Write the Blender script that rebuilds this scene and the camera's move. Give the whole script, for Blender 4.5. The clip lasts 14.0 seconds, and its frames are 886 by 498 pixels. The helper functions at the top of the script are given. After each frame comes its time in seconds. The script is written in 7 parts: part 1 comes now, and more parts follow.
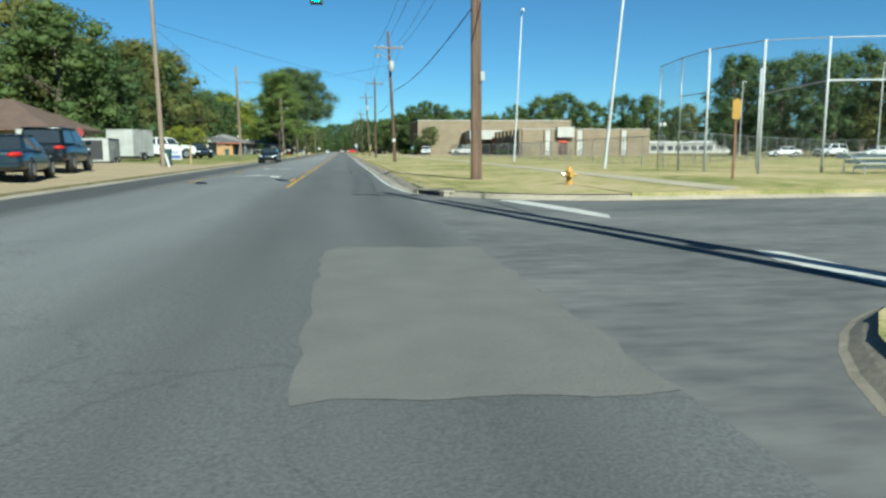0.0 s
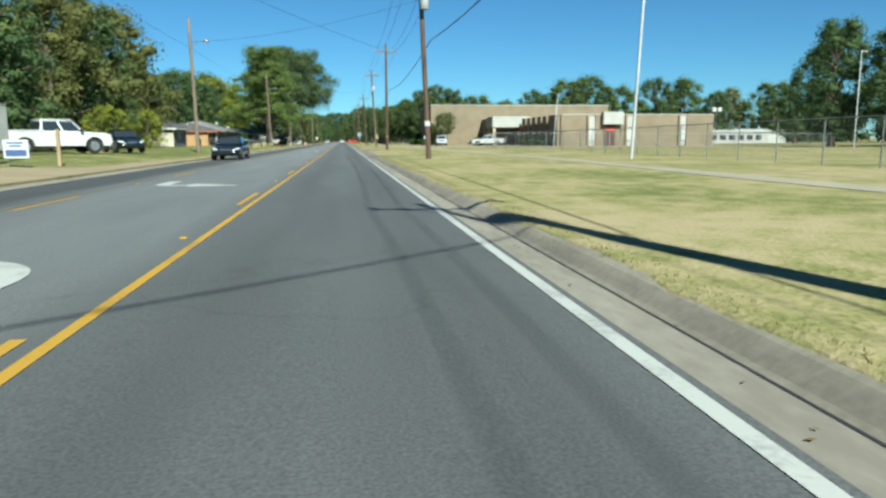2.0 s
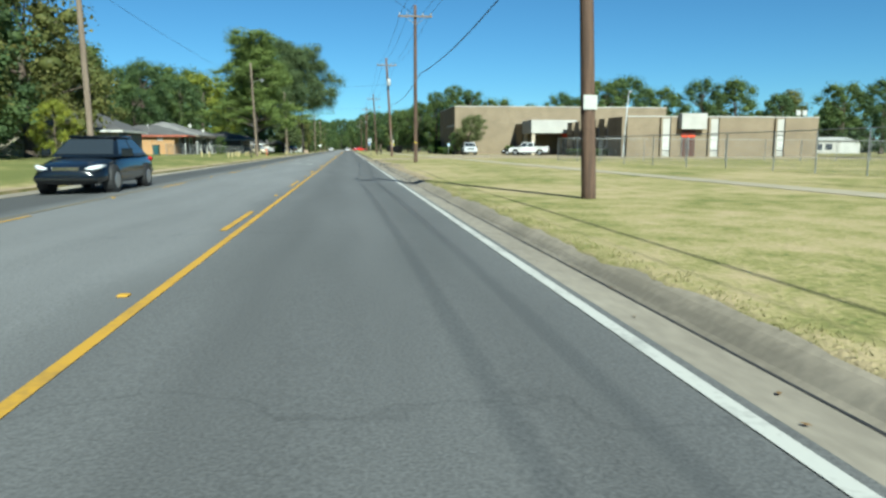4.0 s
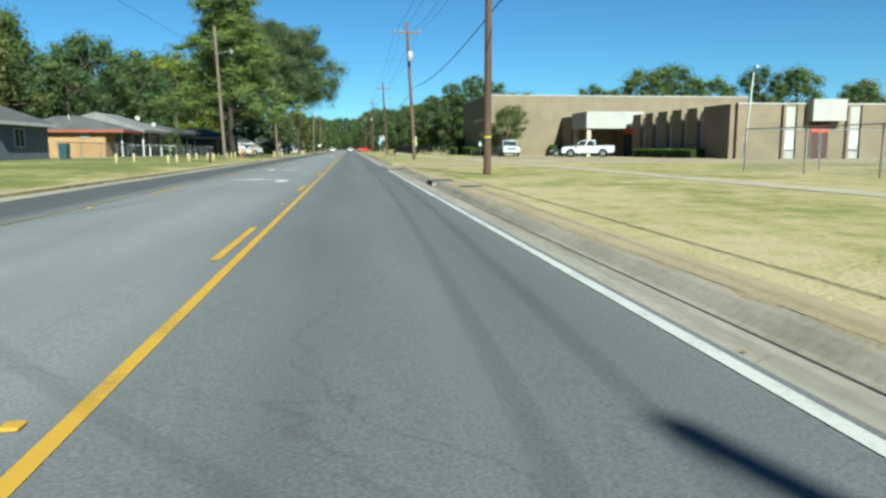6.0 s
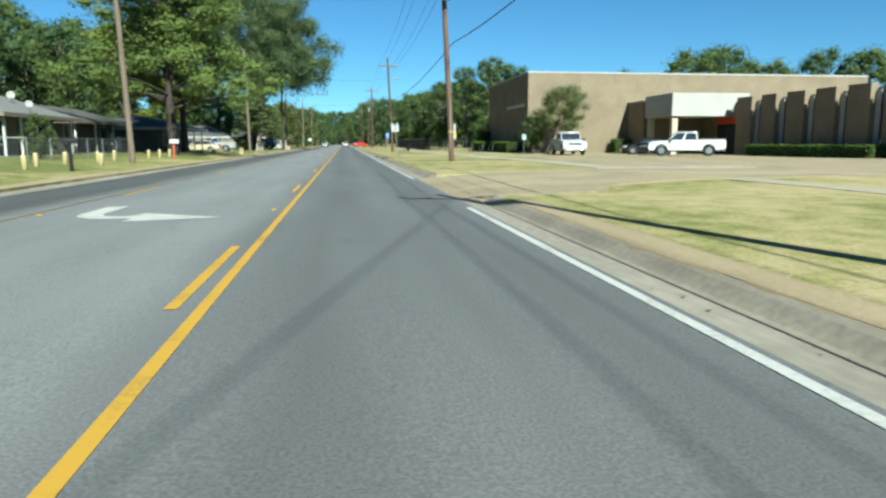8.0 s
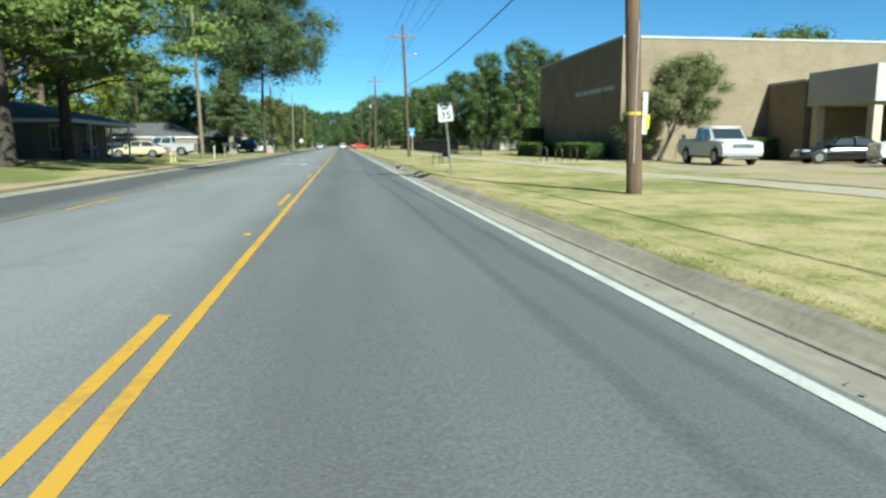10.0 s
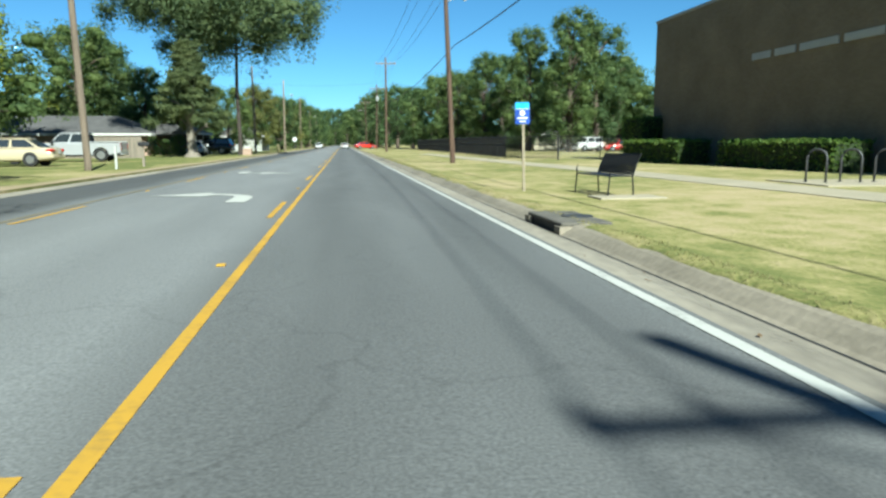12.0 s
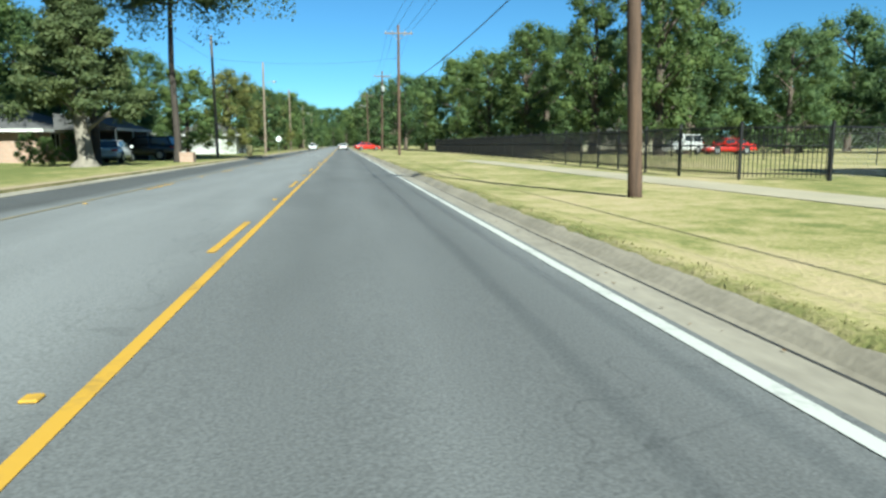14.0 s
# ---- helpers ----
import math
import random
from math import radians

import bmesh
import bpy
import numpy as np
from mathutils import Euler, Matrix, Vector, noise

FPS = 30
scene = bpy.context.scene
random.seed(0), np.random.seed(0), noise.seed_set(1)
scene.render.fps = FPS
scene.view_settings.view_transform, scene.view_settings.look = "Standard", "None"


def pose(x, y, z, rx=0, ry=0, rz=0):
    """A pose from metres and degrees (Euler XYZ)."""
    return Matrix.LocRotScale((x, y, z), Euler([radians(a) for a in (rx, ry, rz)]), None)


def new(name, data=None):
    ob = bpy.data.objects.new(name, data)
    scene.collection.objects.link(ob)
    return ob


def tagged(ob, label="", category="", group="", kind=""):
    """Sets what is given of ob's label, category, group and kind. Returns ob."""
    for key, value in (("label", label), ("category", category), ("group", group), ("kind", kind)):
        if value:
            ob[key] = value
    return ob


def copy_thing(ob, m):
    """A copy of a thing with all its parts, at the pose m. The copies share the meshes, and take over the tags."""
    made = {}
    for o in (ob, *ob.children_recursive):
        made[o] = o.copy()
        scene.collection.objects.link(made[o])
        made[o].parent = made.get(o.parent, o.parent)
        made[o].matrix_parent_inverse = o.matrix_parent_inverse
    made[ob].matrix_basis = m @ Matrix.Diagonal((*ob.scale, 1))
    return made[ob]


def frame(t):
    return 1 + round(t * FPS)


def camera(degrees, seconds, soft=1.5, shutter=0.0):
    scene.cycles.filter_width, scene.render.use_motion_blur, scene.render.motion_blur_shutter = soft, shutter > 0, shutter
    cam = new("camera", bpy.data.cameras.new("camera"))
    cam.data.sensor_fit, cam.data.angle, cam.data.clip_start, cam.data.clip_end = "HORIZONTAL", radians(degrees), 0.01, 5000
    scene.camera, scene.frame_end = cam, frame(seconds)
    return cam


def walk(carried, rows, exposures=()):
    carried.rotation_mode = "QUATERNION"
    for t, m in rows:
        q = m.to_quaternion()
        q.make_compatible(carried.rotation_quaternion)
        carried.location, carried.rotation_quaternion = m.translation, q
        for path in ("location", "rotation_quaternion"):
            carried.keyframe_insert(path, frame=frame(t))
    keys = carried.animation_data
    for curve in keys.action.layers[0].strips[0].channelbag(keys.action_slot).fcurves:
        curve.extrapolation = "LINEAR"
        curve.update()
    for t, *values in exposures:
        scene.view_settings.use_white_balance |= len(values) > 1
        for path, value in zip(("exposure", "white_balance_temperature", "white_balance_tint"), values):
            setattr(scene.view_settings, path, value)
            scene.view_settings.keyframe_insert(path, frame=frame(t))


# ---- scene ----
cam = camera(64.90, 14.0, soft=2.6)
EYE = 1.039
PATH = [  # seconds, x, y, yaw, pitch, roll
    (0.0, -0.000, 0.000, -8.124, -8.080, 0.277),
    (0.5, -0.010, 5.923, -8.035, -8.233, 0.227),
    (1.0, -0.030, 11.740, -8.045, -8.779, 0.146),
    (1.5, -0.060, 17.864, -8.060, -9.098, 0.300),
    (2.0, -0.073, 24.092, -8.102, -8.889, 0.308),
    (2.5, -0.074, 30.203, -8.128, -8.723, 0.214),
    (3.0, -0.099, 36.416, -7.990, -8.481, 0.113),
    (5.5, -0.452, 67.424, -7.445, -8.169, 0.148),
    (6.0, -0.535, 73.468, -7.541, -8.240, 0.173),
    (6.5, -0.604, 79.465, -7.555, -8.510, 0.210),
    (7.0, -0.662, 85.428, -7.665, -8.521, 0.245),
    (7.5, -0.701, 91.642, -7.871, -8.639, 0.206),
    (8.0, -0.712, 97.809, -7.998, -8.656, 0.097),
    (10.5, -0.730, 129.002, -8.232, -8.512, 0.083),
    (11.0, -0.743, 135.051, -8.098, -8.655, 0.096),
    (11.5, -0.760, 140.956, -8.051, -8.704, 0.216),
    (12.0, -0.758, 147.104, -8.100, -8.592, 0.171),
    (12.5, -0.729, 153.499, -8.215, -8.537, 0.227),
    (13.0, -0.689, 159.833, -8.296, -8.564, 0.281),
    (13.5, -0.606, 166.200, -8.216, -8.513, 0.166),
    (14.0, -0.524, 172.452, -8.177, -8.551, 0.239),
]
walk(cam, [(t, pose(x, y, EYE, 90 + pitch, roll, yaw)) for t, x, y, yaw, pitch, roll in PATH], [(0.0, 1.24, 5800, -8), (5.5, 1.36, 5800, -8), (8.0, 1.44, 5800, -8), (10.5, 1.54, 5800, -8), (12.0, 1.57, 5800, -8), (14.0, 1.64, 5800, -8)])

# ---- world, sun, light ----
SUN_EL, SUN_AZ = radians(39.0), math.atan2(0.242, -0.970)
world = bpy.data.worlds.new("sky")
scene.world = world
world.use_nodes = True
wn = world.node_tree.nodes
sky = wn.new("ShaderNodeTexSky")
sky.sky_type, sky.sun_disc = "NISHITA", False
sky.sun_elevation, sky.sun_rotation = SUN_EL, SUN_AZ
sky.air_density, sky.dust_density, sky.ozone_density = 0.8, 0.0, 4.0
clear = wn.new("ShaderNodeVectorMath")
clear.operation = "MULTIPLY"
clear.inputs[1].default_value = (0.66, 0.96, 1.08)
world.node_tree.links.new(sky.outputs[0], clear.inputs[0])
world.node_tree.links.new(clear.outputs[0], wn["Background"].inputs[0])
wn["Background"].inputs[1].default_value = 0.038
sun = new("sun", bpy.data.lights.new("sun", "SUN"))
sun.data.energy, sun.data.angle, sun.data.color = 5.0, radians(0.6), (1.0, 0.94, 0.84)
sun.rotation_euler = (radians(90) - SUN_EL, 0, math.pi - SUN_AZ)

# ---- materials ----
MATS = {}


def mat(name, a, b=None, scale=3.0, fine=40.0, rough=0.8, metal=0.0, bump=0.15, stretch=(1, 1, 1), spec=0.4, contrast=(0.35, 0.65), per_object=0.0):
    """A surface of two colours mixed by coarse and fine noise, with relief."""
    if name in MATS:
        return MATS[name]
    m = bpy.data.materials.new(name)
    m.use_nodes = True
    n, l = m.node_tree.nodes, m.node_tree.links
    p = n["Principled BSDF"]
    b = b or tuple(c * 0.72 for c in a)
    tc, mp = n.new("ShaderNodeTexCoord"), n.new("ShaderNodeMapping")
    mp.inputs["Scale"].default_value = stretch
    l.new(tc.outputs["Object"], mp.inputs[0])
    n1, n2 = n.new("ShaderNodeTexNoise"), n.new("ShaderNodeTexNoise")
    n1.inputs["Scale"].default_value, n2.inputs["Scale"].default_value = scale, fine
    n1.inputs["Detail"].default_value = n2.inputs["Detail"].default_value = 4
    l.new(mp.outputs[0], n1.inputs[0])
    l.new(mp.outputs[0], n2.inputs[0])
    mixf = n.new("ShaderNodeMath")
    mixf.operation = "MULTIPLY_ADD"
    l.new(n2.outputs[0], mixf.inputs[0])
    mixf.inputs[1].default_value = 0.4
    half = n.new("ShaderNodeMath")
    half.operation = "MULTIPLY"
    half.inputs[1].default_value = 0.6
    l.new(n1.outputs[0], half.inputs[0])
    l.new(half.outputs[0], mixf.inputs[2])
    r = n.new("ShaderNodeValToRGB")
    r.color_ramp.elements[0].position, r.color_ramp.elements[1].position = contrast
    r.color_ramp.elements[0].color, r.color_ramp.elements[1].color = (*b, 1), (*a, 1)
    l.new(mixf.outputs[0], r.inputs[0])
    out = r.outputs[0]
    if per_object:
        oi, hsv, mr = n.new("ShaderNodeObjectInfo"), n.new("ShaderNodeHueSaturation"), n.new("ShaderNodeMapRange")
        mr.inputs[3].default_value, mr.inputs[4].default_value = 1 - per_object, 1 + per_object
        l.new(oi.outputs["Random"], mr.inputs[0])
        l.new(mr.outputs[0], hsv.inputs["Value"])
        l.new(out, hsv.inputs["Color"])
        out = hsv.outputs[0]
    l.new(out, p.inputs["Base Color"])
    p.inputs["Roughness"].default_value, p.inputs["Metallic"].default_value = rough, metal
    p.inputs["Specular IOR Level"].default_value = spec
    if bump:
        bp = n.new("ShaderNodeBump")
        bp.inputs["Strength"].default_value, bp.inputs["Distance"].default_value = bump, 0.02
        l.new(n2.outputs[0], bp.inputs["Height"])
        l.new(bp.outputs[0], p.inputs["Normal"])
    MATS[name] = m
    return m


def leaf_mat(name, a, b, c):
    """Foliage: colour varies from leaf to leaf, some light passes through."""
    m = bpy.data.materials.new(name)
    m.use_nodes = True
    n, l = m.node_tree.nodes, m.node_tree.links
    p = n["Principled BSDF"]
    g, tc, nz = n.new("ShaderNodeNewGeometry"), n.new("ShaderNodeTexCoord"), n.new("ShaderNodeTexNoise")
    nz.inputs["Scale"].default_value = 0.55
    l.new(tc.outputs["Object"], nz.inputs[0])
    add = n.new("ShaderNodeMath")
    add.operation = "MULTIPLY_ADD"
    l.new(g.outputs["Random Per Island"], add.inputs[0])
    add.inputs[1].default_value = 0.34
    l.new(nz.outputs[0], add.inputs[2])
    r = n.new("ShaderNodeValToRGB")
    r.color_ramp.elements[0].position, r.color_ramp.elements[0].color = 0.34, (*b, 1)
    r.color_ramp.elements[1].position, r.color_ramp.elements[1].color = 0.62, (*a, 1)
    e = r.color_ramp.elements.new(0.88)
    e.color = (*c, 1)
    l.new(add.outputs[0], r.inputs[0])
    l.new(r.outputs[0], p.inputs["Base Color"])
    p.inputs["Roughness"].default_value = 0.6
    p.inputs["Specular IOR Level"].default_value = 0.25
    tr, mx = n.new("ShaderNodeBsdfTranslucent"), n.new("ShaderNodeMixShader")
    l.new(r.outputs[0], tr.inputs[0])
    mx.inputs[0].default_value = 0.55
    l.new(p.outputs[0], mx.inputs[1])
    l.new(tr.outputs[0], mx.inputs[2])
    l.new(mx.outputs[0], n["Material Output"].inputs[0])
    MATS[name] = m
    return m


def asphalt_mat():
    """Worn asphalt: lanes of different tone across the road, paler further along, wheel tracks, stains, fine stone, tar
    cracks.
    """
    m = bpy.data.materials.new("asphalt")
    m.use_nodes = True
    n, l = m.node_tree.nodes, m.node_tree.links
    p = n["Principled BSDF"]
    tc, sx = n.new("ShaderNodeTexCoord"), n.new("ShaderNodeSeparateXYZ")
    l.new(tc.outputs["Object"], sx.inputs[0])
    wob = n.new("ShaderNodeTexNoise")
    wob.inputs["Scale"].default_value = 0.25
    l.new(tc.outputs["Object"], wob.inputs[0])
    x = n.new("ShaderNodeMath")
    x.operation = "MULTIPLY_ADD"
    l.new(wob.outputs[0], x.inputs[0])
    x.inputs[1].default_value = 0.7
    l.new(sx.outputs[0], x.inputs[2])
    mr = n.new("ShaderNodeMapRange")
    mr.inputs[1].default_value, mr.inputs[2].default_value = -8.0, 2.6
    l.new(x.outputs[0], mr.inputs[0])
    r = n.new("ShaderNodeValToRGB")
    r.color_ramp.elements[0].position, r.color_ramp.elements[0].color = 0.0, (0.050, 0.051, 0.052, 1)
    r.color_ramp.elements[1].position, r.color_ramp.elements[1].color = 1.0, (0.114, 0.111, 0.104, 1)
    for pos, v in ((0.2, 0.051), (0.27, 0.110), (0.42, 0.124), (0.58, 0.118), (0.63, 0.086), (0.70, 0.069), (0.78, 0.082), (0.86, 0.066), (0.93, 0.084)):
        e = r.color_ramp.elements.new(pos)
        e.color = (v, v * 1.02, v * 1.03, 1)
    l.new(mr.outputs[0], r.inputs[0])
    mp = n.new("ShaderNodeMapping")
    mp.inputs["Scale"].default_value = (0.9, 0.12, 1)
    l.new(tc.outputs["Object"], mp.inputs[0])
    st, fi = n.new("ShaderNodeTexNoise"), n.new("ShaderNodeTexNoise")
    st.inputs["Scale"].default_value, st.inputs["Detail"].default_value = 1.3, 6
    fi.inputs["Scale"].default_value, fi.inputs["Detail"].default_value = 55, 3
    l.new(mp.outputs[0], st.inputs[0])
    l.new(tc.outputs["Object"], fi.inputs[0])
    f1, f2 = n.new("ShaderNodeMapRange"), n.new("ShaderNodeMapRange")
    f1.inputs[1].default_value, f1.inputs[2].default_value, f1.inputs[3].default_value, f1.inputs[4].default_value = 0.3, 0.7, 0.90, 1.10
    f2.inputs[1].default_value, f2.inputs[2].default_value, f2.inputs[3].default_value, f2.inputs[4].default_value = 0.25, 0.75, 0.7, 1.3
    l.new(st.outputs[0], f1.inputs[0])
    l.new(fi.outputs[0], f2.inputs[0])
    mul = n.new("ShaderNodeMath")
    mul.operation = "MULTIPLY"
    l.new(f1.outputs[0], mul.inputs[0])
    l.new(f2.outputs[0], mul.inputs[1])
    vo, dist = n.new("ShaderNodeTexVoronoi"), n.new("ShaderNodeVectorMath")
    vo.feature = "DISTANCE_TO_EDGE"
    vo.inputs["Scale"].default_value = 0.16
    warp = n.new("ShaderNodeTexNoise")
    warp.inputs["Scale"].default_value, warp.inputs["Detail"].default_value = 0.7, 5
    l.new(tc.outputs["Object"], warp.inputs[0])
    dist.operation = "MULTIPLY_ADD"
    l.new(warp.outputs[1], dist.inputs[0])
    dist.inputs[1].default_value = (3.0, 3.0, 0)
    l.new(tc.outputs["Object"], dist.inputs[2])
    l.new(dist.outputs[0], vo.inputs[0])
    cr = n.new("ShaderNodeMapRange")
    cr.inputs[1].default_value, cr.inputs[2].default_value, cr.inputs[3].default_value, cr.inputs[4].default_value = 0.0, 0.005, 0.82, 1.0
    l.new(vo.outputs[0], cr.inputs[0])
    mul2 = n.new("ShaderNodeMath")
    mul2.operation = "MULTIPLY"
    l.new(mul.outputs[0], mul2.inputs[0])
    l.new(cr.outputs[0], mul2.inputs[1])
    vm = n.new("ShaderNodeVectorMath")
    vm.operation = "SCALE"
    l.new(r.outputs[0], vm.inputs[0])
    # darker up to y = 28, paler from y = 75 on
    along_y, toned = n.new("ShaderNodeMapRange"), n.new("ShaderNodeMath")
    along_y.inputs[1].default_value, along_y.inputs[2].default_value, along_y.inputs[3].default_value, along_y.inputs[4].default_value = 28.0, 75.0, 0.88, 1.12
    l.new(sx.outputs[1], along_y.inputs[0])
    toned.operation = "MULTIPLY"
    l.new(mul2.outputs[0], toned.inputs[0])
    l.new(along_y.outputs[0], toned.inputs[1])
    l.new(toned.outputs[0], vm.inputs["Scale"])
    l.new(vm.outputs[0], p.inputs["Base Color"])
    p.inputs["Roughness"].default_value = 0.85
    p.inputs["Specular IOR Level"].default_value = 0.3
    bp = n.new("ShaderNodeBump")
    bp.inputs["Strength"].default_value, bp.inputs["Distance"].default_value = 0.35, 0.01
    l.new(fi.outputs[0], bp.inputs["Height"])
    l.new(bp.outputs[0], p.inputs["Normal"])
    return m


def grass_mat():
    """Mown late-summer lawn: straw and green in drifts, bare earth patches, blade-fine grain."""
    m = bpy.data.materials.new("lawn")
    m.use_nodes = True
    n, l = m.node_tree.nodes, m.node_tree.links
    p = n["Principled BSDF"]
    tc, mp = n.new("ShaderNodeTexCoord"), n.new("ShaderNodeMapping")
    mp.inputs["Scale"].default_value = (1.0, 0.8, 1)
    l.new(tc.outputs["Object"], mp.inputs[0])
    big, mid, fine = (n.new("ShaderNodeTexNoise") for _ in range(3))
    for t, s, d in ((big, 0.22, 5), (mid, 1.7, 6), (fine, 18, 6)):
        t.inputs["Scale"].default_value, t.inputs["Detail"].default_value = s, d
        l.new(mp.outputs[0], t.inputs[0])
    s1, s2 = n.new("ShaderNodeMath"), n.new("ShaderNodeMath")
    s1.operation = s2.operation = "MULTIPLY_ADD"
    l.new(mid.outputs[0], s1.inputs[0])
    s1.inputs[1].default_value = 0.8
    l.new(big.outputs[0], s1.inputs[2])
    l.new(fine.outputs[0], s2.inputs[0])
    s2.inputs[1].default_value = 0.55
    l.new(s1.outputs[0], s2.inputs[2])
    r = n.new("ShaderNodeValToRGB")
    els = r.color_ramp.elements
    els[0].position, els[0].color = 0.30, (0.104, 0.114, 0.038, 1)
    els[1].position, els[1].color = 0.74, (0.290, 0.235, 0.135, 1)
    for pos, c in ((0.40, (0.142, 0.142, 0.051)), (0.50, (0.196, 0.180, 0.073)), (0.60, (0.245, 0.211, 0.104))):
        e = els.new(pos)
        e.color = (*c, 1)
    sc = n.new("ShaderNodeMath")
    sc.operation = "MULTIPLY_ADD"
    sc.inputs[1].default_value, sc.inputs[2].default_value = 1.0, -0.62
    l.new(s2.outputs[0], sc.inputs[0])
    # greener yards left of the road, with some tree shade in the colour
    side, yard, both = n.new("ShaderNodeSeparateXYZ"), n.new("ShaderNodeMapRange"), n.new("ShaderNodeMath")
    l.new(tc.outputs["Object"], side.inputs[0])
    l.new(side.outputs[0], yard.inputs[0])
    yard.inputs[1].default_value, yard.inputs[2].default_value = -11.0, -8.5
    yard.inputs[3].default_value, yard.inputs[4].default_value = -0.20, 0.0
    l.new(sc.outputs[0], both.inputs[0])
    l.new(yard.outputs[0], both.inputs[1])
    dry, dried = n.new("ShaderNodeMapRange"), n.new("ShaderNodeMath")
    l.new(side.outputs[1], dry.inputs[0])
    dry.inputs[1].default_value, dry.inputs[2].default_value = 60.0, 90.0
    dry.inputs[3].default_value, dry.inputs[4].default_value = 0.01, -0.02
    l.new(both.outputs[0], dried.inputs[0])
    l.new(dry.outputs[0], dried.inputs[1])
    spot, near, worn = n.new("ShaderNodeVectorMath"), n.new("ShaderNodeMapRange"), n.new("ShaderNodeMath")
    spot.operation = "DISTANCE"
    l.new(tc.outputs["Object"], spot.inputs[0])
    spot.inputs[1].default_value = (6.5, 88.0, 0.0)
    near.inputs[1].default_value, near.inputs[2].default_value = 2.0, 15.0
    near.inputs[3].default_value, near.inputs[4].default_value = 0.07, 0.0
    l.new(spot.outputs["Value"], near.inputs[0])
    l.new(dried.outputs[0], worn.inputs[0])
    l.new(near.outputs[0], worn.inputs[1])
    l.new(worn.outputs[0], r.inputs[0])
    l.new(r.outputs[0], p.inputs["Base Color"])
    p.inputs["Roughness"].default_value = 0.95
    p.inputs["Specular IOR Level"].default_value = 0.1
    bp = n.new("ShaderNodeBump")
    bp.inputs["Strength"].default_value, bp.inputs["Distance"].default_value = 0.8, 0.03
    l.new(fine.outputs[0], bp.inputs["Height"])
    l.new(bp.outputs[0], p.inputs["Normal"])
    return m


def brick_mat(name, a, b, mortar, scale=1.0):
    """Brick courses on walls that face any way: runs along x and y together."""
    m = bpy.data.materials.new(name)
    m.use_nodes = True
    n, l = m.node_tree.nodes, m.node_tree.links
    p = n["Principled BSDF"]
    tc, sx, cx = n.new("ShaderNodeTexCoord"), n.new("ShaderNodeSeparateXYZ"), n.new("ShaderNodeCombineXYZ")
    l.new(tc.outputs["Object"], sx.inputs[0])
    ad = n.new("ShaderNodeMath")
    l.new(sx.outputs[0], ad.inputs[0])
    l.new(sx.outputs[1], ad.inputs[1])
    l.new(ad.outputs[0], cx.inputs[0])
    l.new(sx.outputs[2], cx.inputs[1])
    br = n.new("ShaderNodeTexBrick")
    br.inputs["Scale"].default_value = scale
    br.inputs["Brick Width"].default_value, br.inputs["Row Height"].default_value = 0.21, 0.075
    br.inputs["Mortar Size"].default_value = 0.008
    br.inputs["Color1"].default_value, br.inputs["Color2"].default_value, br.inputs["Mortar"].default_value = (*a, 1), (*b, 1), (*mortar, 1)
    l.new(cx.outputs[0], br.inputs[0])
    nz, mx, mr = n.new("ShaderNodeTexNoise"), n.new("ShaderNodeVectorMath"), n.new("ShaderNodeMapRange")
    nz.inputs["Scale"].default_value, nz.inputs["Detail"].default_value = 0.5, 6
    l.new(tc.outputs["Object"], nz.inputs[0])
    mr.inputs[1].default_value, mr.inputs[2].default_value, mr.inputs[3].default_value, mr.inputs[4].default_value = 0.3, 0.7, 0.86, 1.1
    l.new(nz.outputs[0], mr.inputs[0])
    mx.operation = "SCALE"
    l.new(br.outputs[0], mx.inputs[0])
    l.new(mr.outputs[0], mx.inputs["Scale"])
    l.new(mx.outputs[0], p.inputs["Base Color"])
    p.inputs["Roughness"].default_value = 0.9
    p.inputs["Specular IOR Level"].default_value = 0.1
    bp = n.new("ShaderNodeBump")
    bp.inputs["Strength"].default_value, bp.inputs["Distance"].default_value = 0.15, 0.004
    bp.invert = True
    l.new(br.outputs["Fac"], bp.inputs["Height"])
    l.new(bp.outputs[0], p.inputs["Normal"])
    MATS[name] = m
    return m


def glass_mat(name, tint=(0.02, 0.025, 0.03)):
    m = bpy.data.materials.new(name)
    m.use_nodes = True
    p = m.node_tree.nodes["Principled BSDF"]
    p.inputs["Base Color"].default_value = (*tint, 1)
    p.inputs["Roughness"].default_value = 0.04
    p.inputs["Specular IOR Level"].default_value = 0.7
    MATS[name] = m
    return m


ASPHALT, LAWN = asphalt_mat(), grass_mat()
CONCRETE = mat("concrete", (0.238, 0.207, 0.16), (0.156, 0.136, 0.104), 0.8, 14, 0.9, bump=0.25, contrast=(0.38, 0.62))
GUTTER = mat("gutter_concrete", (0.231, 0.207, 0.165), (0.156, 0.138, 0.111), 0.7, 10, 0.92, bump=0.3, stretch=(1, 0.35, 1), contrast=(0.38, 0.62))
LOT = mat("tan_concrete", (0.258, 0.204, 0.124), (0.169, 0.138, 0.0863), 0.35, 9, 0.92, bump=0.25, contrast=(0.4, 0.6))
DIRT = mat("sandy_dirt", (0.260, 0.203, 0.126), (0.189, 0.147, 0.084), 0.5, 18, 0.95, bump=0.5)
WALK = mat("walk_concrete", (0.29, 0.252, 0.18), (0.207, 0.183, 0.131), 0.7, 25, 0.9, bump=0.2)
WHITE_PAINT = mat("white_road_paint", (0.335, 0.335, 0.312), (0.194, 0.194, 0.183), 1.6, 22, 0.8, bump=0.1, contrast=(0.3, 0.5))
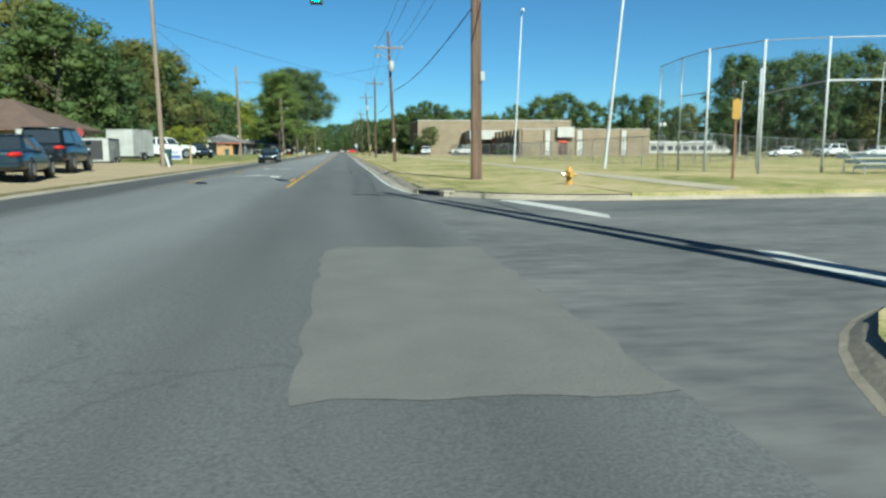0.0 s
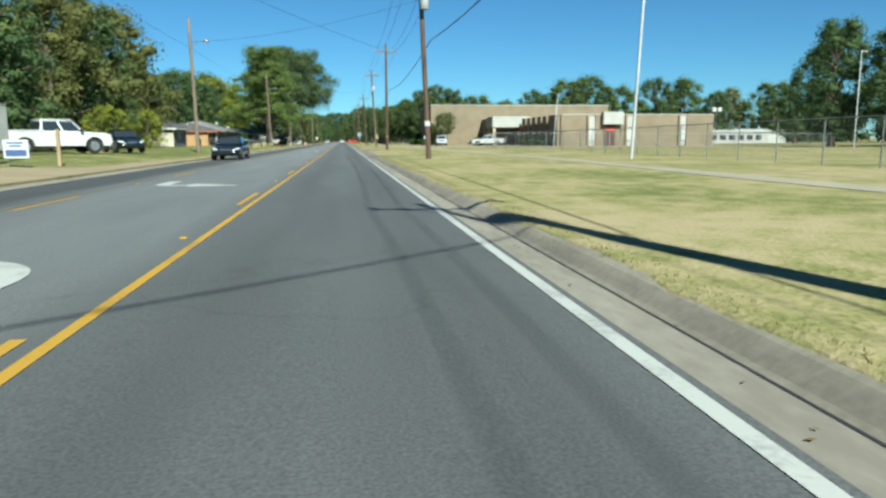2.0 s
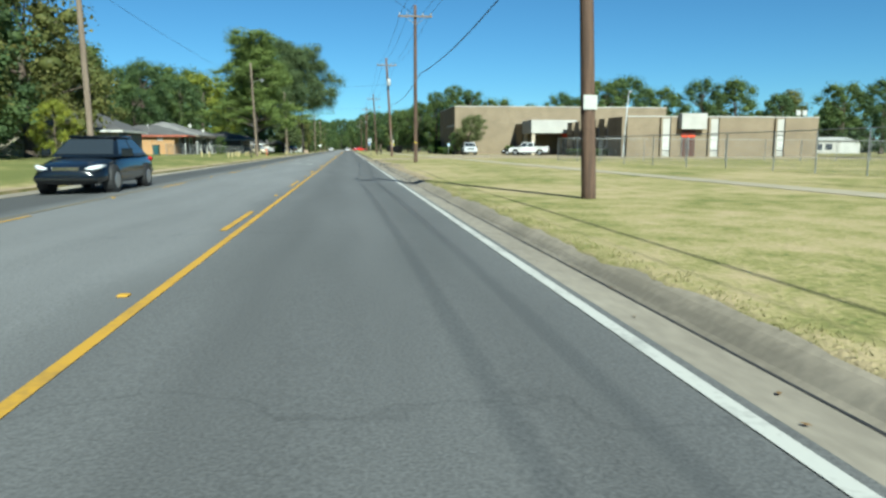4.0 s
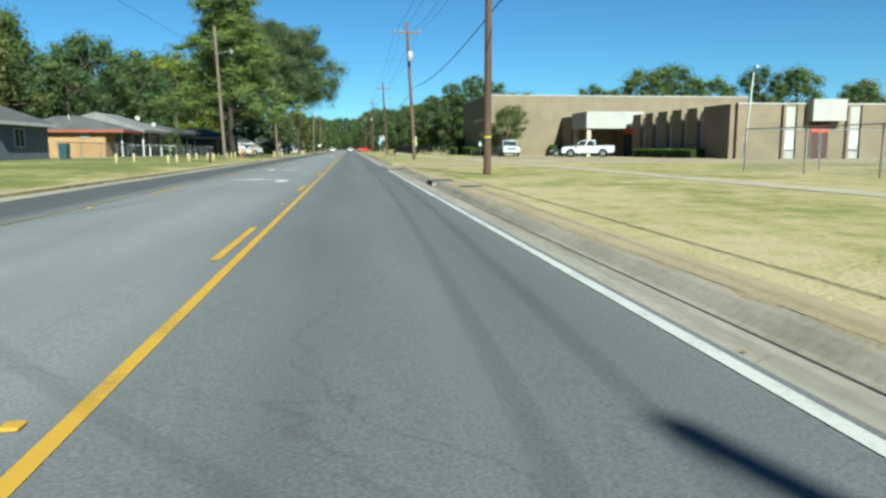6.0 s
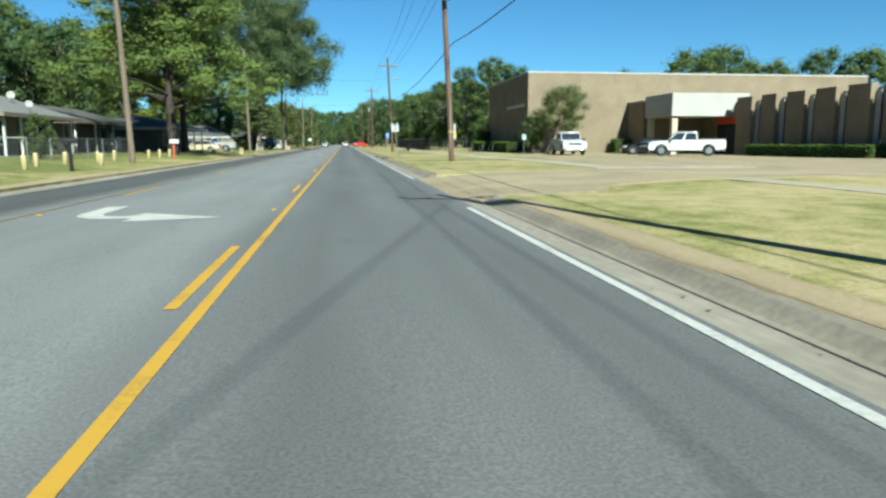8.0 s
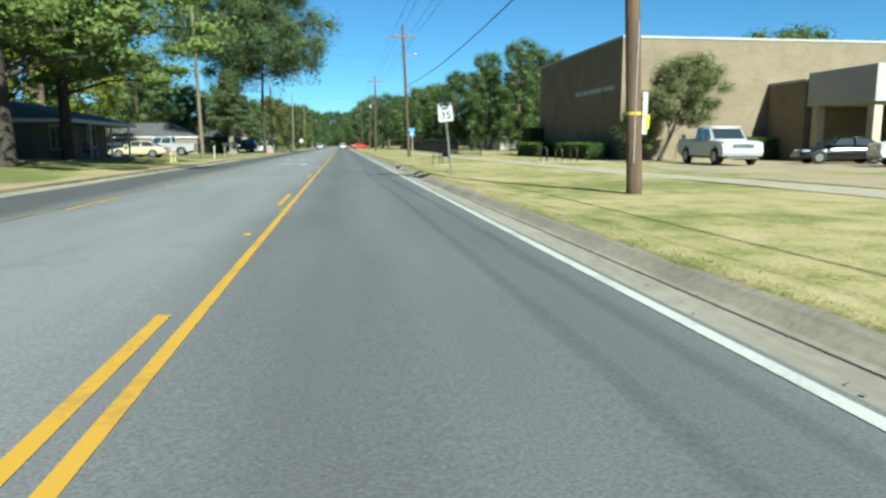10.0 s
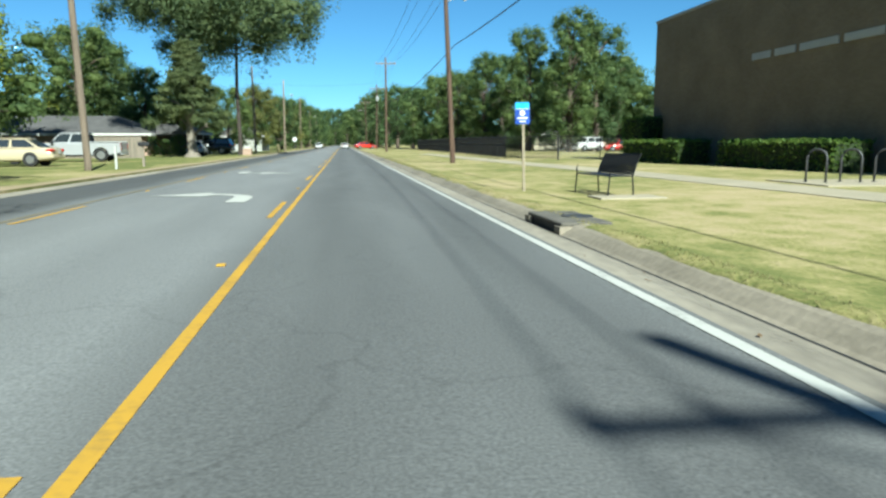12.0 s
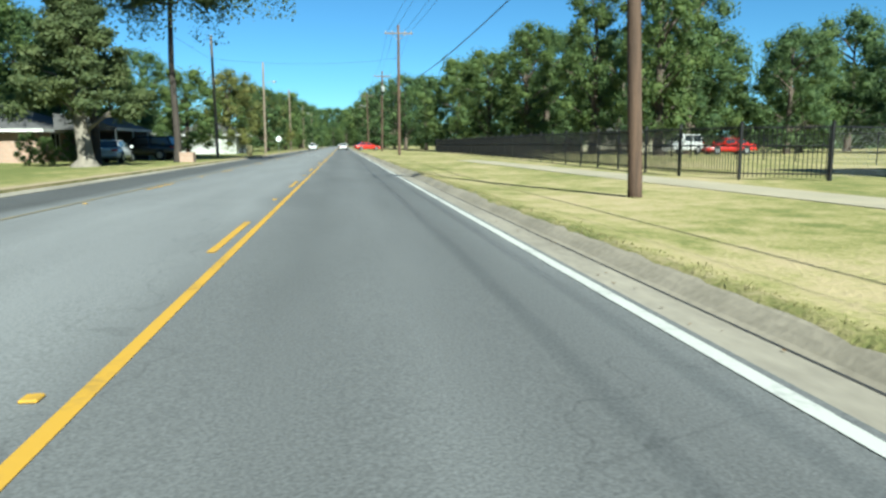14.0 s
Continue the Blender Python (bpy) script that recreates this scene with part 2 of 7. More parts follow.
YELLOW_PAINT = mat("yellow_road_paint", (0.335, 0.194, 0.0189), (0.204, 0.127, 0.0269), 1.6, 22, 0.8, bump=0.1, contrast=(0.3, 0.5))
NEAR_BLACK = mat("near_black", (0.0242, 0.0242, 0.0256), (0.0152, 0.0152, 0.0165), 3, 30, 0.7)
PATCH = mat("asphalt_patch", (0.0991, 0.0965, 0.0894), (0.078, 0.0766, 0.0711), 2, 40, 0.9, bump=0.3)
POLE_WOOD = mat("pole_wood", (0.114, 0.069, 0.0456), (0.0518, 0.0325, 0.0227), 2.2, 30, 0.9, bump=0.5, stretch=(6, 6, 0.4), per_object=0.25)
GREY_WOOD = mat("grey_pole_wood", (0.187, 0.145, 0.107), (0.104, 0.0794, 0.0587), 2.2, 30, 0.9, bump=0.5, stretch=(6, 6, 0.4), per_object=0.2)
GALV = mat("galvanised_steel", (0.276, 0.283, 0.283), (0.193, 0.196, 0.196), 4, 30, 0.45, metal=0.7, bump=0.05)
PALE_PAINT = mat("pale_pole_paint", (0.356, 0.366, 0.366), (0.29, 0.302, 0.302), 2, 20, 0.5, bump=0.05)
BLACK_METAL = mat("black_metal", (0.0138, 0.0138, 0.0152), (0.00828, 0.00828, 0.00894), 5, 40, 0.45, metal=0.2, bump=0.05)
DARK_STEEL = mat("dark_steel", (0.0621, 0.0621, 0.0656), (0.0414, 0.0414, 0.0442), 5, 40, 0.5, metal=0.4, bump=0.05)
WIRE = mat("cable_black", (0.0138, 0.0138, 0.0138), (0.0104, 0.0104, 0.0104), 5, 40, 0.6, bump=0)
CERAMIC = mat("insulator", (0.311, 0.296, 0.276), (0.207, 0.2, 0.187), 5, 30, 0.3, bump=0)
TRANSFORMER = mat("transformer_grey", (0.29, 0.304, 0.304), (0.227, 0.235, 0.235), 3, 30, 0.5, bump=0.05)
BRICK = brick_mat("tan_brick", (0.190, 0.149, 0.100), (0.158, 0.125, 0.085), (0.182, 0.153, 0.112))
ORANGE_BRICK = brick_mat("orange_brick", (0.335, 0.194, 0.0808), (0.281, 0.15, 0.062), (0.269, 0.215, 0.15))
PINK_BRICK = brick_mat("pink_brick", (0.296, 0.194, 0.146), (0.248, 0.162, 0.119), (0.258, 0.227, 0.194))
STUCCO = mat("grey_concrete_panel", (0.323, 0.315, 0.29), (0.269, 0.261, 0.24), 0.8, 30, 0.85, bump=0.1)
WHITE_PANEL = mat("white_panel", (0.366, 0.366, 0.344), (0.296, 0.296, 0.281), 0.8, 20, 0.6, bump=0.03)
CREAM = mat("cream_siding", (0.366, 0.335, 0.253), (0.312, 0.281, 0.204), 0.8, 20, 0.7, bump=0.05)
# blue-grey holds the shade on the cream house's other walls
SHADE_SIDING = mat("shade_siding", (0.108, 0.124, 0.146), (0.0808, 0.0938, 0.113), 0.8, 20, 0.7, bump=0.05)
DARK_WALL = mat("dark_siding", (0.111, 0.0965, 0.0828), (0.0759, 0.069, 0.0621), 0.8, 20, 0.8, bump=0.05)
FENCE_WOOD = mat("weathered_boards", (0.172, 0.147, 0.117), (0.120, 0.101, 0.079), 1.4, 24, 0.9, bump=0.3, stretch=(4, 4, 0.6), per_object=0.15)
SHINGLE = mat("grey_shingles", (0.078, 0.0752, 0.0752), (0.0458, 0.0447, 0.0458), 1.2, 14, 0.9, bump=0.4)
SHINGLE_B = mat("brown_shingles", (0.0965, 0.062, 0.0458), (0.062, 0.0404, 0.0323), 1.2, 14, 0.9, bump=0.4)
SHINGLE_L = mat("light_grey_shingles", (0.146, 0.142, 0.14), (0.102, 0.0991, 0.0965), 1.2, 14, 0.9, bump=0.4)
TRIM_RED = mat("red_brown_fascia", (0.235, 0.069, 0.038), (0.18, 0.0518, 0.0311), 1.5, 20, 0.6, bump=0.05)
TRIM_WHITE = mat("white_trim", (0.419, 0.415, 0.393), (0.356, 0.35, 0.328), 1.5, 20, 0.6, bump=0.03)
CANOPY_RED = mat("red_door_header", (0.518, 0.0621, 0.0207), (0.428, 0.0483, 0.0173), 1.5, 20, 0.5, bump=0.02)
DOOR_DARK = mat("dark_door", (0.069, 0.0311, 0.0207), (0.0483, 0.0207, 0.0152), 1.5, 20, 0.45, bump=0.03)
HYDRANT_Y = mat("hydrant_yellow", (0.344, 0.199, 0.0377), (0.269, 0.15, 0.0269), 6, 40, 0.45, bump=0.08)
BOLLARD_Y = mat("bollard_yellow", (0.366, 0.312, 0.162), (0.281, 0.231, 0.108), 4, 30, 0.7, bump=0.1)
RUBBER = mat("tyre_rubber", (0.0152, 0.0152, 0.0152), (0.0104, 0.0104, 0.0104), 6, 40, 0.85, bump=0.1)
RIM = mat("alloy_rim", (0.38, 0.387, 0.394), (0.29, 0.296, 0.304), 6, 40, 0.3, metal=0.8, bump=0.02)
CHROME = mat("chrome", (0.483, 0.483, 0.497), (0.414, 0.414, 0.428), 6, 40, 0.12, metal=1.0, bump=0)
LAMP_CLEAR = mat("headlight_lens", (0.518, 0.532, 0.538), (0.414, 0.428, 0.435), 6, 40, 0.1, bump=0)
LAMP_RED = mat("tail_light", (0.345, 0.0138, 0.0104), (0.242, 0.0104, 0.0069), 6, 40, 0.15, bump=0)
TRIM_BLACK = mat("black_plastic", (0.0207, 0.0207, 0.0214), (0.0138, 0.0138, 0.0145), 6, 40, 0.6, bump=0.05)
GLASS, WINDOW_GLASS = glass_mat("car_glass"), glass_mat("window_glass", (0.03, 0.035, 0.045))
BARK = mat("bark", (0.0929, 0.069, 0.0518), (0.0449, 0.0345, 0.0262), 2, 16, 0.95, bump=0.9, stretch=(3, 3, 0.6))
BARK_DARK = mat("dark_bark", (0.0483, 0.038, 0.0311), (0.0242, 0.0193, 0.0158), 2, 16, 0.95, bump=0.9, stretch=(3, 3, 0.6))
LEAF_C = leaf_mat("leaves_cypress", (0.088, 0.115, 0.046), (0.062, 0.084, 0.038), (0.128, 0.150, 0.058))
LEAF_E = leaf_mat("leaves_blue_green", (0.098, 0.138, 0.060), (0.070, 0.104, 0.050), (0.138, 0.174, 0.070))
BARK_PALE = mat("pale_bark", (0.187, 0.162, 0.131), (0.131, 0.114, 0.0929), 1.2, 16, 0.95, bump=0.7, stretch=(3, 3, 0.5))
LEAF = leaf_mat("leaves_green", (0.089, 0.131, 0.040), (0.056, 0.091, 0.033), (0.132, 0.171, 0.052))
LEAF_D = leaf_mat("leaves_dark", (0.075, 0.118, 0.045), (0.050, 0.087, 0.040), (0.114, 0.162, 0.057))
LEAF_Y = leaf_mat("leaves_yellow_green", (0.21, 0.237, 0.0367), (0.15, 0.191, 0.0341), (0.315, 0.315, 0.042))
LEAF_O = leaf_mat("leaves_olive", (0.128, 0.140, 0.042), (0.092, 0.108, 0.035), (0.185, 0.178, 0.056))
PINE = leaf_mat("pine_needles", (0.135, 0.185, 0.050), (0.085, 0.122, 0.036), (0.190, 0.240, 0.066))
LEAF_T = leaf_mat("leaves_pale_olive", (0.135, 0.158, 0.062), (0.095, 0.112, 0.046), (0.185, 0.195, 0.080))
HEDGE = leaf_mat("hedge_leaves", (0.0645, 0.116, 0.0206), (0.0447, 0.0894, 0.0179), (0.129, 0.181, 0.0344))


def car_paint(name, c, rough=0.22, metal=0.0):
    m = mat(name, c, tuple(k * 0.93 for k in c), 2, 60, rough, metal=metal, bump=0, spec=0.6)
    p = m.node_tree.nodes["Principled BSDF"]
    p.inputs["Coat Weight"].default_value, p.inputs["Coat Roughness"].default_value = 0.4, 0.08
    return m


# ---- building blocks ----
def link(name, bm, material, parent=None, label="", smooth=False):
    me = bpy.data.meshes.new(name)
    if smooth:
        for fa in bm.faces:
            fa.smooth = True
    bm.to_mesh(me)
    bm.free()
    for mm in (material if isinstance(material, (list, tuple)) else [material]):
        me.materials.append(mm)
    ob = new(name, me)
    if parent:
        ob.parent = parent
    if label:
        ob["label"] = label
    return ob


def part(name, bm, material, parent, label="", smooth=False):
    return link(name, bm, material, parent, label, smooth)


def thing(name, m, label, category, group="", kind=""):
    ob = new(name)
    ob.matrix_basis = m
    ob.empty_display_size = 0.2
    return tagged(ob, label, category, group, kind)


def box(bm, x0, y0, z0, x1, y1, z1, bevel=0.0, m=None):
    r = bmesh.ops.create_cube(bm, size=1.0)
    vs = r["verts"]
    for v in vs:
        v.co = Vector(((x0 + x1) / 2 + v.co.x * (x1 - x0), (y0 + y1) / 2 + v.co.y * (y1 - y0), (z0 + z1) / 2 + v.co.z * (z1 - z0)))
        if m is not None:
            v.co = m @ v.co
    if bevel:
        es = list({e for v in vs for e in v.link_edges})
        bmesh.ops.bevel(bm, geom=es, offset=bevel, segments=1, affect="EDGES")
    return bm


def boxm(*a, bevel=0.0, m=None):
    return box(bmesh.new(), *a, bevel=bevel, m=m)


def tube(bm, pts, rads, n=8, caps=True):
    """A round bar through points, with a radius at each."""
    rings = []
    for i, p in enumerate(pts):
        p = Vector(p)
        d = (Vector(pts[min(i + 1, len(pts) - 1)]) - Vector(pts[max(i - 1, 0)])).normalized()
        u = d.cross(Vector((0, 0, 1)) if abs(d.z) < 0.9 else Vector((1, 0, 0))).normalized()
        w = d.cross(u)
        r = rads[i] if isinstance(rads, (list, tuple)) else rads
        rings.append([bm.verts.new(p + r * (math.cos(2 * math.pi * k / n) * u + math.sin(2 * math.pi * k / n) * w)) for k in range(n)])
    for a, b in zip(rings, rings[1:]):
        for k in range(n):
            bm.faces.new((a[k], a[(k + 1) % n], b[(k + 1) % n], b[k]))
    if caps:
        bm.faces.new(rings[0][::-1])
        bm.faces.new(rings[-1])
    return bm


def tubem(pts, rads, n=8):
    return tube(bmesh.new(), pts, rads, n)


def prism(bm, outline, y0, y1, axis="y"):
    """An outline in the plane across an axis, pulled along it."""
    def put(a, b, t):
        return {"y": (a, t, b), "x": (t, a, b), "z": (a, b, t)}[axis]
    A = [bm.verts.new(put(a, b, y0)) for a, b in outline]
    B = [bm.verts.new(put(a, b, y1)) for a, b in outline]
    n = len(outline)
    bm.faces.new(A)
    bm.faces.new(B[::-1])
    for k in range(n):
        bm.faces.new((A[k], B[k], B[(k + 1) % n], A[(k + 1) % n]))
    bmesh.ops.recalc_face_normals(bm, faces=bm.faces)
    return bm


def smooth01(a):
    a = min(max(a, 0.0), 1.0)
    return a * a * (3 - 2 * a)


# Places across the road: crown at x = -3.6, kerbs at -8.0 and 1.93.
ROAD_L, ROAD_R, KERB_R, CROWN = -8.0, 1.58, 1.93, -3.6
CROSS_0, CROSS_1 = 4.95, 14.4


def road_z(x):
    return -0.02 * abs(x - CROWN)


def land_z(x, y):
    """Height of the ground beside the road."""
    if x > 0:
        rise = 0.05 * smooth01((x - 2.25) / 8) - 0.07 * smooth01((x - 2.3) / 1.0) * smooth01((y - 138) / 8) * (1 - smooth01((y - 186) / 30)) - 0.005 * min(max(x - 12, 0.0), 45.0)
        return 0.02 + rise + 0.03 * smooth01((x - 9) / 12) * smooth01((y - 95) / 50)
    return 0.02 + 0.34 * smooth01((-8.3 - x) / 7) * (1 - 1.3 * smooth01((y - 160) / 22))


def drive_z(x, y):
    """The driveway apron, which runs down to the gutter."""
    return -0.105 + (land_z(x, y) + 0.135) * smooth01((x - 1.68) / 2.4)


# ---- ground, road, kerbs, walks ----
def ground_sheet():
    xs = [-900, -500, -250, -120, -70, -45, -32, -24, -19, -16, -14, -12.5, -11, -10, -9.2, -8.7, -8.36, -8.35, 2.255, 2.265, 2.6, 3, 3.7, 4.4, 5.2, 6.3, 6.53, 6.54, 7.4, 8.6, 10, 11.5, 13, 15, 17, 19, 21, 24, 30, 40, 60, 90, 150, 300, 600, 900]
    ys = [-300, -120, -50, -20, -8, 0.4, 0.6, CROSS_0 - 0.21, CROSS_0 - 0.2, 8, 15.19, 15.2, 17.8, 19.65, 19.66, 22] + sorted(list(range(28, 280, 6)) + [111.45, 111.55, 120.45, 120.55]) + [290, 320, 370, 450, 600, 900, 1600]
    bm = bmesh.new()
    grid = []
    for y in ys:
        row = []
        for x in xs:
            z = land_z(x, y)
            if -8.355 < x < 2.26:
                z = -0.35
            if CROSS_0 - 0.205 < y < 15.195 and (x > 2.25 or x < -8.3):
                z = -0.35
            if 2.25 < x < 6.535 and (15.195 < y < 19.655 or 0.5 < y < CROSS_0):
                z = -0.35
            if 2.25 < x < 4.45 and 111.5 < y < 120.5:
                z = -0.35
            row.append(bm.verts.new((x, y, z)))
        grid.append(row)
    for a, b in zip(grid, grid[1:]):
        for k in range(len(xs) - 1):
            bm.faces.new((a[k], a[k + 1], b[k + 1], b[k]))
    return tagged(link("ground", bm, LAWN, smooth=False), "dry mown lawn, straw-yellow and green", "ground", kind="structure")


def strip(bm, x0, x1, y0, y1, z, step=40.0, dx=None):
    """A flat strip along the road, following z(x)."""
    n = max(1, int((y1 - y0) / step))
    cols = [x0, x1] if dx is None else [x0 + (x1 - x0) * k / dx for k in range(dx + 1)]
    rows = []
    for i in range(n + 1):
        y = y0 + (y1 - y0) * i / n
        rows.append([bm.verts.new((x, y, z(x))) for x in cols])
    for a, b in zip(rows, rows[1:]):
        for k in range(len(cols) - 1):
            bm.faces.new((a[k], a[k + 1], b[k + 1], b[k]))
    return bm


ground_sheet()
bm = bmesh.new()
xs = [ROAD_L, -6.5, -5, CROWN, -2, -0.5, 1.0, ROAD_R]
rows = []
for y in (-300, -50, 0, 50, 100, 150, 200, 300, 500, 900):
    rows.append([bm.verts.new((x, y, road_z(x))) for x in xs])
for a, b in zip(rows, rows[1:]):
    for k in range(len(xs) - 1):
        bm.faces.new((a[k], a[k + 1], b[k + 1], b[k]))
tagged(link("road", bm, ASPHALT), "worn grey asphalt road with turn lane", "road", kind="structure")

# the side street, with its rounded kerb corner
bm = bmesh.new()
CX, CY, CR = 6.53, 19.65, 4.6
arc = [(CX - CR * math.cos(t * math.pi / 16), CY - CR * math.sin(t * math.pi / 16)) for t in range(9)]
pts = [(ROAD_R, CROSS_0), (220, CROSS_0), (220, 15.1)] + arc[::-1] + [(ROAD_R, 20.5)]
vs = [bm.verts.new((x, y, -0.112)) for x, y in pts]
bm.faces.new(vs)
bmesh.ops.triangulate(bm, faces=bm.faces)
vs = [bm.verts.new(p) for p in ((ROAD_R, -300, -0.112), (2.6, -300, -0.112), (2.6, CROSS_0, -0.112), (ROAD_R, CROSS_0, -0.112))]
bm.faces.new(vs)
vs = [bm.verts.new(p) for p in ((2.6, 1.8, -0.112), (6.0, 4.6, -0.112), (6.0, CROSS_0, -0.112), (2.6, CROSS_0, -0.112))]
bm.faces.new(vs)
vs = [bm.verts.new(p) for p in ((-220, CROSS_0, -0.09), (ROAD_L, CROSS_0, -0.09), (ROAD_L, 15.2, -0.09), (-220, 15.2, -0.09))]
bm.faces.new(vs)
vs = [bm.verts.new(p) for p in ((ROAD_R - 0.01, 14.0, -0.117), (2.2, 14.0, -0.117), (2.0, 22.4, -0.117), (ROAD_R - 0.01, 22.4, -0.117))]
bm.faces.new(vs)
tagged(link("side_street", bm, mat("side_asphalt", (0.112, 0.111, 0.106), (0.047, 0.048, 0.049), 0.5, 6, 0.88, bump=0.3, stretch=(0.4, 1, 1), contrast=(0.36, 0.66))), "grey asphalt side street at the junction", "road", kind="structure")


def kerb_run(name, path, label):
    """A concrete kerb with a rounded top edge, along a path of x, y, z of its foot."""
    prof = [(-0.02, -0.02), (0.0, 0.0), (0.05, 0.018), (0.12, 0.064), (0.19, 0.104), (0.26, 0.128), (0.33, 0.138), (0.37, 0.138), (0.38, 0.10)]
    bm = bmesh.new()
    rings = []
    for i, p in enumerate(path):
        d = Vector(path[min(i + 1, len(path) - 1)]) - Vector(path[max(i - 1, 0)])
        out = Vector((d.y, -d.x, 0)).normalized()
        rings.append([bm.verts.new((p[0] + out.x * a, p[1] + out.y * a, p[2] + h)) for a, h in prof])
    for a, b in zip(rings, rings[1:]):
        for k in range(len(prof) - 1):
            bm.faces.new((a[k], b[k], b[k + 1], a[k + 1]))
    return tagged(link(name, bm, CONCRETE), label, "kerb", kind="structure")


# gutter pan and kerbs, broken at the driveway and the inlets
bm = bmesh.new()
strip(bm, ROAD_R, KERB_R + 0.01, 20.4, 900, lambda x: -0.108, 60)
strip(bm, -8.36, ROAD_L, CROSS_1 + 0.4, 900, lambda x: -0.082 + 0.1 * (ROAD_L - x), 60)
vs = [bm.verts.new(p) for p in ((ROAD_R, 20.4, -0.108), (2.03, 18.3, -0.108), (KERB_R + 0.01, 20.4, -0.108))]
bm.faces.new(vs)
tagged(link("gutter", bm, GUTTER), "stained concrete gutter beside the asphalt", "gutter", kind="structure")
DRIVE_0, DRIVE_1 = 111.5, 120.5
bm = bmesh.new()
for a, b in ((22, DRIVE_0), (DRIVE_1, 420)):
    strip(bm, 1.905, 1.928, a, b, lambda x: -0.104, 60)
tagged(link("kerb_joint", bm, NEAR_BLACK), "dark open joint between gutter and kerb", "kerb", kind="structure")
INLETS = (95.4, 156.4)


def straight(y0, y1):
    """A straight kerb; its ends turn in at the driveway."""
    out = [(KERB_R, y0 + (y1 - y0) * k / 6, -0.11) for k in range(7)]
    if y1 == DRIVE_0:
        out = out[:-1] + [(KERB_R, y1 - 0.55, -0.11), (1.97, y1 - 0.2, -0.11), (2.15, y1 + 0.02, -0.11), (2.5, y1 + 0.08, -0.11), (4.5, y1 + 0.1, -0.112)]
    if y0 == DRIVE_1:
        out = [(4.5, y0 - 0.1, -0.112), (2.5, y0 - 0.08, -0.11), (2.15, y0 - 0.02, -0.11), (1.97, y0 + 0.2, -0.11), (KERB_R, y0 + 0.55, -0.11)] + out[1:]
    return out


corner = [(x, y, -0.11) for x, y in arc[::-1]]
kerb_run("kerb_1", [(220, CROSS_1 + 0.65, -0.11), (9.0, CROSS_1 + 0.65, -0.11)] + corner + [(KERB_R, 21, -0.11), (KERB_R, 22, -0.11)], "rounded concrete kerb at the street corner")
runs = [(22, INLETS[0] - 0.8), (INLETS[0] + 0.8, DRIVE_0), (DRIVE_1, INLETS[1] - 0.8), (INLETS[1] + 0.8, 900)]
for i, (a, b) in enumerate(runs):
    kerb_run("kerb_%d" % (i + 2), straight(a, b), "weathered concrete kerb along the lawn")
near_corner = [(4.8 - 2.87 * math.cos(k * math.pi / 24), 0.6 + 4.1 * math.sin(k * math.pi / 24), -0.11) for k in range(13)]
kerb_run("kerb_6", [(1.93, -300, -0.11)] + near_corner + [(220, 4.75, -0.11)], "concrete kerb at the near street corner")
# lawn corner inside the rounded kerb
bm = bmesh.new()
inner = [(CX - (CR - 0.19) * math.cos(t * math.pi / 16), CY - (CR - 0.19) * math.sin(t * math.pi / 16), 0.025) for t in range(9)]
vs = [bm.verts.new(p) for p in inner + [(6.56, 15.24, 0.03), (6.56, 19.7, 0.04)]]
bm.faces.new(vs[::-1])
vs = [bm.verts.new(p) for p in [(2.12, 19.6, 0.025), (6.56, 19.6, 0.04), (6.56, 19.8, 0.04), (2.12, 22, 0.022)]]
bm.faces.new(vs)
vs = [bm.verts.new(p) for p in ((2.10, 0.4, 0.02), (6.56, 0.4, 0.03), (6.56, 4.55, 0.03)) + tuple((4.8 - 2.68 * math.cos(k * math.pi / 16), 0.6 + 3.91 * math.sin(k * math.pi / 16), 0.02) for k in range(8, 0, -1))]
bm.faces.new(vs)
bmesh.ops.recalc_face_normals(bm, faces=bm.faces)
for fa in bm.faces:
    if fa.normal.z < 0:
        fa.normal_flip()
tagged(link("verge", bm, LAWN), "lawn inside the rounded street corner", "grass", kind="structure")

# storm drain inlets in the kerb
STAINED = mat("dark_weathered_concrete", (0.102, 0.0929, 0.0779), (0.0664, 0.0602, 0.0513), 2.5, 20, 0.9, bump=0.3)


def drain_inlet(m, slab, what):
    t = thing("storm_drain", m, "concrete kerb inlet with dark opening and cast lid", "storm drain", "storm drains")
    bm = boxm(0.03, -0.80, 0.127, 0.72, 0.80, 0.172, bevel=0.012)
    part("top_slab", bm, slab, t, what)
    part("cheek", boxm(0.0, -0.85, -0.1, 0.16, -0.62, 0.127), CONCRETE, t)
    part("cheek", boxm(0.0, 0.62, -0.1, 0.16, 0.85, 0.127), CONCRETE, t)
    # solid block; its near-black colour paints the shade inside the inlet
    part("opening", boxm(0.05, -0.62, -0.12, 0.4, 0.62, 0.124), NEAR_BLACK, t, "solid block coloured as the inlet's dark hollow")
    part("lid", tubem([(0.52, 0, 0.172), (0.52, 0, 0.184)], 0.22, 20), DARK_STEEL, t, "round cast-iron lid")
    return t


for y in INLETS:
    drain_inlet(pose(KERB_R, y, -0.135), STAINED, "dark stained concrete slab")
drain_inlet(pose(2.17, 18.0, -0.15, 0, 0, 21), CONCRETE, "pale concrete slab")
t = thing("manhole_cover", pose(2.58, 91.5, 0.034), "dark cast-iron access cover in bare earth", "manhole")
part("frame", tubem([(0, 0, -0.02), (0, 0, 0.006)], 0.35, 24), CONCRETE, t)
part("cover", tubem([(0, 0, 0.004), (0, 0, 0.018)], 0.32, 24), NEAR_BLACK, t)


# paint on the road
def paint_piece(name, bm, material, label):
    return tagged(link(name, bm, material), label, "road marking", kind="structure")


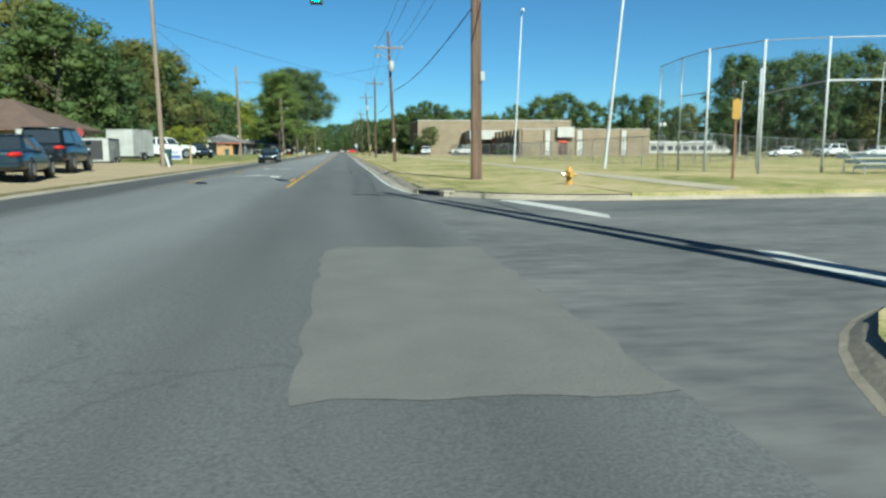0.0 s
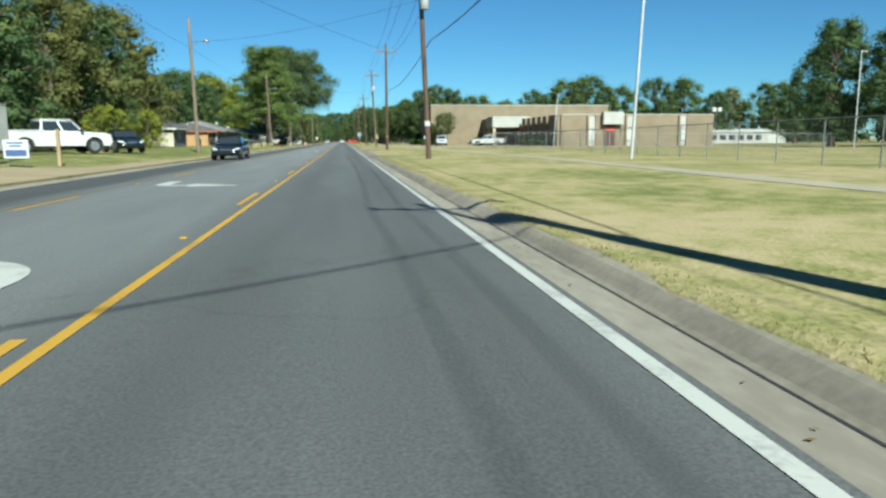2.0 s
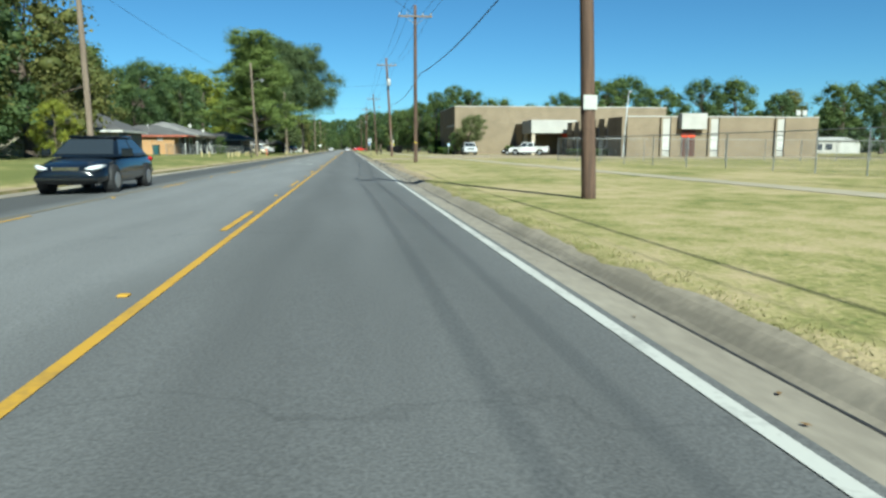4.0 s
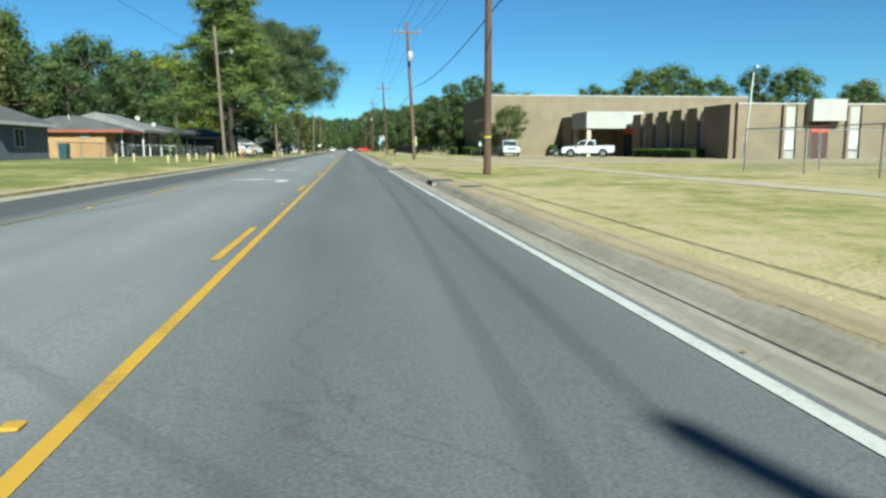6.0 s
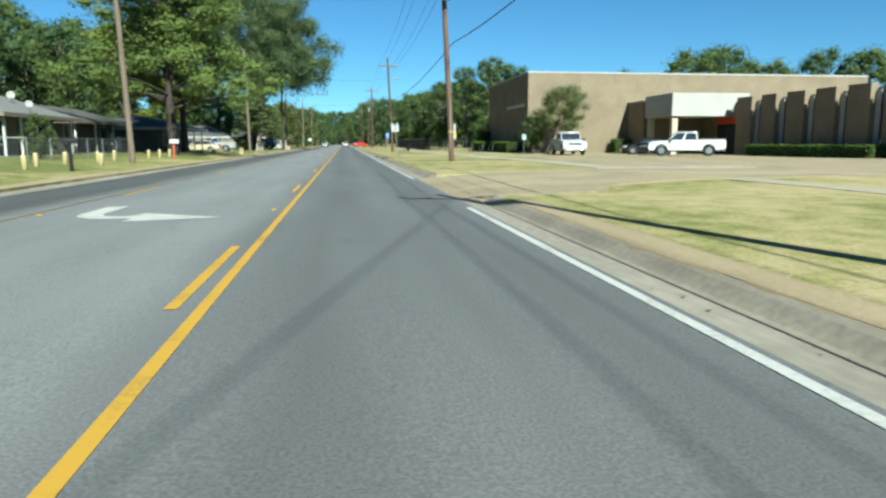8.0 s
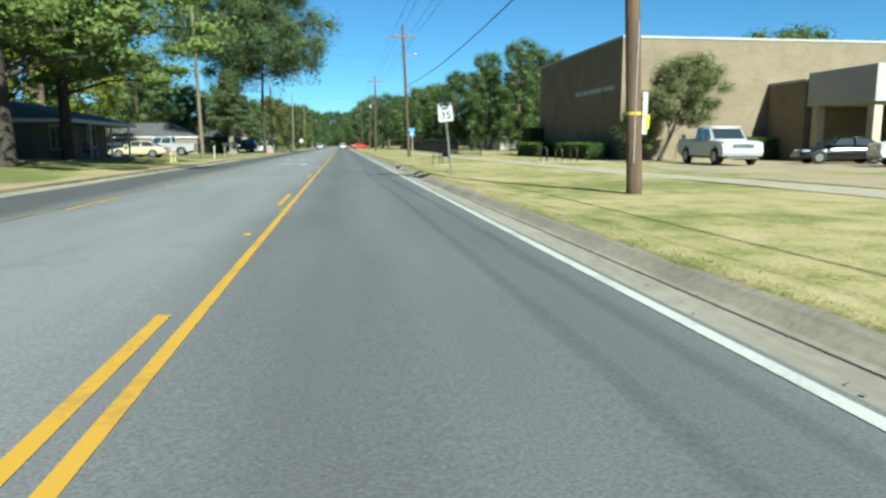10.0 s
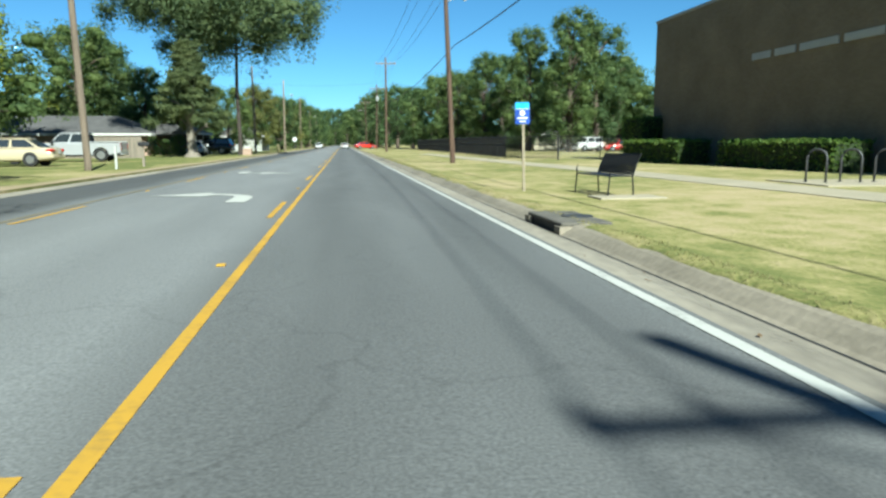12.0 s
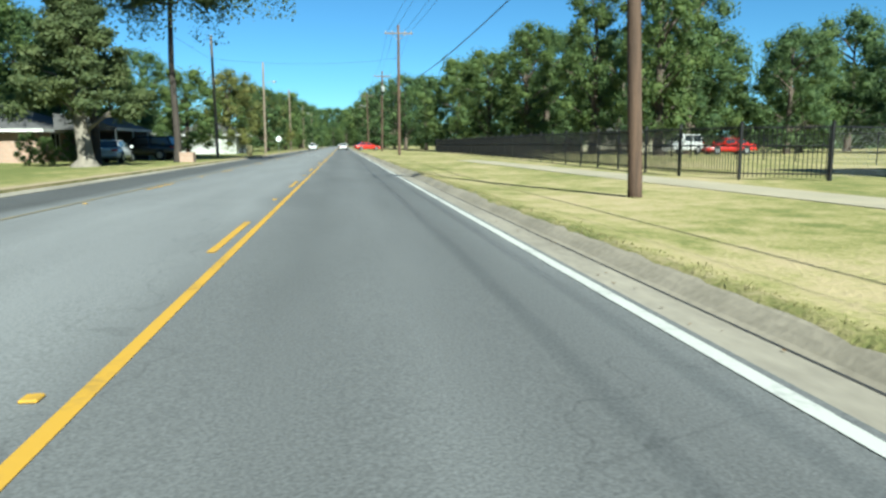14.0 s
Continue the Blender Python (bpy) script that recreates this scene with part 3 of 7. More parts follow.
bm = bmesh.new()
for y in range(25, 760, 5):
    if y == 115 or y == 110:
        continue
    w = 0.046 + 0.012 * random.random()
    strip(bm, 1.455 - w, 1.455 + w, y, y + 5, lambda x: road_z(x) + 0.006, 10)
bend = [(1.455, 25.0), (1.47, 23.2), (1.52, 21.6), (1.63, 20.0), (1.80, 18.7), (2.05, 17.6)]
edge = [[bm.verts.new((x + o, y, max(road_z(x), -0.108) + 0.008)) for o in (-0.05, 0.05)] for x, y in bend]
for a, b in zip(edge, edge[1:]):
    bm.faces.new((a[0], b[0], b[1], a[1]))
bmesh.ops.recalc_face_normals(bm, faces=bm.faces)
paint_piece("edge_line", bm, WHITE_PAINT, "worn solid white edge line")
bm = bmesh.new()
strip(bm, -1.70, -1.615, 21.0, 700, lambda x: road_z(x) + 0.006, 20)
paint_piece("centre_line_1", bm, YELLOW_PAINT, "solid yellow line beside the turn lane")
bm = bmesh.new()
strip(bm, -5.56, -5.46, 21.0, 700, lambda x: road_z(x) + 0.006, 20)
paint_piece("centre_line_2", bm, mat("faded_yellow_paint", (0.152, 0.118, 0.0518), (0.0863, 0.0794, 0.0621), 1.0, 14, 0.85, bump=0.1), "faded solid yellow line")
PERIOD = 11.03
DASH_R, DASH_L = 182.5, 193.2
for x0, start, nm in ((-1.86, DASH_R, "lane_dash"), (-5.28, DASH_L, "lane_dash")):
    y = start - PERIOD * int((start - 26) / PERIOD)
    while y < 420:
        bm = bmesh.new()
        strip(bm, x0 - 0.045, x0 + 0.045, y - 2.85, y, lambda x: road_z(x) + 0.006)
        ob = paint_piece(nm, bm, YELLOW_PAINT, "broken yellow lane stripe")
        ob["group"] = "yellow lane stripes"
        mk = paint_piece("lane_marker", boxm(x0 - 0.04, y + 4.0, road_z(x0), x0 + 0.04, y + 4.09, road_z(x0) + 0.018, bevel=0.006), YELLOW_PAINT, "small raised yellow road marker")
        mk["group"] = "raised road markers"
        y += PERIOD


def turn_arrow(x, y, turn):
    """A painted left-turn arrow: shaft, bend and head; turned about for the other direction."""
    prof = []
    shaft = [(0.62, -1.05), (0.98, -1.05), (0.98, 0.15)]
    outer = [(0.98 - 0.75 + 0.75 * math.cos(a), 0.15 + 0.95 * math.sin(a)) for a in (radians(k) for k in (15, 30, 45, 60, 75, 90))]
    head = [(0.0, 1.10), (0.0, 1.52), (-1.22, 0.95), (0.0, 0.34), (0.0, 0.76)]
    inner = [(0.23 + 0.40 * math.cos(a), 0.15 + 0.61 * math.sin(a)) for a in (radians(k) for k in (90, 70, 50, 30, 12))]
    prof = shaft + outer + head + inner
    bm = bmesh.new()
    vs = [bm.verts.new((a * 1.0, b * 1.0, 0)) for a, b in prof]
    bm.faces.new(vs)
    bmesh.ops.triangulate(bm, faces=bm.faces)
    ob = link("turn_arrow", bm, WHITE_PAINT)
    ob.matrix_basis = pose(x, y, road_z(x) + 0.008, 0, 0, turn)
    for v in ob.data.vertices:
        w = ob.matrix_basis @ v.co
        v.co.z += road_z(w.x) - road_z(x)
    return tagged(ob, "white painted left-turn arrow on asphalt", "road marking", "turn arrows", "structure")


for ya, yb in ((29.6, 42.4), (97.0, 109.1), (161.3, 174.2), (240, 253)):
    turn_arrow(-3.55, ya, 0)
    turn_arrow(-3.68, yb, 180)

# stop bar of the side street, patches and stains
# two pieces: the bar is left out where the pole's shadow covers it
bm = bmesh.new()
for prof in ([(3.5, 15.8), (4.0, 15.6), (4.5, 13.0), (4.62, 11.7), (4.44, 11.2), (4.31, 11.5), (4.05, 13.0)], [(4.86, 7.1), (4.95, 5.0), (4.5, 5.0), (4.44, 6.6), (4.62, 7.3)]):
    bm.faces.new([bm.verts.new((x, y, -0.106)) for x, y in prof])
bmesh.ops.triangulate(bm, faces=bm.faces)
for fa in bm.faces:
    if fa.normal.z < 0:
        fa.normal_flip()
paint_piece("stop_bar", bm, WHITE_PAINT, "worn white stop bar of the side street, gap shaped for a pole shadow")
bm = bmesh.new()
rp = random.Random(41)
rim = [(-0.25 + 0.2 * k, 3.0) for k in range(9)] + [(1.58, 3.0 + 0.3 * k) for k in range(17)] + [(1.55 - 0.2 * k, 8.05) for k in range(9)] + [(-0.25, 8.0 - 0.3 * k) for k in range(1, 17)]
vs = [bm.verts.new((x + rp.uniform(-0.04, 0.04), y + rp.uniform(-0.06, 0.06), road_z(x) + 0.004)) for x, y in rim]
bm.faces.new(vs)
tagged(link("asphalt_patch", bm, PATCH), "pale patched square in the asphalt", "road patch", kind="structure")

# driveway, car park, walks, dirt edges
def flat(name, poly, lift, material, label, category, zf=None, ragged=0.0, rim_depth=0.12):
    """A paved area that follows the land, lifted a little above it."""
    bm = bmesh.new()
    vs = [bm.verts.new((x, y, 0)) for x, y in poly]
    bm.faces.new(vs)
    x0, x1 = min(p[0] for p in poly), max(p[0] for p in poly)
    y0, y1 = min(p[1] for p in poly), max(p[1] for p in poly)
    for x in [k for k in (3, 4, 5, 6, 7, 8, 9, 10, 11, 12, 13, 15, 17, 19, 21, 24, 30, 40, -9, -10, -11, -12, -13, -14, -16) if x0 < k < x1]:
        bmesh.ops.bisect_plane(bm, geom=bm.verts[:] + bm.edges[:] + bm.faces[:], plane_co=(x, 0, 0), plane_no=(1, 0, 0))
    y = math.ceil(y0 / 6) * 6 + 0.01
    while y < y1:
        bmesh.ops.bisect_plane(bm, geom=bm.verts[:] + bm.edges[:] + bm.faces[:], plane_co=(0, y, 0), plane_no=(0, 1, 0))
        y += 1.5 if ragged else 6
    for v in bm.verts:
        if ragged and v.is_boundary and v.co.x > 2.6:
            v.co.x += ragged * noise.noise(Vector((v.co.x * 0.7, v.co.y * 0.6, 3)))
        elif ragged and v.is_boundary and v.co.x < -8.4:
            v.co.x += 2 * ragged * noise.noise(Vector((v.co.x * 0.7, v.co.y * 0.3, 3)))
        v.co.z = (zf(v.co.x, v.co.y) if zf else land_z(v.co.x, v.co.y)) + lift
    for fa in bm.faces:
        if fa.normal.z < 0:
            fa.normal_flip()
    rim = bmesh.ops.extrude_edge_only(bm, edges=[e for e in bm.edges if e.is_boundary])
    for v in [g for g in rim["geom"] if isinstance(g, bmesh.types.BMVert)]:
        v.co.z -= rim_depth
    bmesh.ops.recalc_face_normals(bm, faces=bm.faces)
    return tagged(link(name, bm, material), label, category, kind="structure")


flat("driveway", [(1.62, DRIVE_0), (4.45, DRIVE_0), (5.4, 113.4), (8, 115.0), (13.5, 116.2), (13.5, 126), (9, 123), (6.5, 121.8), (4.45, DRIVE_1), (1.62, DRIVE_1)], 0.0, LOT, "tan concrete driveway apron", "driveway", drive_z)
flat("car_park", [(10.6, 116.4), (60, 116.4), (60, 134), (33.5, 134), (33.5, 158), (22, 163.5), (17.2, 161.0), (14.6, 158), (12.4, 150), (10.9, 140)], 0.010, LOT, "tan concrete car park before the brick building", "car park", None, 0.25, 0.012)
flat("island", [(8.5, 122.6), (14.8, 122.6), (14.8, 124.4), (9.5, 124.4)], 0.09, CONCRETE, "pale concrete kerb island in the car park", "kerb")
flat("pavement_1", [(8.8, 15.2), (10.0, 16.5), (10.7, 46), (11.1, 60), (10.6, 92), (10.4, 117), (9.3, 117), (9.55, 92), (10.05, 60), (9.65, 46)], 0.012, WALK, "pale concrete footpath through the lawn", "pavement", None, 0.12, 0.014)
flat("pavement_2", [(8.9, 121.5), (10.5, 121.5), (10.4, 150), (9.9, 175), (9.0, 195), (7.7, 215), (6.4, 215), (7.6, 190), (8.4, 170), (8.8, 150)], 0.014, WALK, "pale concrete footpath beside the car park", "pavement", None, 0.12, 0.016)
flat("bike_rack_pad", [(10.6, 162.2), (15.0, 161.8), (15.2, 164.6), (10.8, 165.0)], 0.030, WALK, "pale concrete pad under bicycle racks", "pavement")
flat("dirt_edge", [(-8.36, 14.9), (-8.36, 420), (-8.9, 420), (-8.8, 200), (-9.1, 150), (-8.75, 100), (-9.2, 70), (-9.9, 52), (-15.0, 46), (-24, 44), (-24, 16), (-9.2, 14.9)], 0.010, DIRT, "sandy dirt verge and parking patch", "dirt", None, 0.3, 0.01)
flat("dirt_edge", [(2.2, 72), (2.4, 78), (2.9, 90), (3.2, 92), (2.8, 97), (2.5, 108), (2.2, 109)], 0.007, DIRT, "bare earth strip behind the kerb", "dirt", None, 0.45, 0.008)



# ---- utility poles and lines ----
def utility_pole(x, y, h, lean=(0.0, 0.0), arm=None, transformer=False, lamp=None, twin=0.0, wood=POLE_WOOD, band=False, sign=False, r=0.14):
    z = land_z(x, y)
    t = thing("utility_pole", pose(x, y, z), "weathered brown wooden utility pole standing in grass", "utility pole", "utility poles")
    top = Vector((lean[0], lean[1], h))
    def at(f, dx=0.0, dy=0.0):
        return (top.x * f + dx, top.y * f + dy, h * f)
    part("pole", tubem([(0, 0, -0.4), at(0.02), at(0.3), at(0.6), at(0.85), at(1.0)], [r * 1.08, r * 1.04, r * 0.98, r * 0.9, r * 0.8, r * 0.72], 14), wood, t, smooth=True)
    if twin:
        part("pole", tubem([(twin, 0.04, -0.4), (twin, 0.04, 0.02), at(0.45, twin * 0.92, 0.04), at(0.80, twin * 0.85, 0.04)], [r * 0.95, r * 0.95, r * 0.85, r * 0.75], 14), wood, t, smooth=True)
        bm = boxm(0.20, -0.14, 3.3, 0.35, 0.02, 3.62, bevel=0.02)
        part("meter_box", bm, TRANSFORMER, t, "grey metal meter box")
        part("conduit", tubem([(0.09, -0.10, 0), (0.09 + top.x * 0.4, -0.10, h * 0.5)], 0.018, 8), GREY_WOOD, t, "thin pale conduit")
    if arm:
        za, half = arm
        f = za / h
        c = Vector(at(f))
        part("crossarm", boxm(c.x - half, c.y - 0.21, za - 0.06, c.x + half, c.y - 0.11, za + 0.06, bevel=0.01), GREY_WOOD, t)
        for k in (-0.92, -0.45, 0.45, 0.92):
            part("insulator", tubem([(c.x + k * half, c.y - 0.16, za + 0.06), (c.x + k * half, c.y - 0.16, za + 0.12), (c.x + k * half, c.y - 0.16, za + 0.15), (c.x + k * half, c.y - 0.16, za + 0.22)], [0.02, 0.055, 0.04, 0.05], 8), CERAMIC, t, smooth=True)
        for sgn in (-1, 1):
            part("brace", tubem([(c.x, c.y - 0.16, za - 0.6), (c.x + sgn * half * 0.55, c.y - 0.16, za - 0.05)], 0.018, 6), GALV, t)
    if transformer:
        c = Vector(at(transformer / h))
        part("transformer", tubem([(c.x + 0.1, c.y - 0.45, transformer - 0.5), (c.x + 0.1, c.y - 0.45, transformer - 0.46), (c.x + 0.1, c.y - 0.45, transformer + 0.3), (c.x + 0.1, c.y - 0.45, transformer + 0.36)], [0.2, 0.24, 0.24, 0.18], 14), TRANSFORMER, t, "grey cylindrical transformer", smooth=True)
        part("bushing", tubem([(c.x + 0.1, c.y - 0.45, transformer + 0.34), (c.x + 0.1, c.y - 0.45, transformer + 0.62)], [0.05, 0.03], 8), CERAMIC, t)
    if lamp:
        zl, dx = lamp
        c = Vector(at(zl / h))
        part("lamp_arm", tubem([(c.x, c.y, zl), (c.x + dx * 0.6, c.y, zl + 0.25), (c.x + dx, c.y, zl + 0.3)], 0.03, 6), GALV, t)
        head = part("lamp_head", tubem([(c.x + dx * 0.95, c.y, zl + 0.29), (c.x + dx * 1.1, c.y, zl + 0.3), (c.x + dx * 1.4, c.y, zl + 0.27)], [0.05, 0.13, 0.07], 10), GALV, t, smooth=True)
        part("lens", tubem([(c.x + dx * 1.15, c.y, zl + 0.2), (c.x + dx * 1.15, c.y, zl + 0.1)], [0.11, 0.05], 10), LAMP_CLEAR, head, "clear glass lens")
    if band:
        c = Vector(at(band / h))
        tape = mat("yellow_tape", (0.487, 0.372, 0.0177), (0.389, 0.292, 0.0177), 4, 30, 0.5, bump=0)
        part("band", tubem([(c.x, c.y, band - 0.028), (c.x, c.y, band + 0.028)], r * 1.03, 14), tape, t, "yellow marker tape")
        if band > 1.5:
            part("conduit", tubem([(c.x - r * 0.2, -r * 1.02, 0.62), (c.x - r * 0.15, -r * 1.02, 3.4)], 0.012, 6), CERAMIC, t, "thin pale conduit")
            part("board", boxm(c.x + r * 1.1, c.y - 0.05, band - 0.42, c.x + r * 1.1 + 0.11, c.y - 0.035, band + 0.42, bevel=0.004), WHITE_PANEL, t, "narrow white board beside the pole")
            part("tape_tail", prism(bmesh.new(), [(c.x + r, band - 0.05), (c.x + r + 0.17, band - 0.02), (c.x + r + 0.16, band - 0.30), (c.x + r + 0.08, band - 0.34), (c.x + r + 0.10, band - 0.08)], c.y - 0.062, c.y - 0.055), tape, t, "loose end of yellow tape")
    if sign:
        c = Vector(at(sign / h))
        part("tag", boxm(c.x - 0.14, c.y - r - 0.02, sign - 0.14, c.x + 0.14, c.y - r, sign + 0.14), WHITE_PANEL, t, "small pale notice board")
    return t, [Vector((x, y, z)) + Vector(at(1.0)), top]


POLES = [  # x, y, height, lean, crossarm, transformer, lamp, twin, band, tag
    (4.45, 23.7, 10.6, (-0.02, 0), (9.9, 1.1), None, None, 0.19, None, None),
    (4.6, 62.5, 11.2, (-0.46, 0), (9.8, 1.25), 8.3, (8.9, -0.9), 0.0, None, 1.9),
    (4.65, 99.8, 11.0, (0.03, 0), (10.2, 1.2), None, None, 0.0, 1.42, None),
    (5.22, 136.45, 11.9, (-0.6, 0), (11.0, 1.2), 9.0, None, 0.0, 1.62, None),
    (5.3, 185.8, 11.4, (-0.5, 0), (10.4, 1.2), None, (8.6, 0.9), 0.0, None, None),
    (4.9, 239.5, 12.0, (0.05, 0), (11.2, 1.3), None, None, 0.0, None, None),
    (5.6, 281.0, 12.0, (0.2, 0), (11.2, 1.3), 9.4, None, 0.0, None, None),
    (5.2, 325.0, 12.0, (-0.2, 0), (11.2, 1.3), None, (9.0, -1.2), 0.0, None, None),
    (5.4, 372.0, 12.0, (0.1, 0), (11.2, 1.3), None, None, 0.0, None, None),
    (5.2, 420.0, 12.0, (0.0, 0), (11.2, 1.3), None, None, 0.0, None, None),
]
for x, y, h, lean, arm, tr, lamp, twin, band, tag in POLES:
    utility_pole(x, y, h, lean, arm, tr, lamp, twin, POLE_WOOD, band, tag, 0.152 if band == 1.62 else 0.105 if twin else 0.14)
LPOLES = [(-10.8, 44.6, 10.4, (-0.12, 0), None), (-11.3, 81.5, 10.2, (-0.17, 0), (8.2, 1.0)), (-10.7, 133.0, 10.6, (-0.37, 0), (8.4, 1.0)), (-10.9, 177.0, 11.0, (-0.26, 0), (8.6, 1.1)), (-11.6, 238.0, 10.6, (-0.07, 0), None), (-9.9, 262.0, 11.0, (0.1, 0), (8.4, 1.1)), (-9.8, 305.0, 11.0, (0, 0), None), (-9.8, 350.0, 11.0, (0, 0), (8.4, 1.1)), (-9.8, 400.0, 11.0, (0, 0), None)]
for x, y, h, lean, lamp in LPOLES:
    ob, _ = utility_pole(x, y, h, lean, None, None, lamp, 0.0, GREY_WOOD, r=0.135)
    ob["label"] = "grey weathered wooden pole beside the verge"
    ob["group"] = "roadside poles"


def cable(name, a, b, sag, r, label, category="cable", group="overhead cables"):
    a, b = Vector(a), Vector(b)
    pts = []
    for k in range(15):
        t = k / 14
        p = a.lerp(b, t)
        p.z -= sag * 4 * t * (1 - t)
        pts.append(tuple(p))
    return tagged(link(name, tubem(pts, r, 5), WIRE), label, category, group)


def pole_point(i, z, dx=0.0):
    x, y, h, lean = POLES[i][:4]
    return (x + lean[0] * z / h + dx, y, land_z(x, y) + z)


utility_pole(5.0, 3.4, 13.0, (0.0, 0), (12.1, 1.1), None, None, 0.46)
back = (5.0, 3.4)
for dx in (-1.05, -0.5, 0.5, 1.05):
    cable("power_line", (back[0] + dx, back[1], 12.3), pole_point(0, POLES[0][4][0] + 0.2, dx), 0.6, 0.012, "thin black power line between wooden poles")
    for i in range(len(POLES) - 1):
        cable("power_line", pole_point(i, POLES[i][4][0] + 0.2, dx), pole_point(i + 1, POLES[i + 1][4][0] + 0.2, dx), 0.7, 0.012, "thin black power line between wooden poles")
ZC = [6.3, 6.3, 6.35, 6.4, 6.4, 6.5, 6.6, 6.6, 6.6, 6.6]
cable("telephone_cable", (back[0] + 0.3, back[1], 6.3), pole_point(0, ZC[0], 0.35), 0.3, 0.024, "thick black telephone cable slung between poles")
for i in range(len(POLES) - 1):
    cable("telephone_cable", pole_point(i, ZC[i], 0.4), pole_point(i + 1, ZC[i + 1], 0.4), 0.55, 0.024, "thick black telephone cable slung between poles")
for i in range(len(LPOLES) - 1):
    a, b = LPOLES[i], LPOLES[i + 1]
    cable("service_cable", (a[0] + a[3][0] * 0.8, a[1], a[2] * 0.8), (b[0] + b[3][0] * 0.8, b[1], b[2] * 0.8), 0.35, 0.009, "black service cable between roadside poles")
cable("service_cable", pole_point(1, 8.4), (-11.5, 81.5, 8.6), 0.5, 0.008, "black service cable crossing the road")
cable("service_cable", pole_point(3, 8.8), (-11.1, 133, 8.6), 0.5, 0.008, "black service cable crossing the road")
cable("service_cable", pole_point(4, 8.8), (-11.2, 177, 8.8), 0.5, 0.008, "black service cable crossing the road")
cable("service_cable", pole_point(5, 9.0), (-11.7, 238, 8.6), 0.5, 0.008, "black service cable crossing the road")

utility_pole(-10.6, 12.0, 9.0, (0, 0), None, None, None, 0.0, GREY_WOOD)
cable("service_cable", (-11.0, 44.6, 8.6), pole_point(2, 10.3), 0.3, 0.012, "black service cable crossing the road")

# traffic signal on its span wire
cable("span_wire", pole_point(0, 7.2), (-10.6, 12.0, 7.75), 0.75, 0.02, "sagging black span wire over the junction", "cable", "span wires")
def traffic_signal(m, hang):
    t = thing("traffic_signal", m, "hanging traffic signal head showing its back housing", "traffic signal", "traffic signals")
    body = part("housing", boxm(-0.17, -0.12, 0.0, 0.17, 0.12, 1.05, bevel=0.02), mat("signal_housing", (0.0345, 0.038, 0.0345), (0.0207, 0.0242, 0.0207), 5, 30, 0.5, bump=0.02), t)
    for k, (nm, c) in enumerate((("green_lens", (0.02, 0.75, 0.5)), ("amber_lens", (0.25, 0.12, 0.01)), ("red_lens", (0.2, 0.01, 0.01)))):
        ml = mat(nm, c, c, 5, 30, 0.3, bump=0)
        if k == 0:
            pb = ml.node_tree.nodes["Principled BSDF"]
            pb.inputs["Emission Color"].default_value, pb.inputs["Emission Strength"].default_value = (0.02, 0.9, 0.6, 1), 2.0
        part("lens", tubem([(0, -0.118, 0.18 + 0.34 * k), (0, -0.135, 0.18 + 0.34 * k)], 0.13, 16), ml, body)
        bm = bmesh.new()
        for a in range(0, 9):
            w0, w1 = radians(-10 + a * 22), radians(-10 + (a + 1) * 22)
            q = [bm.verts.new((0.145 * math.cos(w), yy, 0.18 + 0.34 * k + 0.145 * math.sin(w))) for w, yy in ((w0, -0.12), (w1, -0.12), (w1, -0.32), (w0, -0.32))]
            bm.faces.new(q)
        bmesh.ops.solidify(bm, geom=bm.faces[:], thickness=0.008)
        part("visor", bm, MATS["signal_housing"], body)
    part("hanger", tubem([(0, 0, 1.04), (0, 0, hang)], 0.02, 6), GALV, t)
    return t


traffic_signal(pose(-0.6, 19.8, 4.95), 1.78)
traffic_signal(pose(-3.1, 17.85, 5.05), 1.68)


# ---- trees and shrubs ----
def leaf_cloud(bm, c, r, n, size, rng, squash=0.8):
    """Loose leaves in a lumpy ball, thicker towards its skin."""
    for _ in range(n):
        while True:
            d = Vector((rng.gauss(0, 1), rng.gauss(0, 1), rng.gauss(0, 1)))
            if d.length > 1e-3:
                break
        d.normalize()
        k = rng.random() ** 0.45
        p = Vector(c) + Vector((d.x * r * k, d.y * r * k, d.z * r * k * squash))
        s = size * rng.uniform(0.6, 1.35)
        u = Vector((rng.gauss(0, 1), rng.gauss(0, 1), rng.gauss(0, 0.6))).normalized()
        nrm = (d + Vector((rng.gauss(0, 0.45), rng.gauss(0, 0.45), 0.4 + rng.gauss(0, 0.4)))).normalized()
        w = nrm.cross(u)
        if w.length < 0.05:
            continue
        w.normalize()
        u = w.cross(nrm)
        a = [bm.verts.new(p + u * s * 0.5), bm.verts.new(p + w * s * 0.28 + u * s * 0.05), bm.verts.new(p - u * s * 0.5 - nrm * s * 0.12), bm.verts.new(p - w * s * 0.28 + u * s * 0.05)]
        bm.faces.new(a)


G_ = (1 + math.sqrt(5)) / 2
ICO_V = [Vector(v).normalized() for v in ((-1, G_, 0), (1, G_, 0), (-1, -G_, 0), (1, -G_, 0), (0, -1, G_), (0, 1, G_), (0, -1, -G_), (0, 1, -G_), (G_, 0, -1), (G_, 0, 1), (-G_, 0, -1), (-G_, 0, 1))]
ICO_F = ((0, 11, 5), (0, 5, 1), (0, 1, 7), (0, 7, 10), (0, 10, 11), (1, 5, 9), (5, 11, 4), (11, 10, 2), (10, 7, 6), (7, 1, 8), (3, 9, 4), (3, 4, 2), (3, 2, 6), (3, 6, 8), (3, 8, 9), (4, 9, 5), (2, 4, 11), (6, 2, 10), (8, 6, 7), (9, 8, 1))


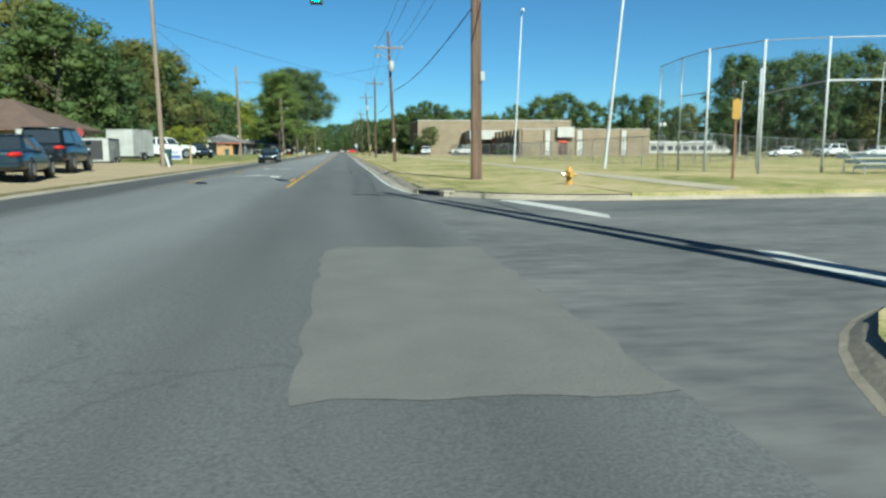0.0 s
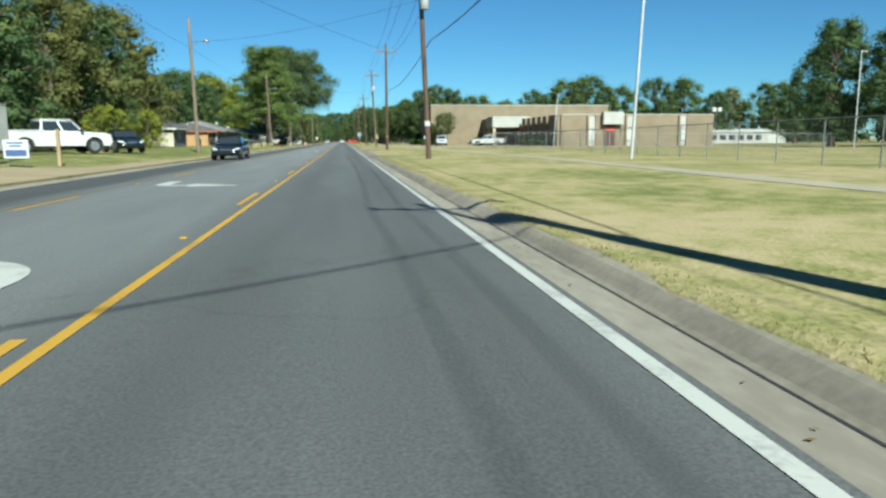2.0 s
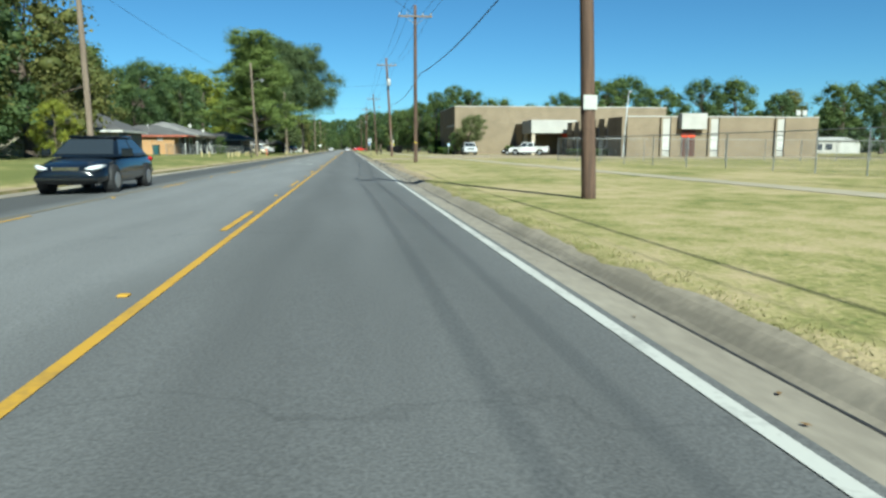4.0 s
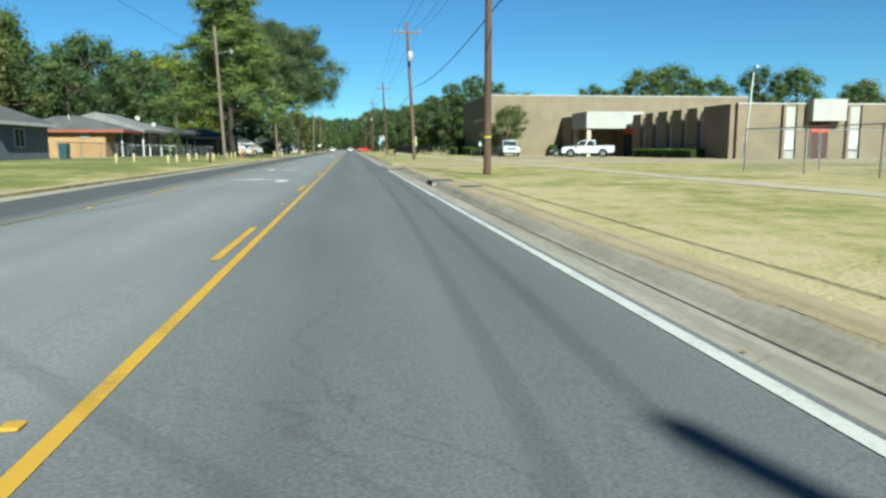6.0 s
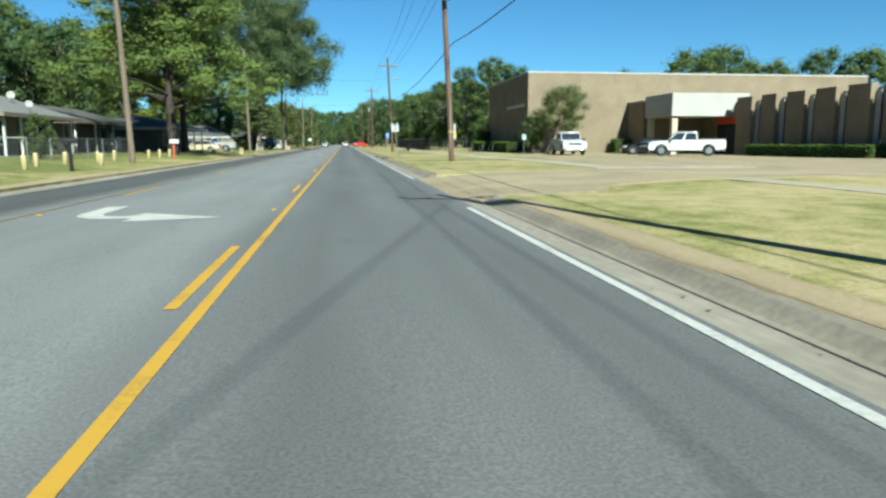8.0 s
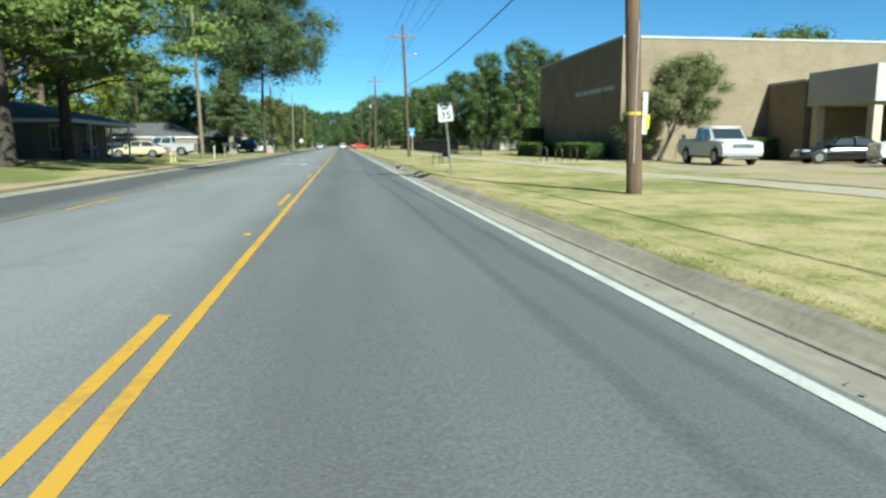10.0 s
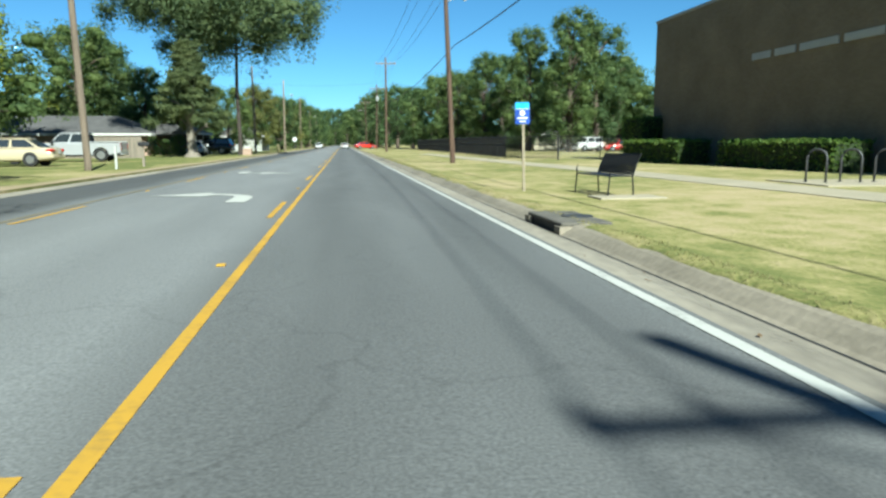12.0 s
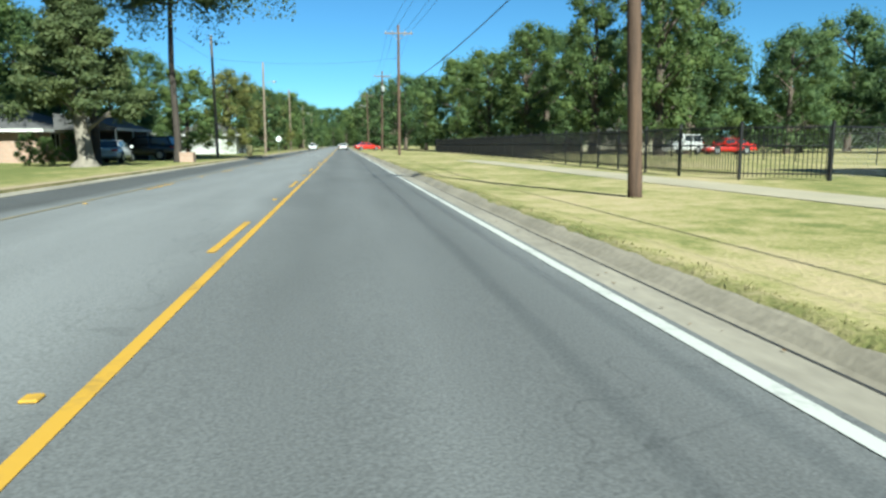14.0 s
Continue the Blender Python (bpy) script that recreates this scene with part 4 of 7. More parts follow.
def blob(bm, p, r, rng, flat_z=0.7):
    """The lumpy inner mass of a leaf clump."""
    vs = [bm.verts.new(p + Vector((v.x, v.y, v.z * flat_z)) * r * rng.uniform(0.75, 1.15)) for v in ICO_V]
    for f3 in ICO_F:
        bm.faces.new([vs[i] for i in f3]).smooth = True


def make_tree(seed, h, crown_r, crown_z0, leaf, bark, trunk_r, clumps=46, leaves=90, size=0.42, shape="oak", label="broad green shade tree", flare=1.0, droop=0.0, puff=(0.2, 0.34), core=0.52, lean=0.0):
    """A tapered trunk, limbs and a crown of leaf clumps with gaps."""
    rng = random.Random(seed)
    t = thing("tree", pose(0, 0, 0), label, "tree", "trees")
    bm = bmesh.new()
    top = h * (0.82 if shape != "pine" else 0.97)
    line = [(0, 0, -0.3), (0, 0, 0.05), (0.05, 0.03, h * 0.05), (rng.uniform(-.15, .15), rng.uniform(-.15, .15), h * 0.25), (rng.uniform(-.3, .3), rng.uniform(-.3, .3), h * 0.5), (rng.uniform(-.4, .4), rng.uniform(-.4, .4), top)]
    tube(bm, line, [trunk_r * 1.5 * flare, trunk_r * 1.35 * flare, trunk_r * 1.05, trunk_r * 0.85, trunk_r * 0.6, trunk_r * 0.15], 10)
    cl = []
    for k in range(clumps):
        f = (k + rng.random()) / clumps
        z = crown_z0 + (h - crown_z0) * f
        a = k * 2.399 + rng.uniform(-0.5, 0.5)
        if shape == "oak":
            prof = math.sqrt(max(0.0, 1 - (2 * f - 0.85) ** 2 / 1.4))
        elif shape == "cone":
            prof = 1.0 - 0.85 * f
        elif shape == "pine":
            prof = (0.75 + 0.25 * math.sin(f * 14.0)) * (1.05 - 0.55 * f)
        else:
            prof = 0.55 + 0.45 * math.sin(math.pi * min(1, f * 1.1))
        d = crown_r * prof * rng.uniform(0.35, 1.0)
        p = Vector((math.cos(a) * d, math.sin(a) * d, max(z - droop * d * rng.random(), crown_z0 - 0.8)))
        cl.append((p, crown_r * rng.uniform(*puff)))
    for k in range(0, clumps, 3):
        p = cl[k][0]
        z0 = min(max(h * 0.18, p.z - (1.2 if droop and shape == "tall" else 0.9 if shape == "pine" else d * 0.5 + h * 0.12)), top * 0.95)
        tube(bm, [(0, 0, z0), tuple(Vector((0, 0, z0)).lerp(p, 0.5) + Vector((0, 0, 0.3))), tuple(p)], [trunk_r * 0.32, trunk_r * 0.2, 0.02], 5, caps=False)
    for v in bm.verts:
        v.co.x += lean * max(v.co.z, 0)
    part("trunk", bm, bark, t, smooth=True)
    bm = bmesh.new()
    for p, r in cl:
        blob(bm, p, r * core, rng, 0.32 if shape == "pine" else 0.42 if shape == "cone" else 0.7)
        leaf_cloud(bm, p, r, leaves, size, rng, 0.38 if shape == "pine" else 0.45 if shape == "cone" else 0.8)
        if droop:
            for _ in range(int(leaves * 0.5)):
                q = p + Vector((rng.uniform(-r, r) * 0.6, rng.uniform(-r, r) * 0.6, -rng.random() * droop * 2.6 * r))
                leaf_cloud(bm, q, 0.15, 1, size * 0.8, rng)
    for v in bm.verts:
        v.co.x += lean * max(v.co.z, 0)
    part("crown", bm, leaf, t)
    return t


OAK = make_tree(1, 12, 5.5, 1.3, LEAF, BARK, 0.32, 58, 190, 0.29, "oak", "broad green shade tree behind the houses", core=0.46)
OAK_D = make_tree(2, 13, 5.2, 1.2, LEAF_D, BARK, 0.34, 60, 190, 0.29, "oak", "dense dark green broadleaf tree", core=0.46)
OAK_O = make_tree(3, 11, 5.0, 1.4, LEAF_O, BARK, 0.3, 52, 190, 0.28, "oak", "olive green tree turning autumn brown", core=0.46)
OAK_Y = make_tree(4, 8.5, 3.8, 1.0, LEAF_Y, BARK, 0.2, 44, 190, 0.24, "oak", "yellow-green young tree among the yards", core=0.46)
TALL = make_tree(5, 16, 4.2, 1.6, LEAF, BARK, 0.4, 70, 190, 0.29, "tall", "tall leafy green tree by the school fence", core=0.46)
TALL_D = make_tree(6, 15, 4.6, 1.5, LEAF_D, BARK, 0.38, 70, 190, 0.29, "tall", "tall dark green tree with dense crown", core=0.46)
SPECIES = {"o": OAK, "d": OAK_D, "v": OAK_O, "y": OAK_Y, "t": TALL, "k": TALL_D}
BASE_H = {"o": 12, "d": 13, "v": 11, "y": 8.5, "t": 16, "k": 15}


def plant(kind, x, y, h, wide=1.0, turn=None):
    s = h / BASE_H[kind]
    ob = copy_thing(SPECIES[kind], pose(x, y, land_z(x, y) - 0.05, 0, 0, random.uniform(0, 360) if turn is None else turn))
    ob.scale = (s * wide, s * wide, s)
    return ob


YARDS_SOUTH = [  # behind the houses, nearer the junction: kind, x, y, height
    ("v", -37, 40, 12.5), ("y", -39, 50, 11), ("d", -36, 67, 13.5), ("o", -25.5, 69, 13.5), ("v", -30, 74, 15), ("d", -24.5, 76, 11.5), ("d", -21.8, 71.5, 10),
    ("o", -29, 80, 13), ("v", -25, 90, 13.5), ("d", -25, 97, 14), ("o", -40, 63, 14.5), ("d", -36, 95, 14), ("y", -19.5, 99, 3.8),
    ("o", -31, 112, 13), ("v", -24.5, 107, 14.5), ("d", -36, 124, 14), ("v", -32, 137, 12.5), ("y", -18, 82, 3.4), ("d", -35, 131, 9.5), ("d", -30.5, 142, 8.5), ("d", -38, 117, 11), ("d", -40, 45, 15),
    ("d", -42, 75, 15), ("o", -44, 110, 16),
]
YARDS_NORTH = [  # behind the houses, further on: kind, x, y, height
    ("o", -34, 146, 13.5), ("d", -29.5, 152, 9), ("d", -30, 158, 13), ("o", -29, 167, 10), ("o", -33, 172, 14), ("d", -27.5, 171, 12), ("d", -31, 181, 13), ("y", -29, 195, 15), ("o", -33, 212, 16),
    ("o", -34, 200, 17), ("d", -30, 239, 14), ("k", -24, 236, 10), ("o", -30, 232, 14), ("o", -22, 243, 9), ("o", -17, 252, 9),
    ("v", -15, 268, 10.5), ("d", -24, 262, 12), ("o", -18, 285, 9), ("o", -40, 160, 15), ("d", -42, 185, 15),
]
ROAD_END = [  # where the road runs into the woods: kind, x, y, height
    ("v", -14, 305, 10), ("d", -19, 320, 13), ("o", -14, 345, 12), ("d", -16, 375, 13), ("o", -13, 405, 12), ("d", -12, 450, 13),
    ("o", -16, 480, 14), ("d", -13.4, 296, 10.5), ("o", -13, 335, 12.5), ("d", -12.5, 380, 13.5), ("d", -12, 430, 15), ("o", -12, 490, 16.5),
    ("d", 9.5, 352, 16), ("o", 8.5, 400, 17), ("d", 8, 455, 18), ("d", -3, 640, 24), ("o", 4, 650, 24), ("d", -9, 640, 24),
    ("o", 10, 640, 24), ("d", 12, 340, 13), ("o", 11.5, 370, 12.5), ("d", 10.5, 405, 12.5), ("o", 9, 440, 13), ("d", 12, 480, 14),
    ("o", 2, 560, 14), ("d", -5, 570, 13), ("o", -11, 560, 14),
]
BEYOND_SCHOOL = [  # past the school, beyond the black fence: kind, x, y, height
    ("t", 27, 231, 16.5), ("t", 23.5, 238, 15.5), ("k", 32, 236, 16), ("t", 20, 249, 13.5), ("o", 17.5, 258, 12), ("k", 24, 255, 14),
    ("o", 16, 272, 12.5), ("d", 21, 282, 14), ("k", 13.5, 290, 12), ("d", 11.5, 306, 13.5), ("o", 16, 318, 14), ("o", 38, 243, 12.5),
    ("d", 44, 238, 12), ("o", 51, 246, 13), ("d", 58, 240, 12.5), ("d", 36, 262, 15), ("o", 47, 268, 16), ("k", 29, 262, 15),
]
FIELD_EDGE = [  # behind the building and the ball field: kind, x, y, height
    ("d", 64, 255, 17), ("o", 66, 226, 18), ("d", 74, 232, 19.5), ("o", 82, 228, 16.5), ("d", 93, 226, 18.5), ("o", 101, 224, 18.5),
    ("v", 110, 214, 15), ("d", 60, 232, 14), ("o", 118, 205, 16), ("v", 124, 190, 13), ("d", 98, 200, 13), ("d", 104, 175, 14),
    ("k", 66, 112, 16.5), ("k", 70, 105, 15), ("d", 74, 98, 14.5), ("v", 80, 92, 15), ("d", 84, 86, 18.5), ("o", 90, 82, 18),
    ("d", 92, 74, 19), ("v", 96, 66, 17), ("k", 78, 128, 18), ("d", 84, 120, 18), ("d", 90, 112, 18), ("d", 100, 58, 18),
]
for k, x, y, h in YARDS_SOUTH + YARDS_NORTH + ROAD_END + BEYOND_SCHOOL + FIELD_EDGE:
    plant(k, x, y, h, random.uniform(0.9, 1.12))
for ob in list(SPECIES.values()):
    ob.matrix_basis = pose(*{OAK: (-48, 140, 0), OAK_D: (-50, 20, 0), OAK_O: (-60, 228, 0), OAK_Y: (-38, 250, 0), TALL: (40, 275, 0), TALL_D: (-34, 255, 0)}[ob])

def far_woods():
    """The distant woods that close the view on all sides."""
    rng = random.Random(77)
    bm = bmesh.new()
    spots = []
    for k in range(120):
        spots.append((rng.uniform(-95, -58), -60 + k * 6.0, rng.uniform(10, 17)))
        if k > 20:
            spots.append((rng.uniform(125, 160), -60 + k * 5.4, rng.uniform(10, 18)))
    for k in range(60):
        spots.append((-70 + k * 4.2, rng.uniform(610, 660), rng.uniform(11, 17)))
    for k in range(46):
        spots.append((30 + k * 2.6, rng.uniform(290, 330), rng.uniform(12, 19)))
    for x, y, h in spots:
        for k in range(10):
            p = Vector((x + rng.uniform(-4, 4), y + rng.uniform(-4, 4), h * (rng.uniform(0.15, 0.85) if k < 7 else rng.uniform(0.04, 0.14))))
            blob(bm, p, rng.uniform(1.6, 2.4), rng)
            leaf_cloud(bm, p, 3.2, 42, 1.25, rng)
    return tagged(link("far_woods", bm, LEAF_D), "distant dark green woods around the place", "woods", kind="stuff")


far_woods()
t = make_tree(11, 16.6, 7.7, 4.2, PINE, BARK_DARK, 0.32, 190, 260, 0.21, "pine", "tall layered pine tree beside the verge", puff=(0.13, 0.25), core=0.4)
t.matrix_basis = pose(-12.9, 150.5, 0.1)
t = make_tree(12, 15.4, 6.6, 4.2, PINE, BARK_DARK, 0.28, 120, 240, 0.21, "pine", "tall layered pine tree beside the verge", puff=(0.2, 0.36), core=0.46)
t.matrix_basis = pose(-14.0, 159.5, 0.1)
t = make_tree(13, 24.5, 9.2, 11.6, LEAF_E, BARK_DARK, 0.2, 128, 420, 0.28, "tall", "very tall tree with drooping dark foliage", droop=0.55, puff=(0.15, 0.25), core=0.34)
t.matrix_basis = pose(-10.8, 218.8, -0.05)
t = make_tree(17, 25.5, 8.4, 13.6, LEAF_E, BARK_DARK, 0.24, 100, 420, 0.28, "tall", "very tall tree with drooping dark foliage", droop=0.5, puff=(0.15, 0.25), core=0.34)
t.matrix_basis = pose(-15.3, 217.6, -0.05)
t = make_tree(14, 9.9, 3.7, 3.1, LEAF_C, BARK_PALE, 0.38, 84, 260, 0.22, "cone", "conical olive green tree with pale flared trunk", flare=1.45, droop=0.25, puff=(0.16, 0.28), core=0.45)
t.matrix_basis = pose(-13.9, 211.7, -0.1)
t = make_tree(15, 6.0, 2.45, 2.2, LEAF_T, BARK_DARK, 0.12, 74, 330, 0.12, "oak", "small airy tree before the brick wall", puff=(0.18, 0.32), core=0.42, lean=0.32)
t.matrix_basis = pose(18.6, 163.6, 0.15)
t = make_tree(16, 3.2, 1.45, 0.4, LEAF, BARK, 0.07, 34, 150, 0.12, "oak", "low dark shrub before the brick wall")
t.matrix_basis = pose(17.5, 164.8, 0.3)


for x, y, turn, big, what in ((-14.8, 133.0, 70, 0.62, "green shrub before a house porch"), (-16.6, 214.0, 20, 0.5, "green shrub beside a pale flared tree trunk"), (-18.0, 215.0, 140, 0.58, "green shrub before a brick house"), (-16.0, 216.4, 250, 0.62, "green shrub beside a pale flared tree trunk")):
    shrub = copy_thing(t, pose(x, y, land_z(x, y) - 0.05, 0, 0, turn))
    shrub.scale = (big, big, big)
    shrub["label"] = what


def hedge(x0, y0, x1, y1, h, label="clipped green hedge beside the brick wall"):
    z = land_z((x0 + x1) / 2, (y0 + y1) / 2)
    rng = random.Random(int(x0 * 10 + y0))
    t = thing("hedge", pose(0, 0, 0), label, "hedge", "clipped hedges")
    part("core", boxm(x0 + 0.12, y0 + 0.12, z - 0.05, x1 - 0.12, y1 - 0.12, z + h - 0.12), mat("hedge_core", (0.0207, 0.0345, 0.00828), (0.0124, 0.0207, 0.00552), 6, 30, 0.95, bump=0.5), t)
    bm = bmesh.new()
    area = 2 * h * ((x1 - x0) + (y1 - y0)) + (x1 - x0) * (y1 - y0)
    for _ in range(int(min(area * 90, 9000))):
        a, b, c = rng.random(), rng.random(), rng.random()
        side = rng.random() * area
        if side < (x1 - x0) * (y1 - y0):
            p = (x0 + a * (x1 - x0), y0 + b * (y1 - y0), z + h - 0.05 + 0.08 * rng.gauss(0, 0.6))
        elif side < (x1 - x0) * (y1 - y0) + 2 * h * (x1 - x0):
            p = (x0 + a * (x1 - x0), (y0 + 0.08 if b < 0.5 else y1 - 0.08) + 0.05 * rng.gauss(0, 1), z + c * h)
        else:
            p = ((x0 + 0.08 if b < 0.5 else x1 - 0.08) + 0.05 * rng.gauss(0, 1), y0 + a * (y1 - y0), z + c * h)
        leaf_cloud(bm, p, 0.04, 1, 0.16, rng)
    part("foliage", bm, HEDGE, t)
    return t


hedge(32.8, 138.9, 34.3, 153.2, 0.95)
hedge(16.0, 169.2, 17.6, 177.0, 1.15)
hedge(15.4, 179.5, 17.2, 186.5, 1.2)
hedge(16.6, 186.6, 18.4, 189.5, 2.6, "tall dark evergreen bush beside the brick wall")
hedge(26.7, 166.6, 28.5, 168.2, 1.5)


# ---- the brick school building ----
def school():
    t = thing("school_building", pose(0, 0, -0.35), "low tan brick school building with flat roofs", "building")
    z0 = 0.2
    # sports hall: walls, roof slab, coping
    def shell(name, x0, y0, x1, y1, h, th=0.35, material=BRICK):
        for a in ((x0, y0, x1, y0 + th), (x0, y1 - th, x1, y1), (x0, y0 + th, x0 + th, y1 - th), (x1 - th, y0 + th, x1, y1 - th)):
            part("wall", boxm(a[0], a[1], z0, a[2], a[3], h), material, t)
        part("roof", boxm(x0 + th, y0 + th, h - 0.6, x1 - th, y1 - th, h - 0.4), mat("roof_gravel", (0.242, 0.227, 0.207), (0.173, 0.165, 0.152), 2, 20, 0.95), t)
        bm = bmesh.new()
        o = 0.05
        for a in ((x0 - o, y0 - o, x1 + o, y0 + th), (x0 - o, y1 - th, x1 + o, y1 + o), (x0 - o, y0 + th, x0 + th, y1 - th), (x1 - th, y0 + th, x1 + o, y1 - th)):
            box(bm, a[0], a[1], h + 0.002, a[2], a[3], h + 0.16)
        part("coping", bm, STUCCO, t, "pale metal roof coping")
    shell("hall", 18.0, 168.5, 56.0, 188.0, 8.4)
    shell("lobby", 28.7, 164.5, 34.85, 168.4, 5.35)
    # the wing: its west side is a row of brick piers that stand above the wall, with pale window strips set back between them
    for a in ((34.9, 134.5, 61.2, 134.85, 5.3), (34.9, 167.95, 61.2, 168.3, 5.3), (60.85, 134.85, 61.2, 167.95, 5.3), (34.9, 134.85, 35.25, 167.95, 5.02)):
        part("wall", boxm(a[0], a[1], z0, a[2], a[3], a[4]), BRICK, t)
    part("roof", boxm(35.25, 134.85, 4.3, 60.85, 167.95, 4.5), MATS["roof_gravel"], t)
    bm = bmesh.new()
    for a in ((34.85, 134.45, 61.25, 134.85), (35.3, 167.95, 61.25, 168.35), (60.85, 134.85, 61.25, 167.95)):
        box(bm, a[0], a[1], 5.302, a[2], a[3], 5.44)
    part("coping", bm, STUCCO, t, "pale metal roof coping")
    PIERS = ((134.99, 139.75), (141.25, 143.2), (144.65, 146.6), (148.1, 150.1), (151.75, 153.55), (155.2, 157.3))
    for k, (ya, yb) in enumerate(PIERS):
        part("pier", boxm(34.36, ya - 0.12, z0, 34.9, yb + 0.12, 5.36, bevel=0.02), BRICK, t)
        if k:
            yc = PIERS[k - 1][1]
            win = part("window", boxm(34.86, yc + 0.1, 0.9, 34.896, ya - 0.1, 4.8), WINDOW_GLASS, t, "tall narrow dark window")
            part("frame", boxm(34.78, ya - 0.62, 0.7, 34.855, ya - 0.12, 4.9), STUCCO, win, "pale vertical window panel")
            part("frame", boxm(34.80, yc + 0.02, 0.7, 34.855, yc + 0.10, 4.9), DARK_STEEL, win)
    # entrance canopy with a pale deep fascia on square posts
    part("canopy", boxm(28.8, 158.6, 3.75, 36.3, 164.45, 5.85, bevel=0.03), STUCCO, t, "pale deep concrete canopy")
    for x, y in ((29.25, 159.1), (29.25, 163.9)):
        part("column", boxm(x - 0.26, y - 0.26, z0, x + 0.26, y + 0.26, 3.76), mat("buff_column", (0.381, 0.327, 0.248), (0.31, 0.266, 0.204), 1, 20, 0.85), t)
    part("entrance_glass", boxm(34.84, 158.0, z0, 34.897, 161.4, 3.1), WINDOW_GLASS, t, "dark glazed entrance under the canopy")
    for y in (158.0, 159.65, 161.32):
        part("mullion", boxm(34.80, y, z0, 34.838, y + 0.08, 3.1), DARK_STEEL, t)
    part("header", boxm(34.80, 157.9, 3.1, 34.898, 161.5, 3.7), CANOPY_RED, t, "red panel above the entrance")
    # sunny south face of the wing: pale tall panels, red-headed door under a box canopy
    for x0, x1 in ((39.5, 40.6), (46.0, 47.15), (55.2, 56.3)):
        p = part("panel", boxm(x0, 134.40, 0.3, x1, 134.498, 5.1), STUCCO, t, "tall grey stucco wall panel")
        part("blind", boxm(x0 + 0.08, 134.375, 1.15, x1 - 0.08, 134.397, 2.95), TRIM_WHITE, p, "white window blind")
        part("rail", boxm(x0, 134.35, 2.95, x1, 134.40, 3.05), DARK_STEEL, p)
        part("rail", boxm(x0, 134.35, 1.05, x1, 134.40, 1.15), DARK_STEEL, p)
        for xj in (x0 - 0.26, x1):
            part("jamb", boxm(xj, 134.18, 0.3, xj + 0.26, 134.497, 5.22), BRICK, t)
    part("box_canopy", boxm(41.7, 133.5, 3.75, 45.1, 134.49, 5.75, bevel=0.03), STUCCO, t, "pale concrete box over the door")
    part("header", boxm(42.2, 134.36, 2.75, 44.0, 134.49, 3.3), CANOPY_RED, t, "bright red panel above the door")
    part("transom", boxm(42.2, 134.38, 3.31, 44.0, 134.49, 3.74), DOOR_DARK, t, "dark red panel under the box")
    for x in (42.2, 43.12):
        d = part("door", boxm(x, 134.40, 0.3, x + 0.88, 134.49, 2.74), DOOR_DARK, t, "dark red-brown door")
        part("frame", boxm(x - 0.03, 134.37, 0.3, x + 0.05, 134.40, 2.74), GALV, d)
        part("handle", boxm(x + (0.74 if x < 43 else 0.1), 134.34, 1.2, x + (0.78 if x < 43 else 0.14), 134.40, 1.6), GALV, d)
    # raised lettering that cannot be read, as bars
    lt = part("lettering", boxm(17.93, 176.3, 5.12, 17.985, 177.7, 5.42), WHITE_PANEL, t, "pale raised lettering")
    for a, b in ((174.6, 176.0), (172.0, 174.3), (169.7, 171.7)):
        part("lettering", boxm(17.93, a, 5.12, 17.985, b, 5.42), WHITE_PANEL, t, "pale raised lettering")
    part("foundation", boxm(17.9, 168.4, -0.2, 56.1, 188.1, 0.35), CONCRETE, t)
    part("foundation", boxm(34.8, 134.4, -0.2, 61.3, 168.35, 0.3), CONCRETE, t)
    return t


school()


